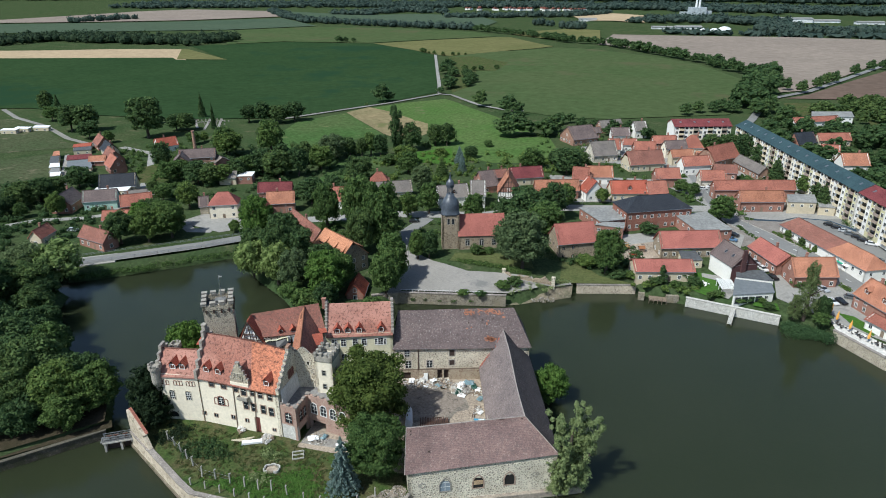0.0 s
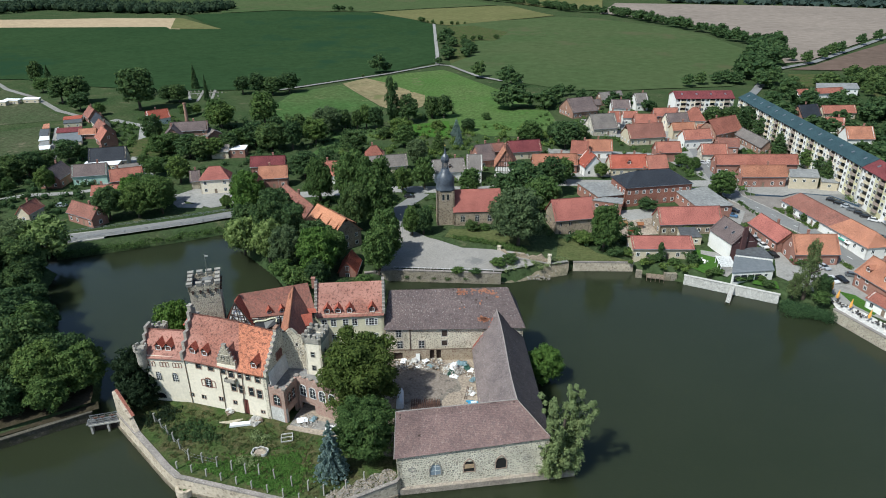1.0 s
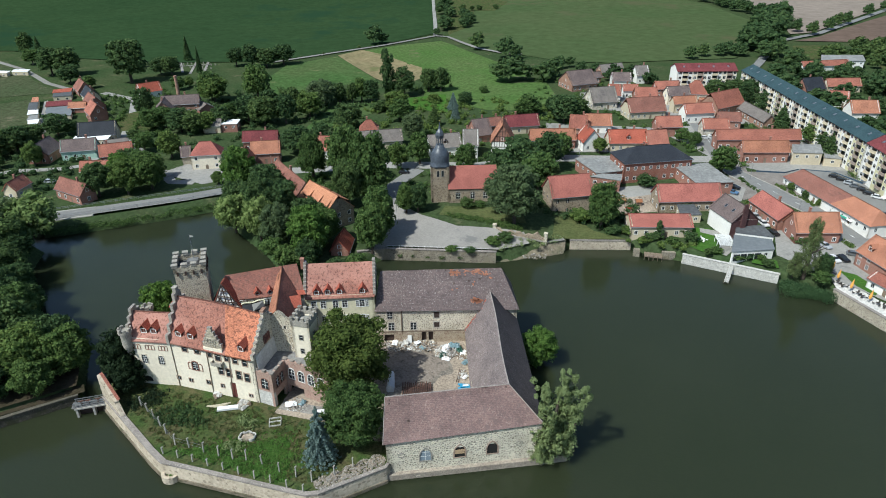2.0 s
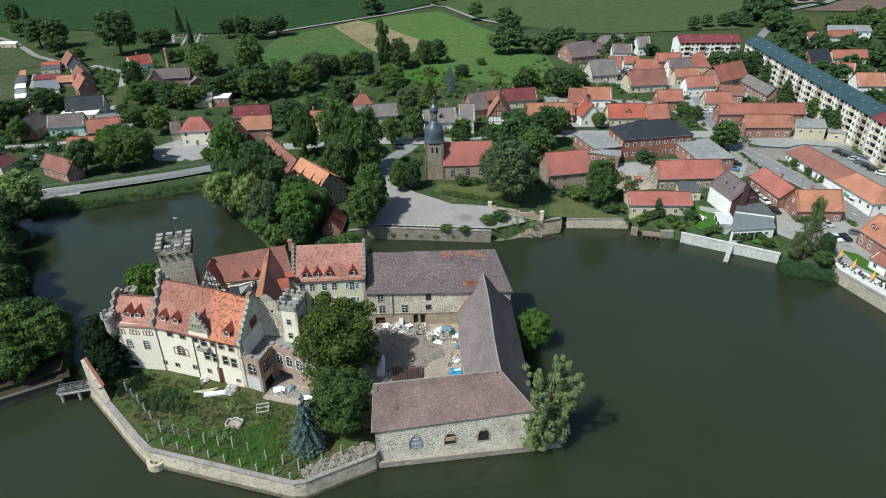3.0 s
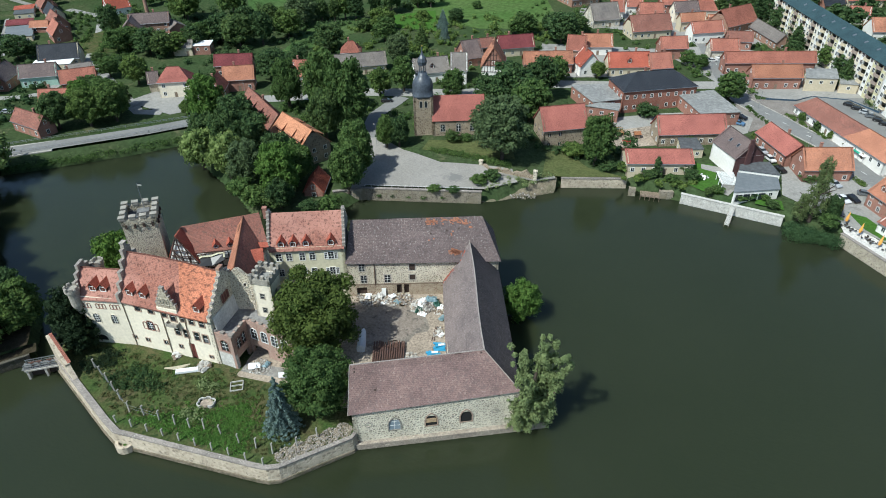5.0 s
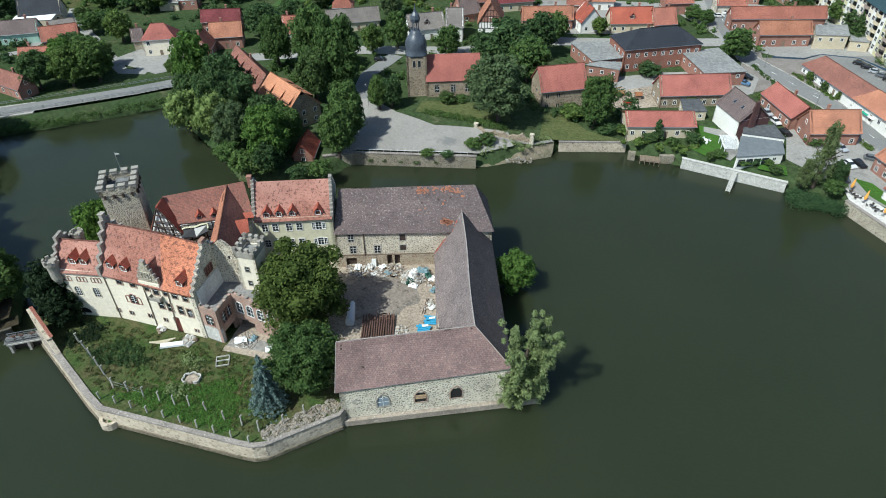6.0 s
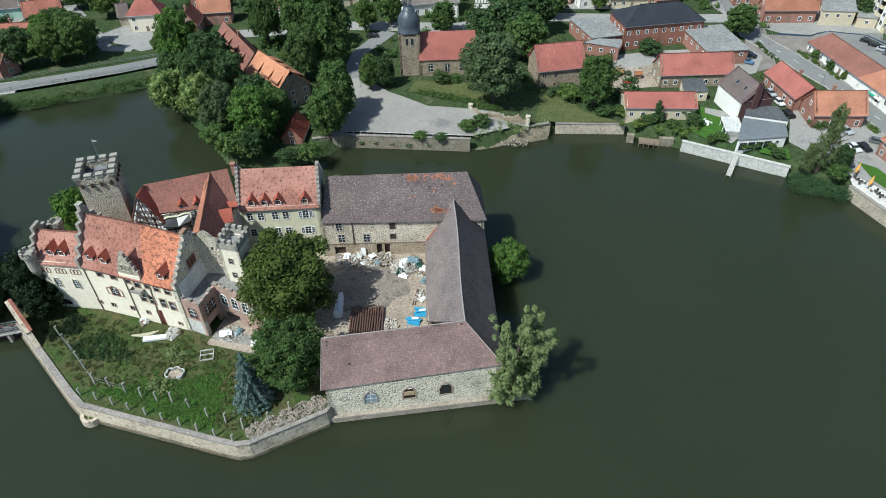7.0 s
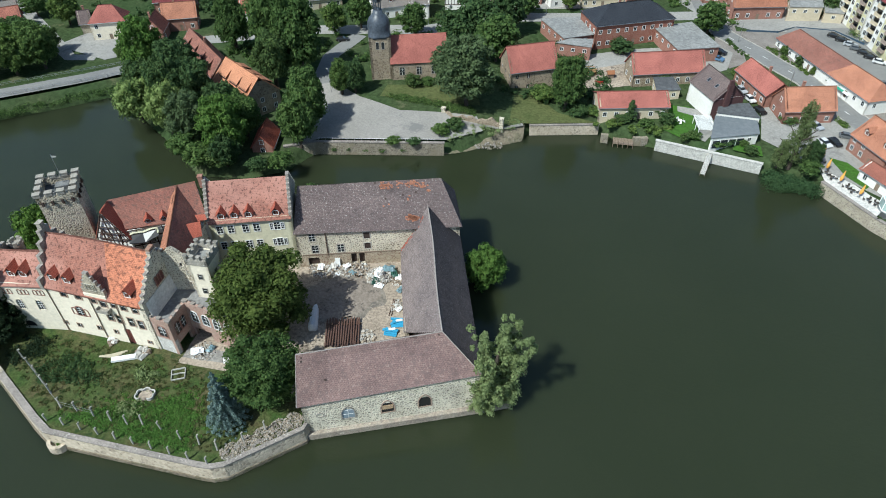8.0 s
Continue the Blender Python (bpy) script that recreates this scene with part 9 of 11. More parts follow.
def heap(name, x, y, z, r, h, n, size, mats, seed, label, stretch=1.0):
    """A heap of broken pieces, too many to count: one mesh a material."""
    rnd = random.Random(seed)
    ob = thing(name, Matrix.Translation((x, y, z)), label, "rubble", "rubble heaps")
    for k, mat in enumerate(mats):
        bm = bmesh.new()
        for _ in range(n // len(mats)):
            a, d = rnd.random() * math.tau, math.sqrt(rnd.random())
            s = size * rnd.uniform(0.4, 1.5)
            zz = h * (1 - d) * rnd.random() + s * 0.2
            vs = block(bm, (0, 0, 0), (s * rnd.uniform(0.6, 1.6), s, s * rnd.uniform(0.3, 0.8)), 0, rnd.uniform(0.6, 1.0))
            m = Matrix.Translation((d * r * math.cos(a) * stretch, d * r * math.sin(a), zz)) @ Euler((rnd.uniform(-0.6, 0.6), rnd.uniform(-0.6, 0.6), rnd.random() * 6)).to_matrix().to_4x4()
            for v in vs:
                v.co = m @ v.co
        tagged(part("debris", bm, mat, ob), kind="stuff")
    return ob


for i, (x, y) in enumerate(((-47.6, 81.9), (-45.6, 83.8), (-43.6, 86.0), (-41.6, 88.0), (-39.8, 89.8))):
    heap("stone_heap", x, y, 3.75, 1.7, 0.4, 330, 0.21, [CAP, GREYSTONE, BANK_EARTH, EARTH], 40 + i, "low spread of loose brown-grey field stones")
heap("rubble_heap", -62.6, 100.0, 3.8, 2.2, 0.7, 220, 0.30, [DUSTY, GREYSTONE, CAP, EARTH], 3, "pale rubble in the ruined wing", 1.2)
heap("rubble_heap", -48.5, 126.4, 3.95, 2.6, 0.8, 260, 0.34, [DUSTY, EARTH, WOOD, CAP, MORTAR], 4, "pale rubble and timber by the barn", 1.5)
heap("rubble_heap", -42.6, 128.0, 3.95, 2.6, 0.8, 260, 0.32, [DUSTY, CONCRETE, EARTH, CAP, WOOD], 5, "pale rubble by the barn wall", 1.5)
heap("rubble_heap", -36.6, 127.2, 3.95, 2.8, 1.7, 240, 0.5, [DUSTY, EARTH, CAP, CONCRETE], 6, "tall heap of rubble and rubbish")
heap("rubble_heap", -32.0, 127.2, 3.95, 2.0, 0.8, 180, 0.34, [DUSTY, EARTH, MORTAR, WOOD], 7, "pale rubble in the court corner")
heap("rubble_heap", -30.6, 120.0, 3.95, 1.8, 0.5, 130, 0.34, [DUSTY, WOOD, CONCRETE, EARTH], 8, "narrow strip of rubble along the barn", 0.5)
heap("rubble_heap", -33.8, 110.6, 3.95, 1.9, 0.5, 90, 0.4, [EARTH, CONCRETE, MORTAR], 9, "low earthy rubble heap")
heap("rubble_heap", -52.5, 100.0, 3.9, 1.8, 0.5, 60, 0.5, [CONCRETE, WOOD], 10, "scattered boards and stones under the tree")
heap("rubble_heap", -81.0, 98.0, 3.8, 1.0, 0.3, 24, 0.6, [DUSTY, WOOD], 11, "pale scraps beside the castle wall")
heap("rubble_heap", -73.6, 97.0, 3.8, 1.3, 0.3, 30, 0.7, [DUSTY, WOOD, CONCRETE], 13, "pale scraps below the castle door")
DARK_SOIL = surface("dark_court_soil", (0.25, 0.212, 0.178), (0.20, 0.168, 0.140), 0.25, 1.8, 0.95, 0.3, (0.095, 0.083, 0.072), 0.5, 0.57, grain=0.6)
SOIL_EDGE = surface("mid_court_soil", (0.25, 0.22, 0.185), (0.20, 0.175, 0.145), 0.25, 1.8, 0.95, 0.3, (0.13, 0.115, 0.10), 0.4, 0.56, grain=0.7)
rq = random.Random(23)
# an uneven patch of darker soil inside a mid-toned rim
for k, (grow, mat, lift, lab) in enumerate(((1.16, SOIL_EDGE, 0.02, "drying soil round the middle of the court"), (1.0, DARK_SOIL, 0.04, "dark damp soil in the middle of the court"))):
    ring = [(-42.0 + grow * 7.2 * math.cos(a) * rq.uniform(0.86, 1.1) + grow * 1.6 * math.sin(a), 119.4 + grow * 6.4 * math.sin(a) * rq.uniform(0.86, 1.1)) for a in [i * math.tau / 34 for i in range(34)]]
    patch("yard_soil", ring, mat, lift, lab, "ground", z=3.97)


def crumpled(name, x, y, z, sx, sy, h, mat, seed, label, yaw=0):
    """A crumpled sheet of plastic or tarpaulin lying on the rubble."""
    rnd = random.Random(seed)
    n = 6
    bm = bmesh.new()
    g = [[bm.verts.new(((i / n - 0.5) * sx + rnd.uniform(-0.1, 0.1) * sx / 2, (j / n - 0.5) * sy + rnd.uniform(-0.1, 0.1) * sy / 2, h * rnd.random() * (1.0 if 0 < i < n and 0 < j < n else 0.3))) for j in range(n + 1)] for i in range(n + 1)]
    for i in range(n):
        for j in range(n):
            bm.faces.new([g[i][j], g[i + 1][j], g[i + 1][j + 1], g[i][j + 1]])
    r = bmesh.ops.extrude_face_region(bm, geom=bm.faces[:])
    for v in r["geom"]:
        if isinstance(v, bmesh.types.BMVert):
            v.co.z -= 0.03
    ob = part(name, bm, mat)
    ob.matrix_world = pose(x, y, z, 0, 0, yaw)
    return tagged(ob, label + " among the rubble", "sheeting", "court rubbish")


GREEN_TARP = plain("dark_green_tarpaulin", (0.02, 0.07, 0.05), 0.45)
TEAL_TARP = plain("grey_blue_tarpaulin", (0.16, 0.24, 0.27), 0.5)
for i, (x, y, z, sx, sy, h, mat, lab) in enumerate(((-36.6, 127.8, 4.6, 3.0, 2.2, 1.1, SHEET, "crumpled white plastic sheeting"), (-35.0, 129.0, 4.9, 2.6, 1.8, 0.8, TEAL_TARP, "crumpled grey-blue tarpaulin"), (-36.8, 125.6, 4.2, 1.8, 2.4, 0.7, GREEN_TARP, "crumpled dark green tarpaulin"),
                                                    (-35.8, 124.4, 4.1, 1.3, 2.0, 0.5, SHEET, "white plastic sheeting"), (-33.6, 128.4, 4.5, 2.4, 1.4, 0.7, GREEN_TARP, "crumpled dark green tarpaulin"), (-32.4, 127.6, 4.4, 1.8, 1.4, 0.6, SHEET, "white plastic sheeting"),
                                                    (-49.6, 126.6, 4.4, 2.0, 1.4, 0.6, SHEET, "crumpled white plastic sheeting"), (-47.0, 127.6, 4.5, 1.8, 1.6, 0.8, DUSTY, "pale rubbish bags"), (-44.2, 128.2, 4.5, 1.6, 1.2, 0.6, SHEET, "crumpled white plastic sheeting"),
                                                    (-42.6, 126.8, 4.2, 1.6, 1.0, 0.5, TEAL_TARP, "grey-blue sheet on the rubble"), (-45.6, 125.6, 4.1, 1.2, 0.8, 0.3, SHEET, "white plastic scrap"), (-31.0, 124.4, 4.1, 1.3, 2.0, 0.5, TEAL_TARP, "grey-blue sheet along the barn"),
                                                    (-29.6, 119.0, 4.2, 0.9, 1.6, 0.5, SHEET, "white plastic scrap along the barn"))):
    crumpled("plastic_sheet", x, y, z, sx, sy, h, mat, 200 + i, lab, rq.uniform(0, 180))
crumpled("plastic_sheet", -63.6, 99.4, 4.3, 2.4, 1.6, 0.6, SHEET, 230, "crumpled white plastic sheeting", 30)
crumpled("plastic_sheet", -61.4, 100.6, 4.2, 1.8, 1.2, 0.5, TEAL_TARP, 231, "grey-blue sheet on the rubble", 80)
bm = bmesh.new()
block(bm, (0, 0, 1.1), (1.0, 0.12, 2.2))
ob = part("door_leaf", bm, WHITE_PAINT)
ob.matrix_world = pose(-46.2, 128.0, 4.0, -10, 0, 18)
tagged(ob, "white door leaf leaning on the barn wall", "door leaf")
bm = bmesh.new()
tube(bm, (0, 0, 0.1), (0.6, 4.6, 0.25), 0.07, 0.07, 6), tube(bm, (0.5, 0, 0.1), (0.9, 4.4, 0.3), 0.06, 0.06, 6)
ob = part("pipe", bm, RUST)
ob.matrix_world = pose(-31.2, 116.8, 4.0, 0, 0, 12)
tagged(ob, "long dark pipe lying along the barn", "pipe")


def steel_beams():
    ob = thing("beam_stack", pose(-38.4, 110.3, 4.0, 0, 0, 17), "stack of rusty steel beams in the court", "beam stack")
    me = shared(("beam",), lambda q: [block(q, (0, 0, 0.03), (0.26, 7.0, 0.06)), block(q, (0, 0, 0.2), (0.06, 7.0, 0.3)), block(q, (0, 0, 0.37), (0.26, 7.0, 0.06))], [RUST])
    for i in range(14):
        piece("beam", me, ob, pose(-3.2 + i * 0.48, rp.uniform(-0.3, 0.3), 0.25, 0, 0, rp.uniform(-1.5, 1.5)))
    bm = bmesh.new()
    for y in (-2.4, 2.4):
        block(bm, (0, y, 0.12), (7.0, 0.25, 0.24))
    part("timber_bearer", bm, WOOD, ob)


steel_beams()
bm = bmesh.new()
stations = [(-3.3, 0.5, 1.0), (-3.0, 0.85, 1.7), (-1.4, 0.85, 1.75), (0.6, 0.72, 1.6), (2.4, 0.55, 1.35), (3.2, 0.3, 0.9)]
rings = [[bm.verts.new((x, w * a, h * b)) for a, b in ((-1, 0), (1, 0), (1.0, 0.55), (0.6, 0.92), (0, 1), (-0.6, 0.92), (-1.0, 0.55))] for x, w, h in stations]
for a, b in zip(rings, rings[1:]):
    for i in range(7):
        bm.faces.new([a[i], a[(i + 1) % 7], b[(i + 1) % 7], b[i]])
bm.faces.new(rings[0][::-1]), bm.faces.new(rings[-1])
tank = part("wrapped_boat", bm, surface("white_wrapping", (0.66, 0.70, 0.74), (0.58, 0.62, 0.66), 0.5, 2.5, 0.5, 0.15, grain=0.2))
tank.matrix_world = pose(-45.3, 112.6, 3.98, 0, 0, 106)
tagged(tank, "long bundle wrapped in white film beside the tree", "wrapped bundle")
for x, y, n, yaw in ((-28.9, 115.4, 5, 15), (-29.6, 112.9, 4, 12)):
    ob = thing("pallet_stack", pose(x, y, 3.97, 0, 0, yaw), "loose stack of bright blue plastic panels", "pallet stack", "pallets")
    me = shared(("blue_panel",), lambda q: block(q, (0, 0, 0), (2.5, 0.55, 0.14)), [BLUE_TARP])
    for k in range(n):
        piece("panel", me, ob, pose(rq.uniform(-0.4, 0.4), -0.9 + k * 0.45, 0.15 + 0.16 * (k % 3), rq.uniform(-5, 5), rq.uniform(-4, 4), rq.uniform(-14, 14)))
    piece("panel", me, ob, pose(0.2, 0.0, 0.62, 0, 3, rq.uniform(-20, 20)))
    bm = bmesh.new()
    block(bm, (0.3, 0.1, 0.78), (1.3, 0.5, 0.1), 10)
    part("bag", bm, SHEET, ob)
bm = bmesh.new()
block(bm, (0, 0, 0.25), (4.6, 1.0, 0.5), 0, 0.94)
ob = part("panel", bm, SHEET)
ob.matrix_world = pose(-76.2, 94.7, 3.9, 4, 0, 26)
tagged(ob, "white plastic panel lying in the grass", "panel")
for i in range(5):
    bm = bmesh.new()
    block(bm, (0, 0, 0.08), (3.2, 0.35, 0.12))
    ob = part("plank", bm, surface("pale_planks_" + "abcde"[i], (0.5, 0.45, 0.33), (0.42, 0.37, 0.27), 0.5, 4))
    ob.matrix_world = pose(-79.5 + i * 0.35, 94.4 + i * 0.32, 3.85, 0, 3, 12 + i * 6)
    tagged(ob, "pale weathered plank lying in the grass", "plank", "planks")


def stone_basin():
    ob = thing("garden_basin", pose(-67.6, 88.4, 3.7, 0, 0, 15), "lobed pale stone basin of an old garden fountain", "basin")
    bm = bmesh.new()
    for k in range(5):
        a = k * math.tau / 6 - 0.6
        c = Vector((1.15 * math.cos(a), 0.75 * math.sin(a), 0))
        ring = []
        for r, z in ((0.72, 0), (0.72, 0.6), (0.52, 0.6), (0.52, 0.15)):
            ring.append([bm.verts.new(c + Vector((r * math.cos(t), r * math.sin(t), z))) for t in [a - 1.5 + j * 3.0 / 8 for j in range(9)]])
        for p, q in zip(ring, ring[1:]):
            for j in range(8):
                bm.faces.new([p[j], p[j + 1], q[j + 1], q[j]])
    part("rim", bm, WHITE_WALL, ob)
    bm = bmesh.new()
    tube(bm, (0, 0, 0.05), (0, 0, 0.2), 1.2, 1.2, 16)
    part("bed", bm, EARTH, ob)


stone_basin()
bm = bmesh.new()
for x, y, sx, sy in ((0, -1.2, 2.5, 0.12), (0, 1.2, 2.5, 0.12), (-1.2, 0, 0.12, 2.5), (1.2, 0, 0.12, 2.5), (0, 0.1, 2.4, 0.10)):
    block(bm, (x, y, 0.15), (sx, sy, 0.3))
ob = part("sandbox_frame", bm, WHITE_WALL)
ob.matrix_world = pose(-64.4, 94.0, 3.7, 0, 0, 28)
tagged(ob, "square pale timber frame on the grass", "frame")
patch("yard_paved", [(-65.8, 96.6), (-54, 97.0), (-50, 100), (-52, 103.5), (-55, 101.2), (-66, 103)], surface("broken_paving", (0.30, 0.285, 0.26), (0.20, 0.19, 0.175), 0.3, 1.6, 0.95, 0.2, (0.42, 0.38, 0.32), 0.5, 0.60), 0.0, "broken concrete paving before the ruined wing", "yard", z=3.85)
patch("path_ruin", [(-66, 96.3), (-54, 96.7), (-49.5, 99.5), (-50.5, 100.8), (-55, 98.4), (-66, 97.7)], EARTH, 0.0, "trodden tan path before the ruined wing", "path", z=3.9)
bm = bmesh.new()
block(bm, (0, 0, 0.4), (2.2, 1.4, 0.15))
ob = part("roof_hatch", bm, SHEET)
ob.matrix_world = pose(-56.6, 98.9, 3.9, 0, 8, 30)
tagged(ob, "pale sheet leaning on the paving", "sheet")


def weir():
    ob = thing("weir_bridge", pose(-107.0, 89.2, 0, 0, 0, 32), "small stone and timber sluice bridge between dam and island", "weir")
    pier = shared(("pier",), lambda q: block(q, (0, 0, 0.7), (0.45, 1.9, 3.6), 0, 0.94), [CONCRETE])
    for x in (-3.4, 0, 3.4):
        piece("pier", pier, ob, Matrix.Translation((x, 0, 0)))
    bm = bmesh.new()
    block(bm, (0, -0.85, 2.35), (7.6, 0.30, 0.34))
    part("beam", bm, CONCRETE, ob, "pale concrete beam over the openings")
    plank = shared(("weir_plank",), lambda q: block(q, (0, 0, 0), (0.42, 2.2, 0.10)), [GREY_BOARD])
    for i in range(19):
        piece("plank", plank, ob, Matrix.Translation((-4.1 + i * 0.455, 0.3, 2.58 + 0.012 * (i % 3))))
    gate = shared(("gate",), lambda q: block(q, (0, 0.25, 0.9), (2.9, 0.15, 2.7)), [TIMBER])
    for x in (-1.7, 1.7):
        piece("sluice_gate", gate, ob, Matrix.Translation((x, 0, 0)))
    for y in (-0.55, 1.15):
        for i in range(6):
            piece("railing_post", shared(("railing_post",), lambda q: block(q, (0, 0, 0.5), (0.13, 0.13, 1.0)), [METAL]), ob, Matrix.Translation((-3.7 + i * 1.48, y, 2.6)))
        bm = bmesh.new()
        block(bm, (0, y, 3.6), (7.8, 0.15, 0.14)), block(bm, (0, y, 3.12), (7.8, 0.08, 0.10))
        part("railing", bm, METAL, ob)
    winch = shared(("winch",), lambda q: [block(q, (0, 0, 3.0), (0.35, 0.35, 0.9)), tube(q, (-0.55, 0, 3.5), (0.55, 0, 3.5), 0.15, 0.15, 8)], [RUST])
    for x in (-2.4, -1.0, 1.0, 2.4):
        piece("winch", winch, ob, Matrix.Translation((x, 0.3, 0)))


weir()
patch("ground_dam", [(-168, 52), (-150, 62.5), (-128, 77.5), (-114.2, 92.2), (-117, 96), (-124, 104), (-139, 111), (-165, 110), (-180, 90)], DAM_EARTH, 0.05, "dark leaf litter and ivy under the dam trees", "ground", cell=4)
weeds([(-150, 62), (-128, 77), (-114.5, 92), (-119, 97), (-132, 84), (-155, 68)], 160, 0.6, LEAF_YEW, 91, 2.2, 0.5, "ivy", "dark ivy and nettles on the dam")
strip("path_dam", [(-165, 50), (-129, 77), (-113, 93)], 3.0, DAM_EARTH, -1.0, "narrow earth path on the dam", "path")

REED = leafy("reed_leaves", (0.035, 0.075, 0.035), (0.085, 0.145, 0.065), 0.1)
weeds([(47.5, 188.6), (59.5, 183.2), (61.5, 186.6), (49, 192)], 150, 1.0, REED, 68, z=0.6, tall=1.3, name="reeds", label="dense blue-green reeds at the pond's edge")
weeds([(-58, 198.2), (-44, 197.4), (-30.5, 195.5), (-30.5, 198), (-44, 199.6), (-58, 200.5)], 150, 0.8, LEAF, 69, z=None, tall=0.8, name="hedge", label="low flowering hedge along the gravel square")


# ---- cars ----
PAINTS = {c: plain("car_paint_" + c, v, 0.25, 0.2, 0.6) for c, v in (("white", (0.75, 0.75, 0.75)), ("black", (0.02, 0.02, 0.022)), ("silver", (0.45, 0.47, 0.5)), ("blue", (0.12, 0.22, 0.36)), ("red", (0.4, 0.03, 0.03)), ("grey", (0.14, 0.15, 0.16)))}
TYRE = plain("tyre_rubber", (0.02, 0.02, 0.02), 0.8)


def car(x, y, yaw, paint):
    z = ground_z(x, y) + 0.16
    ob = thing("car", pose(x, y, z, 0, 0, yaw), paint + " parked passenger car on the pavement", "car", "parked cars")

    def body(bm):
        side = [(-2.15, 0.3), (2.1, 0.3), (2.18, 0.55), (2.05, 0.82), (1.0, 0.95), (-1.95, 0.98), (-2.18, 0.8)]
        f = [[bm.verts.new((px, sy * 0.86, pz)) for px, pz in side] for sy in (-1, 1)]
        bm.faces.new(f[0]), bm.faces.new(f[1][::-1])
        n = len(side)
        for i in range(n):
            bm.faces.new([f[0][i], f[1][i], f[1][(i + 1) % n], f[0][(i + 1) % n]])
        top = [(-1.75, 0.95), (0.95, 0.95), (0.25, 1.45), (-1.35, 1.47)]
        f = [[bm.verts.new((px, sy * (0.82 if pz < 1 else 0.66), pz)) for px, pz in top] for sy in (-1, 1)]
        bm.faces.new([f[0][3], f[0][2], f[1][2], f[1][3]])

    def glass(bm):
        top = [(-1.77, 0.95), (0.97, 0.95), (0.26, 1.44), (-1.36, 1.46)]
        f = [[bm.verts.new((px, sy * (0.80 if pz < 1 else 0.65), pz)) for px, pz in top] for sy in (-1, 1)]
        bm.faces.new(f[0]), bm.faces.new(f[1][::-1])
        for i in range(4):
            bm.faces.new([f[0][i], f[1][i], f[1][(i + 1) % 4], f[0][(i + 1) % 4]])

    piece("body", shared(("car_body", paint), body, [PAINTS[paint]]), ob, Matrix())
    piece("cabin_glass", shared(("cabin_glass",), glass, [GLASS]), ob, Matrix())
    wheel = shared(("wheel",), lambda q: tube(q, (0, -0.1, 0), (0, 0.1, 0), 0.32, 0.32, 12), [TYRE])
    rim = shared(("rim",), lambda q: tube(q, (0, -0.115, 0), (0, 0.115, 0), 0.2, 0.2, 10), [METAL])
    for sx in (-1.35, 1.35):
        for sy in (-0.78, 0.78):
            w = piece("wheel", wheel, ob, Matrix.Translation((sx, sy, 0.3)))
            piece("rim", rim, w, Matrix())


for x, y, yaw, c in ((46.7, 224.8, -62, "white"), (49.0, 218.7, -60, "black"), (44.7, 229.7, -62, "silver"), (39.7, 252.8, -30, "black"), (38.6, 248.1, -25, "blue"), (63.3, 213.6, -55, "silver"), (64.1, 204.9, -60, "white"), (66.8, 205.9, -62, "black"), (70.7, 209.9, -10, "grey"),
                     (77.4, 272.1, -20, "black"), (79.5, 269.5, -20, "black"), (81.4, 266.5, -20, "silver"), (82.9, 264.0, -20, "grey"), (84.8, 261.4, -20, "black"), (86.2, 258.8, -20, "black"), (88.2, 256.0, -20, "white"), (86.5, 242.0, 20, "grey"),
                     (-219.3, 190.9, 12, "silver"), (-220.8, 172.2, 30, "white"), (-86.2, 236.5, 20, "black"), (34.8, 312, 70, "white"), (32, 306.5, 20, "white"), (96, 566, 60, "white")):
    car(x, y, yaw, c)

# ---- east shore ----
house("red-brick restaurant with orange tiled roof and dormers", 76.5, 200.5, -63, 13.5, 10.5, 5.0, 4.6, 3.5, ROOF_ORANGE, BRICK, dormers=2, storeys=2)
house("low white restaurant hall with red roof", 74.6, 187.0, -55, 12.0, 6.0, 3.2, 1.6, 3.5, ROOF_RED, WHITE, chimney=False)


def pavilion():
    ob = thing("glass_pavilion", pose(75.0, 178.2, 3.4), "white octagonal glass pavilion on the terrace", "pavilion")
    R = 3.4
    ring = [(R * math.cos(math.tau * (i + 0.5) / 8), R * math.sin(math.tau * (i + 0.5) / 8)) for i in range(8)]
    bm = bmesh.new()
    tube(bm, (0, 0, -4.0), (0, 0, 0.5), R * 1.15, R * 1.08, 16)
    part("base", bm, METAL, ob, "grey round base")
    for i in range(8):
        a, b = ring[i], ring[(i + 1) % 8]
        bm = bmesh.new()
        bm.faces.new([bm.verts.new(p) for p in ((*a, 0.5), (*b, 0.5), (*b, 3.0), (*a, 3.0))])
        part("pane", bm, plain("pale_glass_" + "abcdefgh"[i], (0.35, 0.45, 0.43), 0.1), ob)
        bm = bmesh.new()
        bm.faces.new([bm.verts.new(p) for p in ((*a, 3.0), (*b, 3.0), (0, 0, 4.8))])
        part("roof_pane", bm, plain("pale_roof_glass_" + "abcdefgh"[i], (0.45, 0.55, 0.53), 0.12), ob)
        bm = bmesh.new()
        tube(bm, (*a, 0.4), (*a, 3.0), 0.12, n=6), tube(bm, (*a, 3.0), (0, 0, 4.85), 0.1, n=6), tube(bm, (*a, 3.0), (*b, 3.0), 0.12, n=6), tube(bm, (*a, 0.5), (*b, 0.5), 0.12, n=6)
        part("frame", bm, WHITE_PAINT, ob)


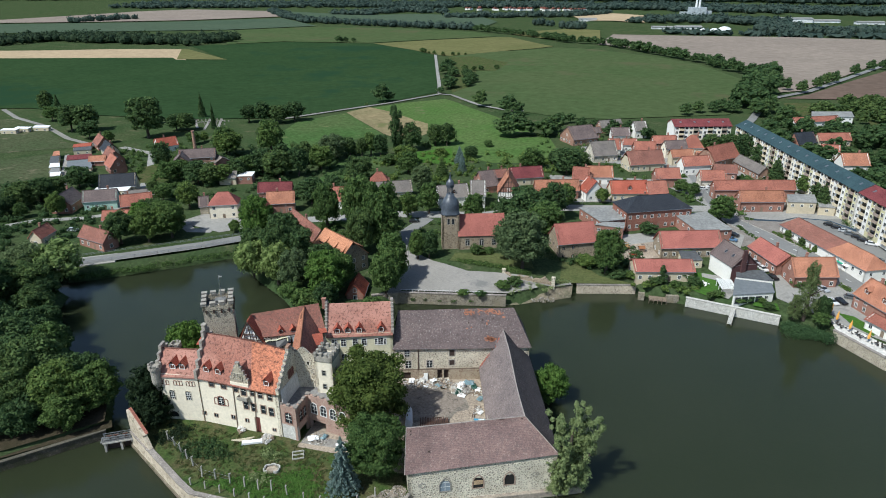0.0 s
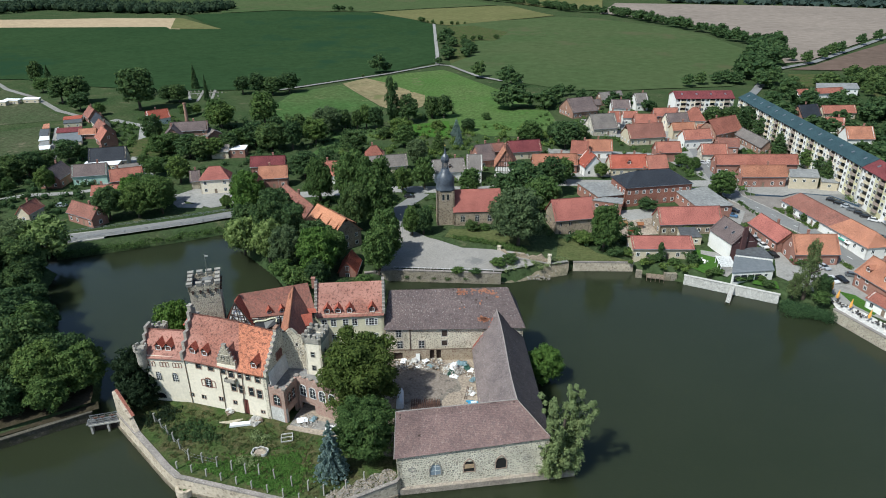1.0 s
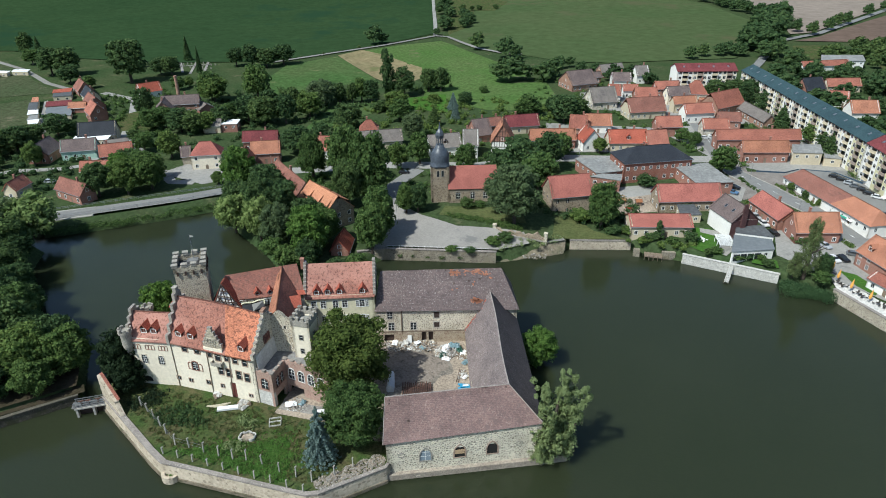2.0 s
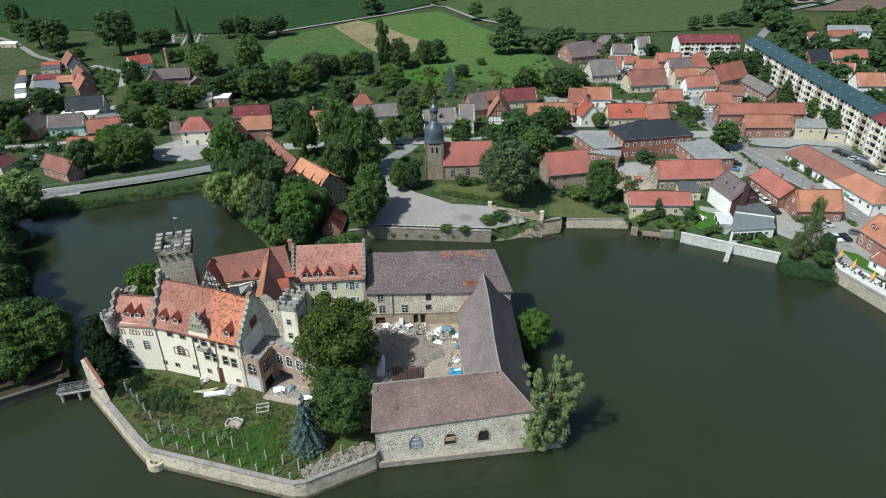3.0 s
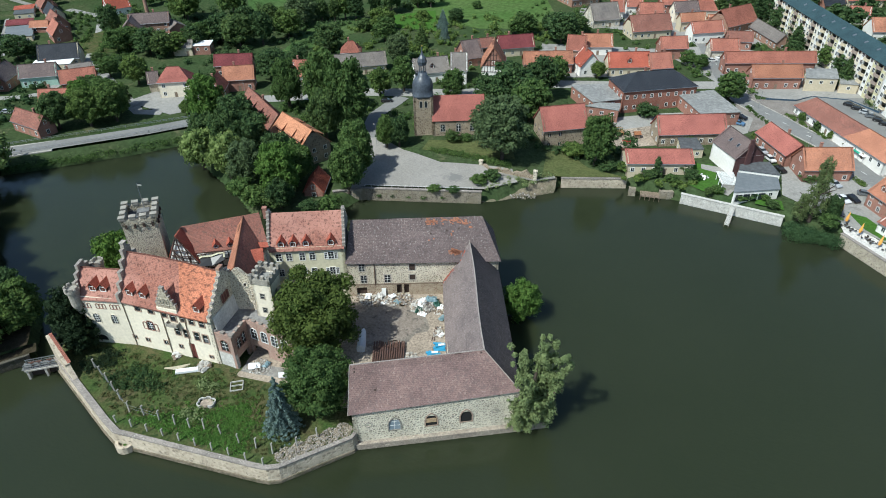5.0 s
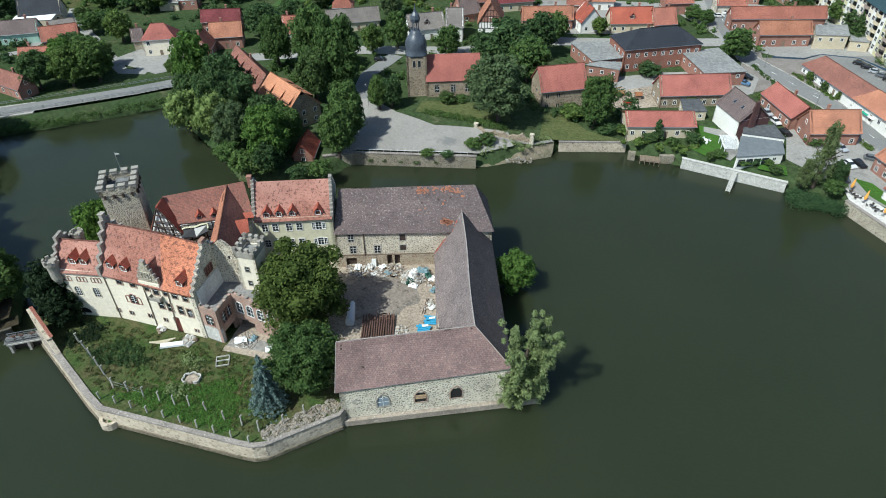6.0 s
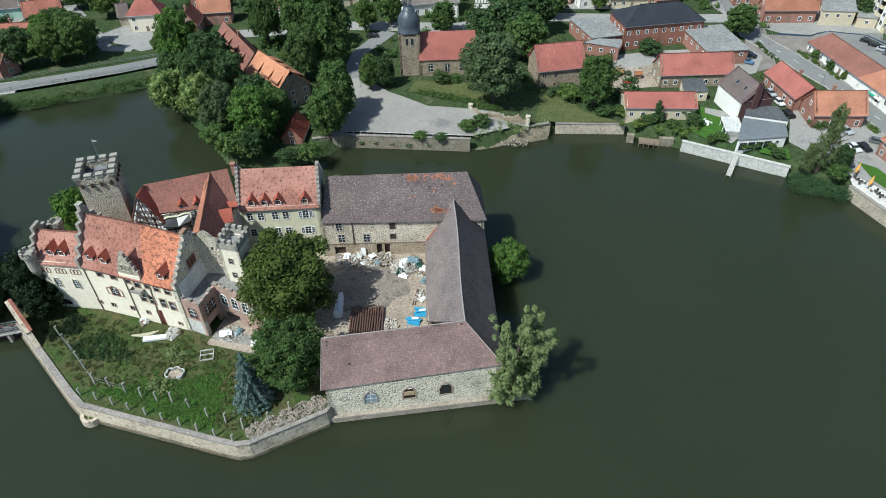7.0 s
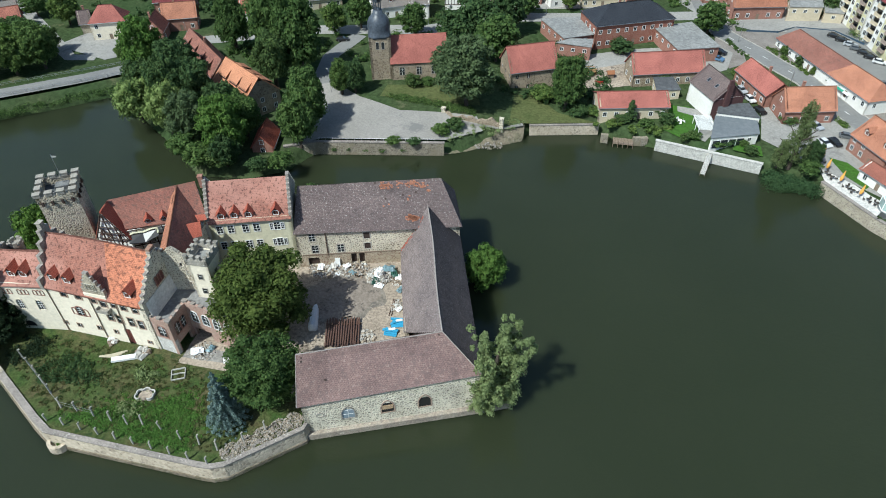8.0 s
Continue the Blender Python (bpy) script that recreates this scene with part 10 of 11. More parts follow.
pavilion()
patch("terrace_floor", [(60.5, 199), (63.5, 198), (66, 190), (71, 183), (74, 180), (70.5, 174.6), (61.2, 187.2)], surface("pale_terrace_slabs", (0.62, 0.60, 0.56), (0.54, 0.52, 0.48), 0.3, 2), 0.10, "pale paved restaurant terrace", "terrace", cell=3)
patch("terrace_lawn", [(64.2, 198.5), (68.5, 197), (73, 189), (70.5, 185.5), (66.8, 190)], LAWN, 0.2, "small lawn beside the terrace", "lawn", cell=3)
ORANGE_CLOTH = plain("orange_cloth", (0.70, 0.34, 0.07), 0.7)
for x, y in ((61.8, 197.0), (62.3, 192.0), (64.5, 186.8), (68.0, 181.8)):
    ob = thing("parasol", pose(x, y, 3.6, 0, 6, 30), "closed orange parasol on the terrace", "parasol", "parasols")
    bm = bmesh.new()
    tube(bm, (0, 0, 0.9), (0, 0, 1.6), 0.28, 0.42, 10), tube(bm, (0, 0, 1.6), (0, 0, 3.6), 0.42, 0.08, 10)
    part("canopy", bm, ORANGE_CLOTH, ob)
    bm = bmesh.new()
    tube(bm, (0, 0, 0), (0, 0, 3.8), 0.04, n=6), tube(bm, (0, 0, 0), (0, 0, 0.12), 0.4, 0.4, 10)
    part("pole", bm, METAL, ob)
DARK_WEAVE = surface("dark_woven_seat", (0.05, 0.045, 0.04), (0.08, 0.07, 0.06), 1, 8)
for i, (x, y) in enumerate(((61.6, 195.2), (61.9, 190.2), (63.2, 188.4), (65.8, 185.0), (67.0, 183.4), (69.6, 180.4), (71.4, 179.2))):
    t_ = thing("cafe_table", pose(x, y, 3.62), "small dark round terrace table", "table", "terrace tables")
    piece("tabletop", shared(("tabletop",), lambda q: tube(q, (0, 0, 0.72), (0, 0, 0.76), 0.45, 0.45, 12), [DARK_WEAVE]), t_, Matrix())
    piece("leg", shared(("table_leg",), lambda q: tube(q, (0, 0, 0), (0, 0, 0.72), 0.05, 0.05, 6), [METAL]), t_, Matrix())
    for k in range(3):
        a = k * 2.1 + i
        c_ = thing("cafe_chair", pose(x + 0.85 * math.cos(a), y + 0.85 * math.sin(a), 3.62, 0, 0, math.degrees(a) + 90), "dark woven terrace chair", "chair", "terrace chairs")
        piece("seat", shared(("seat",), lambda q: block(q, (0, 0, 0.42), (0.5, 0.5, 0.08)), [DARK_WEAVE]), c_, Matrix())
        piece("backrest", shared(("backrest",), lambda q: block(q, (0, -0.24, 0.68), (0.5, 0.06, 0.5)), [DARK_WEAVE]), c_, Matrix())
        leg = shared(("chair_leg",), lambda q: tube(q, (0, 0, 0), (0, 0, 0.4), 0.025, 0.025, 5), [METAL])
        for sx in (-0.2, 0.2):
            for sy in (-0.2, 0.2):
                piece("leg", leg, c_, Matrix.Translation((sx, sy, 0)))


def jetty():
    ob = thing("jetty", pose(33.5, 191.4, 0, 0, 0, -14), "narrow pale wooden jetty sloping down from the garden wall", "jetty")
    plank = shared(("jetty_plank",), lambda q: block(q, (0, 0, 0), (1.3, 0.27, 0.06)), [WHITE_WALL])
    for i in range(27):
        piece("plank", plank, ob, pose(0, -3.9 + i * 0.295, 0.75 + i * 0.088))
    post = shared(("jetty_post",), lambda q: tube(q, (0, 0, -2), (0, 0, 0.9), 0.09, 0.09, 6), [WOOD])
    for x in (-0.6, 0.6):
        for y in (-3.7, -1.2):
            piece("post", post, ob, Matrix.Translation((x, y, 0 if y < -2 else 0.6)))
        bm = bmesh.new()
        tube(bm, (x, -4.0, 0.66), (x, 3.9, 3.0), 0.08, n=5)
        part("stringer", bm, WOOD, ob)


jetty()


def deck():
    ob = thing("wooden_deck", pose(11.5, 199.4, 0, 0, 0, 2), "grey wooden bathing deck with railing at the water", "deck")
    plank = shared(("deck_plank",), lambda q: block(q, (0, 0, 0), (0.36, 3.4, 0.07)), [WOOD])
    for i in range(14):
        piece("plank", plank, ob, pose(-2.6 + i * 0.4, -1.2, 1.2))
    post = shared(("deck_post",), lambda q: tube(q, (0, 0, -2.5), (0, 0, 2.1), 0.08, 0.08, 6), [WOOD])
    for i in range(5):
        piece("post", post, ob, Matrix.Translation((-2.7 + i * 1.35, -2.8, 0)))
    bm = bmesh.new()
    tube(bm, (-2.7, -2.8, 2.0), (2.7, -2.8, 2.0), 0.06, n=5), tube(bm, (-2.7, -2.8, 1.6), (2.7, -2.8, 1.6), 0.05, n=5)
    part("rail", bm, WOOD, ob)
    for i, x in enumerate((-5.2, 3.6, 5.6)):
        bm = bmesh.new()
        block(bm, (x, -0.6 + 0.3 * i, 0.9), (2.0, 1.2, 3.2), i * 10)
        part("landing", bm, QUAY, ob)


deck()


def pergola():
    ob = thing("pergola", pose(32.6, 205.0, 3.7, 0, 0, 8), "white slatted garden pergola", "pergola")
    post = shared(("pergola_post",), lambda q: block(q, (0, 0, 1.25), (0.14, 0.14, 2.5)), [WHITE_PAINT])
    for x in (-2.1, 2.1):
        for y in (-3.5, 0, 3.5):
            piece("post", post, ob, Matrix.Translation((x, y, 0)))
    slat = shared(("pergola_slat",), lambda q: block(q, (0, 0, 2.6), (4.9, 0.13, 0.12)), [WHITE_PAINT])
    for i in range(16):
        piece("slat", slat, ob, Matrix.Translation((0, -3.8 + i * 0.5, 0)))
    bm = bmesh.new()
    for x in (-2.1, 2.1):
        block(bm, (x, 0, 2.48), (0.14, 7.8, 0.16))
    part("beam", bm, WHITE_PAINT, ob)


pergola()


def garden_table(x, y):
    z = ground_z(x, y) + 0.18
    ob = thing("garden_table", pose(x, y, z, 0, 0, 20), "white plastic garden table on the lawn", "table")
    bm = bmesh.new()
    tube(bm, (0, 0, 0.70), (0, 0, 0.75), 0.75, 0.75, 14)
    part("tabletop", bm, WHITE_PAINT, ob)
    leg = shared(("garden_table_leg",), lambda q: tube(q, (0, 0, 0), (0, 0, 0.7), 0.04, 0.03, 6), [WHITE_PAINT])
    for k in range(4):
        piece("leg", leg, ob, Matrix.Translation((0.45 * math.cos(k * 1.57), 0.45 * math.sin(k * 1.57), 0)))
    for k, (dx, dy, yaw) in enumerate(((1.3, 0.3, 80), (-1.2, 0.5, -95), (0.2, -1.4, -20), (-0.6, 1.5, 200))):
        c_ = thing("garden_chair", pose(x + dx, y + dy, z, 0, 0, yaw), "white plastic garden chair beside the table", "chair", "garden chairs")
        piece("seat", shared(("garden_seat",), lambda q: block(q, (0, 0, 0.42), (0.55, 0.52, 0.05)), [WHITE_PAINT]), c_, Matrix())
        piece("backrest", shared(("garden_back",), lambda q: block(q, (0, 0.26, 0.72), (0.52, 0.05, 0.55)), [WHITE_PAINT]), c_, Matrix())
        for sx in (-0.22, 0.22):
            for sy in (-0.2, 0.2):
                piece("leg", shared(("garden_leg",), lambda q: tube(q, (0, 0, 0), (0, 0, 0.41), 0.025, 0.02, 5), [WHITE_PAINT]), c_, Matrix.Translation((sx, sy, 0)))


garden_table(26.4, 208.0)
shed("flat-roofed dark extension beside the white house", [(36.5, 213.5), (44.5, 215.5), (47.0, 208.6), (36.0, 208.8)], 3.8, FLAT_DARK, WHITE)
for x, y, r in ((36.0, 197.8, 1.8), (44.5, 196.0, 1.8), (23.0, 209.0, 1.6), (27.5, 199.0, 1.2), (42.8, 199.5, 1.3)):
    plant("bush", x, y, 2.2, r)
weeds([(-36, 183), (-24, 189.5), (-15, 198), (-20, 199), (-30, 192), (-37, 187)], 60, 0.7, LEAF_GREY, 67, None, 0.4, "bank_weeds", "grey-green weeds on the stony bank")
weeds([(48, 183.5), (58, 186.5), (60, 190), (48, 191)], 130, 1.2, REED, 68, 0.2, 1.3, "reeds", "dense green reeds at the water's edge")
weeds([(-191, 163.5), (-178, 172.8), (-161, 190.4), (-150, 201), (-151.5, 203), (-163, 192.6), (-180, 176.5), (-192, 166.5)], 260, 0.9, LEAF, 69, 2.2, 0.5, "bank_weeds", "green weeds on the road embankment")


def stony_bank():
    """The bare slope from the churchyard wall down to the water."""
    rnd = random.Random(17)
    up = [(-38.2, 189.6), (-35.4, 191.6), (-31.5, 192.3), (-27.5, 192.4), (-23.5, 192.7), (-20.0, 194.2), (-16.4, 196.6)]
    lo = [(-36.2, 181.6), (-33.2, 182.6), (-30.4, 184.2), (-27.0, 187.2), (-23.6, 189.4), (-20.4, 190.8), (-16.2, 193.6)]
    bm = bmesh.new()
    rows = []
    for (ax, ay), (bx, by) in zip(up, lo):
        rows.append([bm.verts.new((ax + (bx - ax) * f + rnd.uniform(-0.25, 0.25), ay + (by - ay) * f + rnd.uniform(-0.25, 0.25), 3.72 - 4.0 * f ** 1.2 + rnd.uniform(-0.15, 0.15) * (0 < f < 1))) for f in (0, 0.25, 0.5, 0.75, 1.0)])
    for a, b in zip(rows, rows[1:]):
        for k in range(4):
            bm.faces.new([a[k], a[k + 1], b[k + 1], b[k]])
    tagged(part("ground_bank", bm, BANK_EARTH, None, "", True), "bare brown earth bank with stones above the water", "bank", kind="structure")


stony_bank()
patch("yard_ramp", [(-38.5, 189.4), (-36.5, 192.4), (-28, 192.6), (-22, 193.2), (-17, 197.0), (-16.4, 195.8), (-22, 192.2), (-28, 191.6)], TRACK, 0.25, "pale trodden ramp below the churchyard wall", "path", cell=3)
heap("stone_bank", -26.5, 189.0, 0.6, 3.0, 0.5, 240, 0.34, [GREYSTONE, CAP, BANK_EARTH], 12, "loose grey stones at the foot of the bank", 1.9)
for x, y in ((-62, 176.6), (-57.5, 177.6), (-53, 178.6), (-47.5, 179.8), (-66, 175.6)):
    plant("bush", x, y, 1.8, 1.3, 0.8)
bm = bmesh.new()
for a, b in (((-70.0, 174.6), (-38.6, 181.4)), ):
    tube(bm, (*a, 4.85), (*b, 4.85), 0.035, n=6)
    for i in range(17):
        p = Vector((*a, 4.0)).lerp(Vector((*b, 4.0)), i / 16)
        tube(bm, p, p + Vector((0, 0, 0.9)), 0.03, n=5)
tagged(part("quay_railing", bm, WHITE_PAINT), "low white railing along the quay", "railing")

# ---- road bridge and furniture ----
def road_bridge():
    ob = thing("road_bridge", Matrix(), "low concrete road bridge over the pond's inlet", "bridge")
    a, b = Vector((-212, 152, 0)), Vector((-182, 173, 0))
    u = (b - a).normalized()
    n = Vector((-u.y, u.x, 0))
    bm = bmesh.new()
    c = (a + b) / 2
    block(bm, (c.x, c.y, 3.35), ((b - a).length, 8.4, 0.7), math.degrees(math.atan2(u.y, u.x)))
    part("deck", bm, CONCRETE, ob)
    bm = bmesh.new()
    for f in (0.3, 0.75):
        p = a.lerp(b, f)
        block(bm, (p.x, p.y, 1.0), (0.9, 7.6, 4.2), math.degrees(math.atan2(u.y, u.x)))
    part("pier", bm, CONCRETE, ob)
    post = shared(("rail_post",), lambda q: block(q, (0, 0, 0.5), (0.12, 0.12, 1.0)), [METAL])
    for side in (-3.9, 3.9):
        bm = bmesh.new()
        for z in (4.2, 4.65):
            tube(bm, a + n * side + Vector((0, 0, z)), Vector((-147, 203, 0)) + n * side + Vector((0, 0, z)), 0.06, n=5)
        part("handrail", bm, METAL, ob)
    for i in range(22):
        p = a.lerp(Vector((-147, 203, 0)), i / 21)
        for side in (-3.9, 3.9):
            q = p + n * side
            piece("rail_post", post, ob, Matrix.Translation((q.x, q.y, 3.7)))


road_bridge()
bm = bmesh.new()
edge = [(-192, 160.5), (-184, 166.2), (-172, 175.5), (-160, 185.0), (-150, 194.5), (-144, 199)]
rows = []
for i, (x, y) in enumerate(edge):
    rows.append([bm.verts.new((x + 0.62 * d, y - 0.78 * d, z)) for d, z in ((0, 3.45), (2.2, 2.4), (4.2, 0.9), (6.4, -0.4))])
for a, b in zip(rows, rows[1:]):
    for k in range(3):
        bm.faces.new([a[k], b[k], b[k + 1], a[k + 1]])
tagged(part("ground_bank", bm, GRASS, None, "", True), "green grassy bank between road and pond", "bank", kind="structure")
weeds([(-190, 158.5), (-170, 174), (-146, 196), (-141, 193), (-166, 171), (-187, 155)], 260, 0.9, LEAF, 67, z=1.4, tall=0.8, label="bright green reeds and bushes on the bank")


def street_lamp(x, y, yaw=0):
    ob = thing("street_lamp", pose(x, y, ground_z(x, y), 0, 0, yaw), "slender grey street lamp beside the road", "street lamp", "street lamps")
    piece("mast", shared(("mast",), lambda q: [tube(q, (0, 0, 0), (0, 0, 7), 0.09, 0.06, 6), tube(q, (0, 0, 7), (1.2, 0, 7.3), 0.05, 0.04, 5)], [METAL]), ob, Matrix())
    piece("lamp_head", shared(("lamp_head",), lambda q: block(q, (1.4, 0, 7.3), (0.6, 0.25, 0.15)), [CONCRETE]), ob, Matrix())


for x, y in ((46, 262), (58, 232), (80, 196), (30, 285), (-20, 272), (-60, 254), (-100, 246), (-140, 226), (-76, 200)):
    street_lamp(x, y, x * 3)
bm = bmesh.new()
for (ax, ay), (bx, by) in zip(MAIN_STREET, MAIN_STREET[1:]):
    a, b = Vector((ax, ay, 0)), Vector((bx, by, 0))
    for k in range(max(1, int((b - a).length / 6))):
        p = a.lerp(b, (k + 0.5) / max(1, int((b - a).length / 6)))
        block(bm, (p.x, p.y, ground_z(p.x, p.y) + 0.215), (2.4, 0.12, 0.03), math.degrees(math.atan2(by - ay, bx - ax)))
tagged(part("road_marking", bm, WHITE_PAINT), "white dashed centre line on the street", "road marking", kind="structure")


def kerb(pts, side, label):
    """A raised stone kerb beside a street, in lengths of about a metre."""
    bm = bmesh.new()
    for (ax, ay), (bx, by) in zip(pts, pts[1:]):
        a, b = Vector((ax, ay, 0)), Vector((bx, by, 0))
        u = (b - a).normalized()
        n = int((b - a).length)
        for k in range(n):
            p = a.lerp(b, (k + 0.5) / n) + Vector((-u.y, u.x, 0)) * side
            block(bm, (p.x, p.y, ground_z(p.x, p.y) + 0.17), ((b - a).length / n - 0.02, 0.28, 0.30), math.degrees(math.atan2(u.y, u.x)))
    tagged(part("kerb", bm, CONCRETE), label, "kerb", kind="structure")


for side in (-3.7, 3.7):
    kerb(MAIN_STREET[2:10], side, "pale concrete kerb along the village street")
for poly, n, size, label, seed in (([(41.6, 262.2), (46.8, 252.3), (48.6, 252.8), (42.8, 262.5)], 34, 0.55, "low green planting beside the street", 81), ([(54.6, 259.5), (58.0, 254.6), (65.9, 242.8), (66.9, 243.6), (58.8, 256), (55.8, 261)], 70, 0.5, "low green planting before the long building", 82),
                                   ([(42.4, 240.7), (46.6, 232.4), (49.8, 222.7), (50.6, 224.2), (47.4, 233), (43.3, 242.3)], 90, 0.75, "clipped green hedge beside the brick house", 83), ([(69.1, 218.6), (71.3, 214.8), (72.1, 216.2), (70.0, 220.0)], 24, 0.5, "low green planting at the car park", 84),
                                   ([(82.7, 274.3), (89.5, 266.9), (91.8, 277.6), (86.4, 285.1)], 80, 1.1, "dense green shrubs behind the car park", 85)):
    weeds(poly, n, size, LEAF, seed, None, 1.1, "hedge", label)
BLUE_FENCE = plain("blue_film", (0.035, 0.065, 0.10), 0.6)
for pts in ([(49.3, 270.8), (59.8, 272.0), (65.7, 277.2)], [(66, 277.4), (78.2, 277.2), (86, 268)]):
    bm = bmesh.new()
    for a, b in zip(pts, pts[1:]):
        wall_panel(bm, a, b, 5.6, 7.4, 0.08)
    tagged(part("site_fence", bm, BLUE_FENCE), "dark blue covered site fence by the car park", "fence", "fences")


def awning(x, y, yaw):
    ob = thing("awning", pose(x, y, ground_z(x, y), 0, 0, yaw), "green and white awning over a shop terrace", "awning")
    bm = bmesh.new()
    slab(bm, [(-3, -2.6, 2.4), (0, -2.6, 2.4), (0, 0, 3.0), (-3, 0, 3.0)], 0.06)
    part("green_cloth", bm, plain("green_cloth", (0.02, 0.25, 0.16), 0.7), ob)
    bm = bmesh.new()
    slab(bm, [(0, -2.6, 2.4), (2.4, -2.6, 2.4), (2.4, 0, 3.0), (0, 0, 3.0)], 0.06)
    part("white_cloth", bm, WHITE_PAINT, ob)
    bm = bmesh.new()
    for px in (-2.9, 0, 2.3):
        tube(bm, (px, -2.5, 0), (px, -2.5, 2.4), 0.05, n=5)
    part("pole", bm, METAL, ob)


awning(74.6, 232.4, -64)
for x, y in [(59.5, 256.0), (63.3, 249.8), (67.0, 244.4), (71.0, 239.0)]:
    plant("bush", x, y, 3.6, 1.3)
house("orange-roofed end part of the long white building", 77.6, 233.1, -64, 18.6, 10.36, 3.53, 3.62, 5.42, ROOF_ORANGE, WHITE, hip=3.0, chimney=False, storeys=1)
for x, y, c, lab in ((-1.0, 230.5, "wood", "wooden climbing frame in the sandy yard"), (2.6, 225.5, "red", "red play table in the sandy yard"), (5.6, 230.0, "hut", "small wooden play hut")):
    ob = thing("play_hut" if c == "hut" else "play_table" if c == "red" else "climbing_tower", pose(x, y, ground_z(x, y) + 0.1, 0, 0, 20), lab, "play equipment", "play yard")
    bm = bmesh.new()
    if c == "wood":
        for px in (-2, 0, 2):
            for py in (-1, 1):
                tube(bm, (px, py, 0), (px, py, 2.2), 0.08, n=5)
        for py in (-1, 1):
            tube(bm, (-2, py, 2.2), (2, py, 2.2), 0.08, n=5)
        block(bm, (0, 0, 1.2), (4.2, 2.2, 0.1))
        part("frame", bm, surface("pine_wood", (0.45, 0.27, 0.12), (0.38, 0.22, 0.10), 0.5, 4), ob)
    elif c == "red":
        block(bm, (0, 0, 0.7), (2.4, 1.2, 0.1)), block(bm, (0, 0.9, 0.45), (2.4, 0.3, 0.08)), block(bm, (0, -0.9, 0.45), (2.4, 0.3, 0.08)), block(bm, (-0.8, 0, 0.35), (0.15, 1.6, 0.7)), block(bm, (0.8, 0, 0.35), (0.15, 1.6, 0.7))
        part("bench_table", bm, PAINTS["red"], ob)
    else:
        block(bm, (0, 0, 0.8), (1.8, 1.6, 1.6))
        part("wall", bm, WOOD, ob)
        bm = bmesh.new()
        slab(bm, [(-1.2, -1.1, 1.5), (1.2, -1.1, 1.5), (1.2, 0, 2.4), (-1.2, 0, 2.4)], 0.08), slab(bm, [(-1.2, 0, 2.4), (1.2, 0, 2.4), (1.2, 1.1, 1.5), (-1.2, 1.1, 1.5)], 0.08)
        part("roof", bm, surface("rusty_boards", (0.30, 0.13, 0.06), (0.24, 0.10, 0.05), 0.6, 4), ob)

# ---- west village ----
shed("small garage with an orange roof", [(-326, 287), (-324, 289), (-317, 282), (-320, 280)], 2.4, ROOF_ORANGE, BEIGE, name="garage", category="garage", group="garages")
shed("garage with a dark flat roof and white doors", [(-319, 278), (-315, 280), (-306, 270), (-310, 268)], 2.2, FLAT_DARK, BEIGE, name="garage", category="garage", group="garages")
shed("garage with a white sheet roof", [(-307, 266), (-303, 268), (-298, 263), (-302, 260)], 2.2, SHEET, BEIGE, name="garage", category="garage", group="garages")
shed("garage with a grey flat roof and white doors", [(-298, 258), (-295, 260), (-290, 255), (-294, 252)], 2.2, FLAT_GREY, BEIGE, name="garage", category="garage", group="garages")
shed("garage with a white sheet roof", [(-292, 251), (-288, 254), (-284, 249), (-288, 247)], 2.2, SHEET, BEIGE, name="garage", category="garage", group="garages")
shed("row of low flat-roofed sheds", [(-329, 305), (-322, 312), (-317, 305), (-325, 300)], 2.3, ROOF_NEWRED, BEIGE, name="garage", category="garage", group="garages")
shed("row of low flat-roofed sheds", [(-322, 298), (-315, 304), (-310, 298), (-318, 293)], 2.3, FLAT_DARK, BEIGE, name="garage", category="garage", group="garages")
shed("row of low flat-roofed sheds", [(-311, 282), (-301, 289), (-294, 281), (-305, 275)], 2.3, ROOF_WINE, BEIGE, name="garage", category="garage", group="garages")
shed("row of low flat-roofed sheds", [(-301, 272), (-292, 279), (-286, 272), (-296, 266)], 2.3, FELT_SLATE, BEIGE, name="garage", category="garage", group="garages")
shed("row of low flat-roofed sheds", [(-294, 265), (-284, 271), (-279, 265), (-290, 260)], 2.3, FELT_SLATE, BEIGE, name="garage", category="garage", group="garages")
shed("row of low flat-roofed sheds", [(-288, 259), (-283, 263), (-276, 256), (-282, 252)], 2.3, FELT_SLATE, BEIGE, name="garage", category="garage", group="garages")
house("old house with dark red gabled roof", -314, 312, -35, 14, 9, 3.5, 4.5, 3.5, ROOF_CASTLE_OLD, BRICK)
house("old house with slate-grey gabled roof", -298, 300, -35, 14, 8, 3.5, 4.0, 3.5, SLATE, BEIGE)
house("old house with dark red gabled roof", -282, 285, -35, 16, 9, 3.5, 4.8, 3.5, ROOF_CASTLE_OLD, BRICK)
house("old brick gabled house with dark red roof", -268, 271, -35, 13, 9, 4.0, 4.8, 3.5, ROOF_RED, BRICK)
house("orange-roofed outbuilding between the sheds", -287, 279, 25, 9, 6, 3.0, 2.4, 3.5, ROOF_ORANGE, BRICK, chimney=False)
house("brick gabled house with grey-brown roof", -243, 213, 108, 13, 9.5, 4.5, 4.2, 3.5, ROOF_BROWN, BRICK)
shed("low shed with pale sheet roof", [(-246, 234), (-232, 240), (-230, 235), (-244, 229)], 3, SHEET, BEIGE)
house("low outbuilding with grey roof", -222, 232, 40, 10, 6, 3.0, 2.2, 3.5, ROOF_GREY, BRICK, chimney=False)


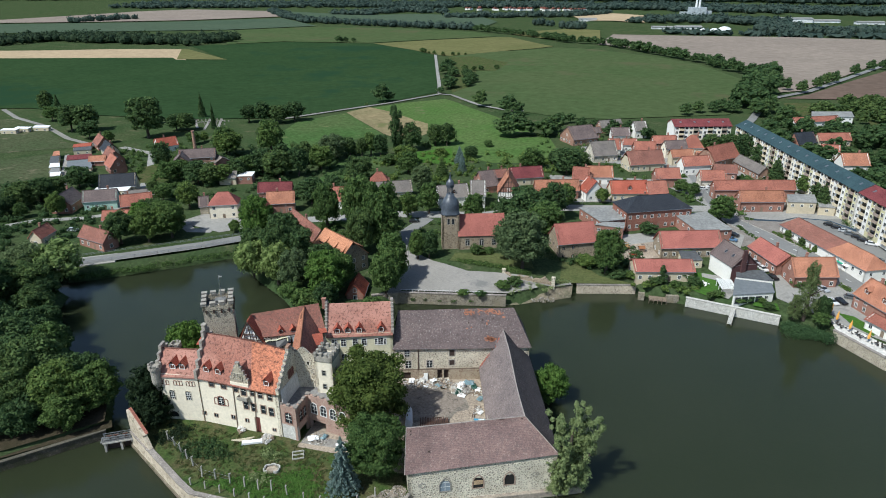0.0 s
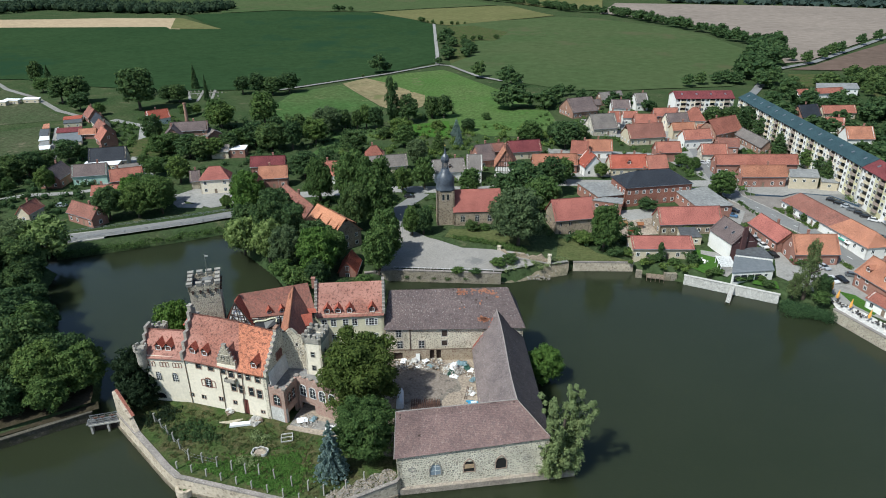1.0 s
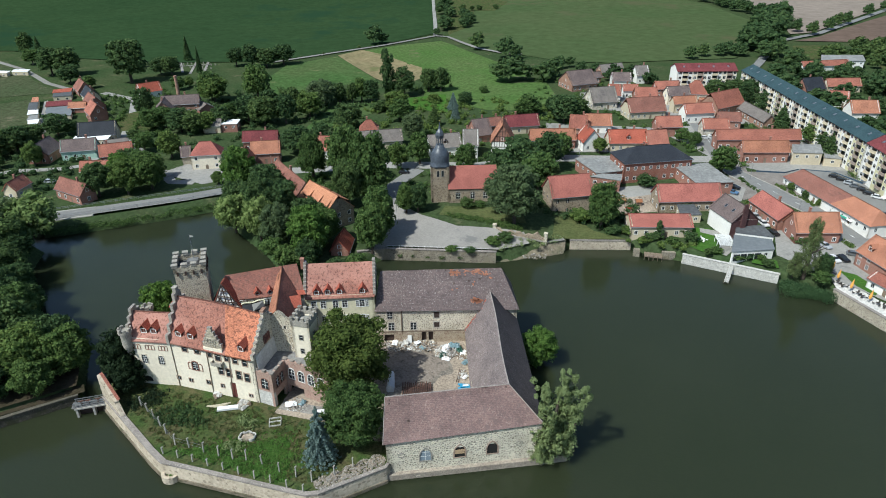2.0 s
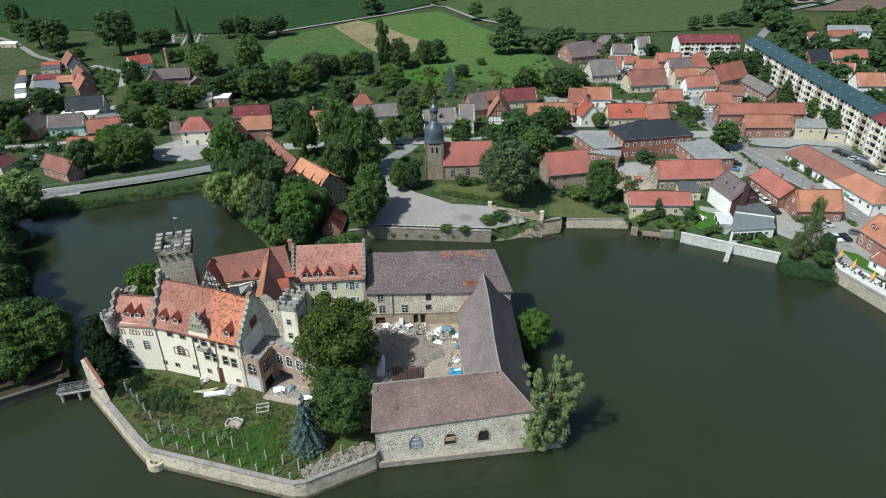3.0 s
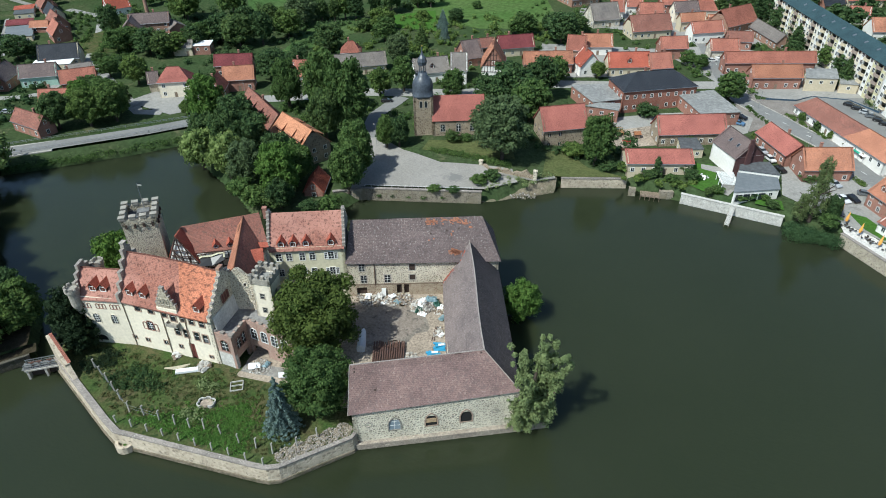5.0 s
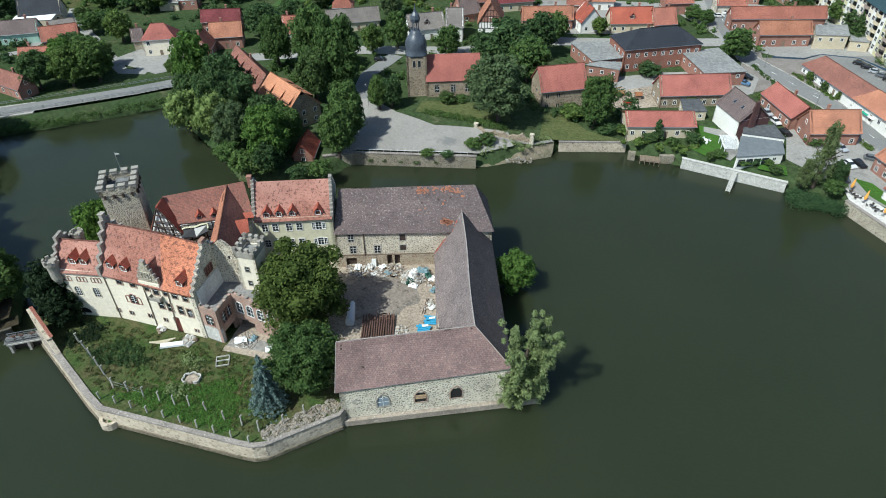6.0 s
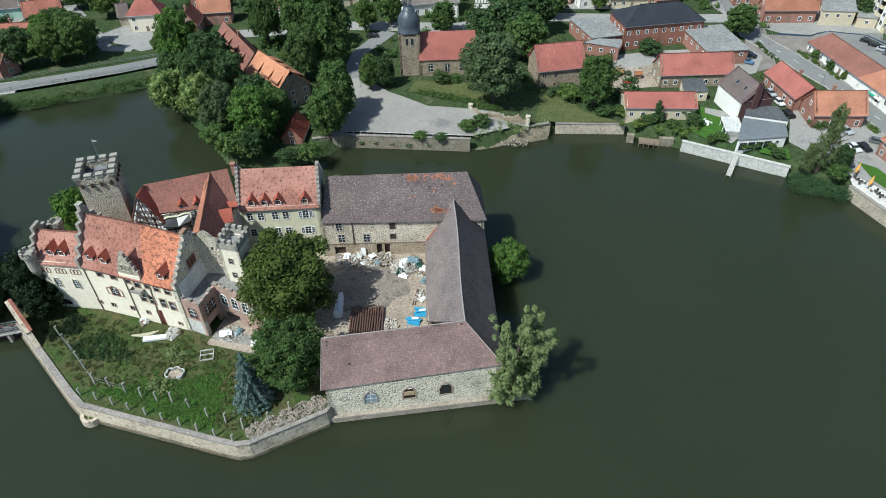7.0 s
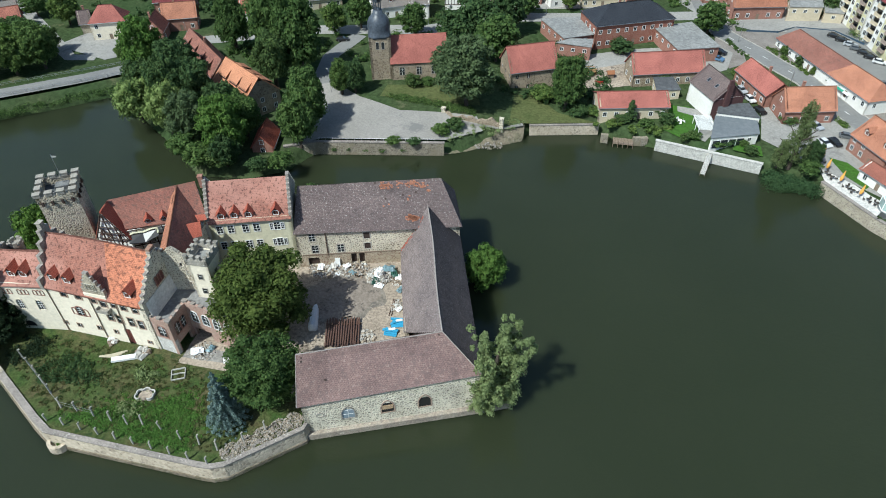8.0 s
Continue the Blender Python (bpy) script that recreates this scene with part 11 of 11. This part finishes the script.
def chimney_stack():
    ob = thing("factory_chimney", pose(-236, 297, 3.5), "tall tapering red-brick factory chimney", "chimney")
    bm = bmesh.new()
    tube(bm, (0, 0, 0), (0, 0, 18), 1.2, 0.7, 12), tube(bm, (0, 0, 17.6), (0, 0, 18.3), 0.9, 0.9, 12)
    part("shaft", bm, BRICK_OLD, ob)


chimney_stack()
house("factory wing with grey sheet roof", -216, 290, 145, 10, 9, 5, 2.5, 3.5, ROOF_GREY, BRICK, chimney=False)
shed("low annexe with pale sheet roof", [(-196, 272), (-186, 276), (-184, 270), (-194, 266)], 4, SHEET, BRICK)
house("long barn with grey sheet roof", -196, 268, 20, 9, 7, 4, 2.5, 3.5, ROOF_GREY, BEIGE, chimney=False)
house("small red-roofed gable house", -152, 226, 110, 9, 7, 4.5, 4.2, 3.5, ROOF_RED, BRICK)
house("small red-roofed shed by the mill pond", -83.6, 170.6, 104, 9.5, 6.4, 3.0, 3.4, 2.5, ROOF_NEWRED, BRICK, chimney=False)
for x, y in [(-308, 398), (-296, 389), (-301, 402), (-288, 387), (-292, 398)]:
    for k in range(4):
        bm = bmesh.new()
        block(bm, (0, 0, 0.6), (0.9, 0.3, 1.2), 0, 0.9)
        ob = part("gravestone", bm, GREYSTONE)
        ob.matrix_world = pose(x + k * 2.4, y + k * 1.2, 3.4, 0, 0, 30)
        tagged(ob, "small grey gravestone in the cemetery", "gravestone", "gravestones")
for pts in [[(-316, 405), (-292, 375)], [(-304, 408), (-285, 373)], [(-296, 410), (-280, 382)], [(-307, 390), (-289, 403)]]:
    strip("path_cemetery", pts, 1.8, GRAVEL, 0.3, "pale gravel cemetery path", "path")

# ---- works on the horizon ----
WHITE_FAR = surface("white_cladding", (0.72, 0.73, 0.74), (0.66, 0.67, 0.68), 0.02, 0.2)
GREY_FAR = surface("grey_cladding", (0.36, 0.40, 0.43), (0.30, 0.34, 0.37), 0.02, 0.2)


def works():
    ob = thing("power_station", pose(110, 1700, 4), "distant grey power station with two tall pale chimneys", "power station")
    bm = bmesh.new()
    block(bm, (0, 0, 14), (40, 30, 28)), block(bm, (-26, -6, 9), (24, 24, 18)), block(bm, (24, 4, 10), (16, 24, 20))
    part("boiler_house", bm, GREY_FAR, ob)
    for x, h in ((-3, 150), (4, 130)):
        bm = bmesh.new()
        tube(bm, (x, -4, 0), (x, -4, h), 2.6, 1.8, 14)
        part("chimney", bm, WHITE_FAR, ob)
    for x, y, w, d, h in ((30, 1345, 40, 16, 7), (75, 1350, 46, 18, 8), (-20, 1560, 26, 20, 9), (300, 1590, 60, 25, 12), (340, 1600, 90, 25, 8), (430, 1560, 50, 20, 8), (-130, 1600, 40, 16, 6), (170, 1240, 26, 10, 5), (52, 1262, 30, 10, 5)):
        b = thing("factory_hall", pose(x, y, 4, 0, 0, 8), "long pale factory hall far off", "factory hall", "factory halls")
        bm = bmesh.new()
        block(bm, (0, 0, h / 2), (w, d, h))
        part("wall", bm, WHITE_FAR, b)
        bm = bmesh.new()
        slab(bm, [(-w / 2 - 1, -d / 2 - 1, h), (w / 2 + 1, -d / 2 - 1, h), (w / 2 + 1, 0, h + 2), (-w / 2 - 1, 0, h + 2)], 0.4), slab(bm, [(-w / 2 - 1, 0, h + 2), (w / 2 + 1, 0, h + 2), (w / 2 + 1, d / 2 + 1, h), (-w / 2 - 1, d / 2 + 1, h)], 0.4)
        part("roof", bm, FLAT_GREY, b)
    for x, y, r in ((99, 1300, 12), (118, 1302, 12), (137, 1330, 14)):
        b = thing("storage_dome", pose(x, y, 4), "white round storage dome far off", "dome", "storage domes")
        bm = bmesh.new()
        bmesh.ops.create_uvsphere(bm, u_segments=20, v_segments=10, radius=r)
        for v in bm.verts:
            v.co.z = max(v.co.z * 0.75, -1)
        part("shell", bm, WHITE_FAR, b, smooth=True)
    rnd = random.Random(90)
    for cx, cy, n, sp in ((-420, 2080, 26, 120), (-250, 2060, 16, 80), (420, 1330, 26, 110), (560, 1300, 16, 90), (-900, 2300, 16, 200)):
        for _ in range(n):
            x, y = cx + rnd.uniform(-sp, sp), cy + rnd.uniform(-sp / 3, sp / 3)
            b = thing("far_house", pose(x, y, 5, 0, 0, rnd.uniform(0, 90)), "distant village house with red roof", "house", "far houses")
            w = rnd.uniform(10, 18)
            piece("wall", shared(("far_wall",), lambda q: block(q, (0, 0, 2.5), (1, 1, 5)), [WHITE]), b, Matrix.Diagonal((w, 8, 1, 1)))
            piece("roof", shared(("far_roof",), lambda q: slab_gable(q, 1, 0, 1), [ROOF_RED]), b, Matrix.Translation((0, -4.2, 5)) @ Matrix.Diagonal((w * 1.05, 8.4, 8, 1)))


works()

# ---- garden growth between the houses ----
def blocked(x, y, pad=1.0):
    for hx, hy, L, W, yaw in FOOT:
        dx, dy = x - hx, y - hy
        c, s = math.cos(radians(yaw)), math.sin(radians(yaw))
        if abs(dx * c + dy * s) < L / 2 + pad and abs(-dx * s + dy * c) < W / 2 + pad:
            return True
    for pts, w in LANES:
        for a, b in zip(pts, pts[1:]):
            d = Vector((b[0] - a[0], b[1] - a[1]))
            t = max(0, min(1, ((x - a[0]) * d.x + (y - a[1]) * d.y) / max(d.length_squared, 1e-6)))
            if math.hypot(x - a[0] - t * d.x, y - a[1] - t * d.y) < w / 2 + pad:
                return True
    return False


def scrub(poly, n, size, mat, seed, label):
    """Hedges and low garden growth, nobody could count: clumps between the houses and lanes."""
    rnd = random.Random(seed)
    lobes = []
    x0, x1, y0, y1 = min(p[0] for p in poly), max(p[0] for p in poly), min(p[1] for p in poly), max(p[1] for p in poly)
    tries = 0
    while len(lobes) < n and tries < n * 12:
        tries += 1
        p = (rnd.uniform(x0, x1), rnd.uniform(y0, y1))
        if inside(p, poly) and not blocked(*p, 0.6 + size * 0.5):
            s = size * rnd.uniform(0.5, 1.5)
            lobes.append(((p[0], p[1], ground_z(*p) + s * 0.5), (s, s, s * rnd.uniform(0.6, 1.1))))
    me = crown_mesh("garden_growth", lobes, 0.4, 40, mat, seed, 0.6)
    tagged(new("garden_growth", me), label, "shrubs", kind="stuff")


scrub([(-140, 270), (-60, 285), (-30, 330), (-60, 350), (-140, 340)], 190, 1.5, LEAF, 72, "green shrubs and hedges of the gardens")
scrub([(-310, 180), (-230, 165), (-200, 190), (-225, 235), (-300, 240)], 240, 1.9, LEAF_DARK, 73, "dense dark garden shrubs")
scrub([(-300, 300), (-240, 245), (-215, 250), (-235, 310), (-280, 335)], 190, 1.4, LEAF, 74, "green shrubs of the allotments")
scrub([(-140, 214), (-70, 210), (-40, 250), (-60, 285), (-130, 250)], 120, 1.4, LEAF, 75, "green shrubs round the church")
scrub([(-30, 212), (4, 206), (6, 224), (-4, 250), (-30, 245)], 110, 1.4, LEAF_DARK, 76, "dark shrubs of the parsonage garden")
scrub([(-40, 270), (50, 275), (60, 400), (-60, 400)], 170, 1.3, LEAF, 77, "small green shrubs between the farms")
scrub([(72, 285), (150, 290), (190, 450), (90, 520), (62, 390)], 420, 2.2, LEAF_DARK, 78, "dense dark growth behind the flats")
scrub([(58, 300), (74, 285), (62, 385), (50, 390)], 70, 1.6, LEAF_DARK, 79, "shrubs in front of the flats")
scrub([(2, 200.5), (22, 199), (24, 204), (4, 204)], 26, 0.7, LEAF, 81, "garden shrubs along the water")

scrub([(-225, 240), (-165, 236), (-120, 255), (-140, 345), (-235, 335)], 240, 1.6, LEAF_DARK, 71, "dense dark garden shrubs")
scrub([(-200, 330), (-140, 348), (-100, 372), (-100, 380), (-150, 362), (-205, 345)], 60, 1.7, LEAF_DARK, 82, "dark hedge along the brook")

shed("small white hut in the pasture", [(-407, 336), (-397, 338), (-396, 334), (-406, 332)], 2.4, SHEET, BEIGE, name="hut", category="hut", group="pasture huts")
shed("small white hut in the pasture", [(-398, 342), (-388, 345), (-386, 341), (-396, 338)], 2.4, SHEET, BEIGE, name="hut", category="hut", group="pasture huts")
shed("small white hut in the pasture", [(-411, 329), (-401, 332), (-400, 328), (-410, 325)], 2.4, SHEET, BEIGE, name="hut", category="hut", group="pasture huts")
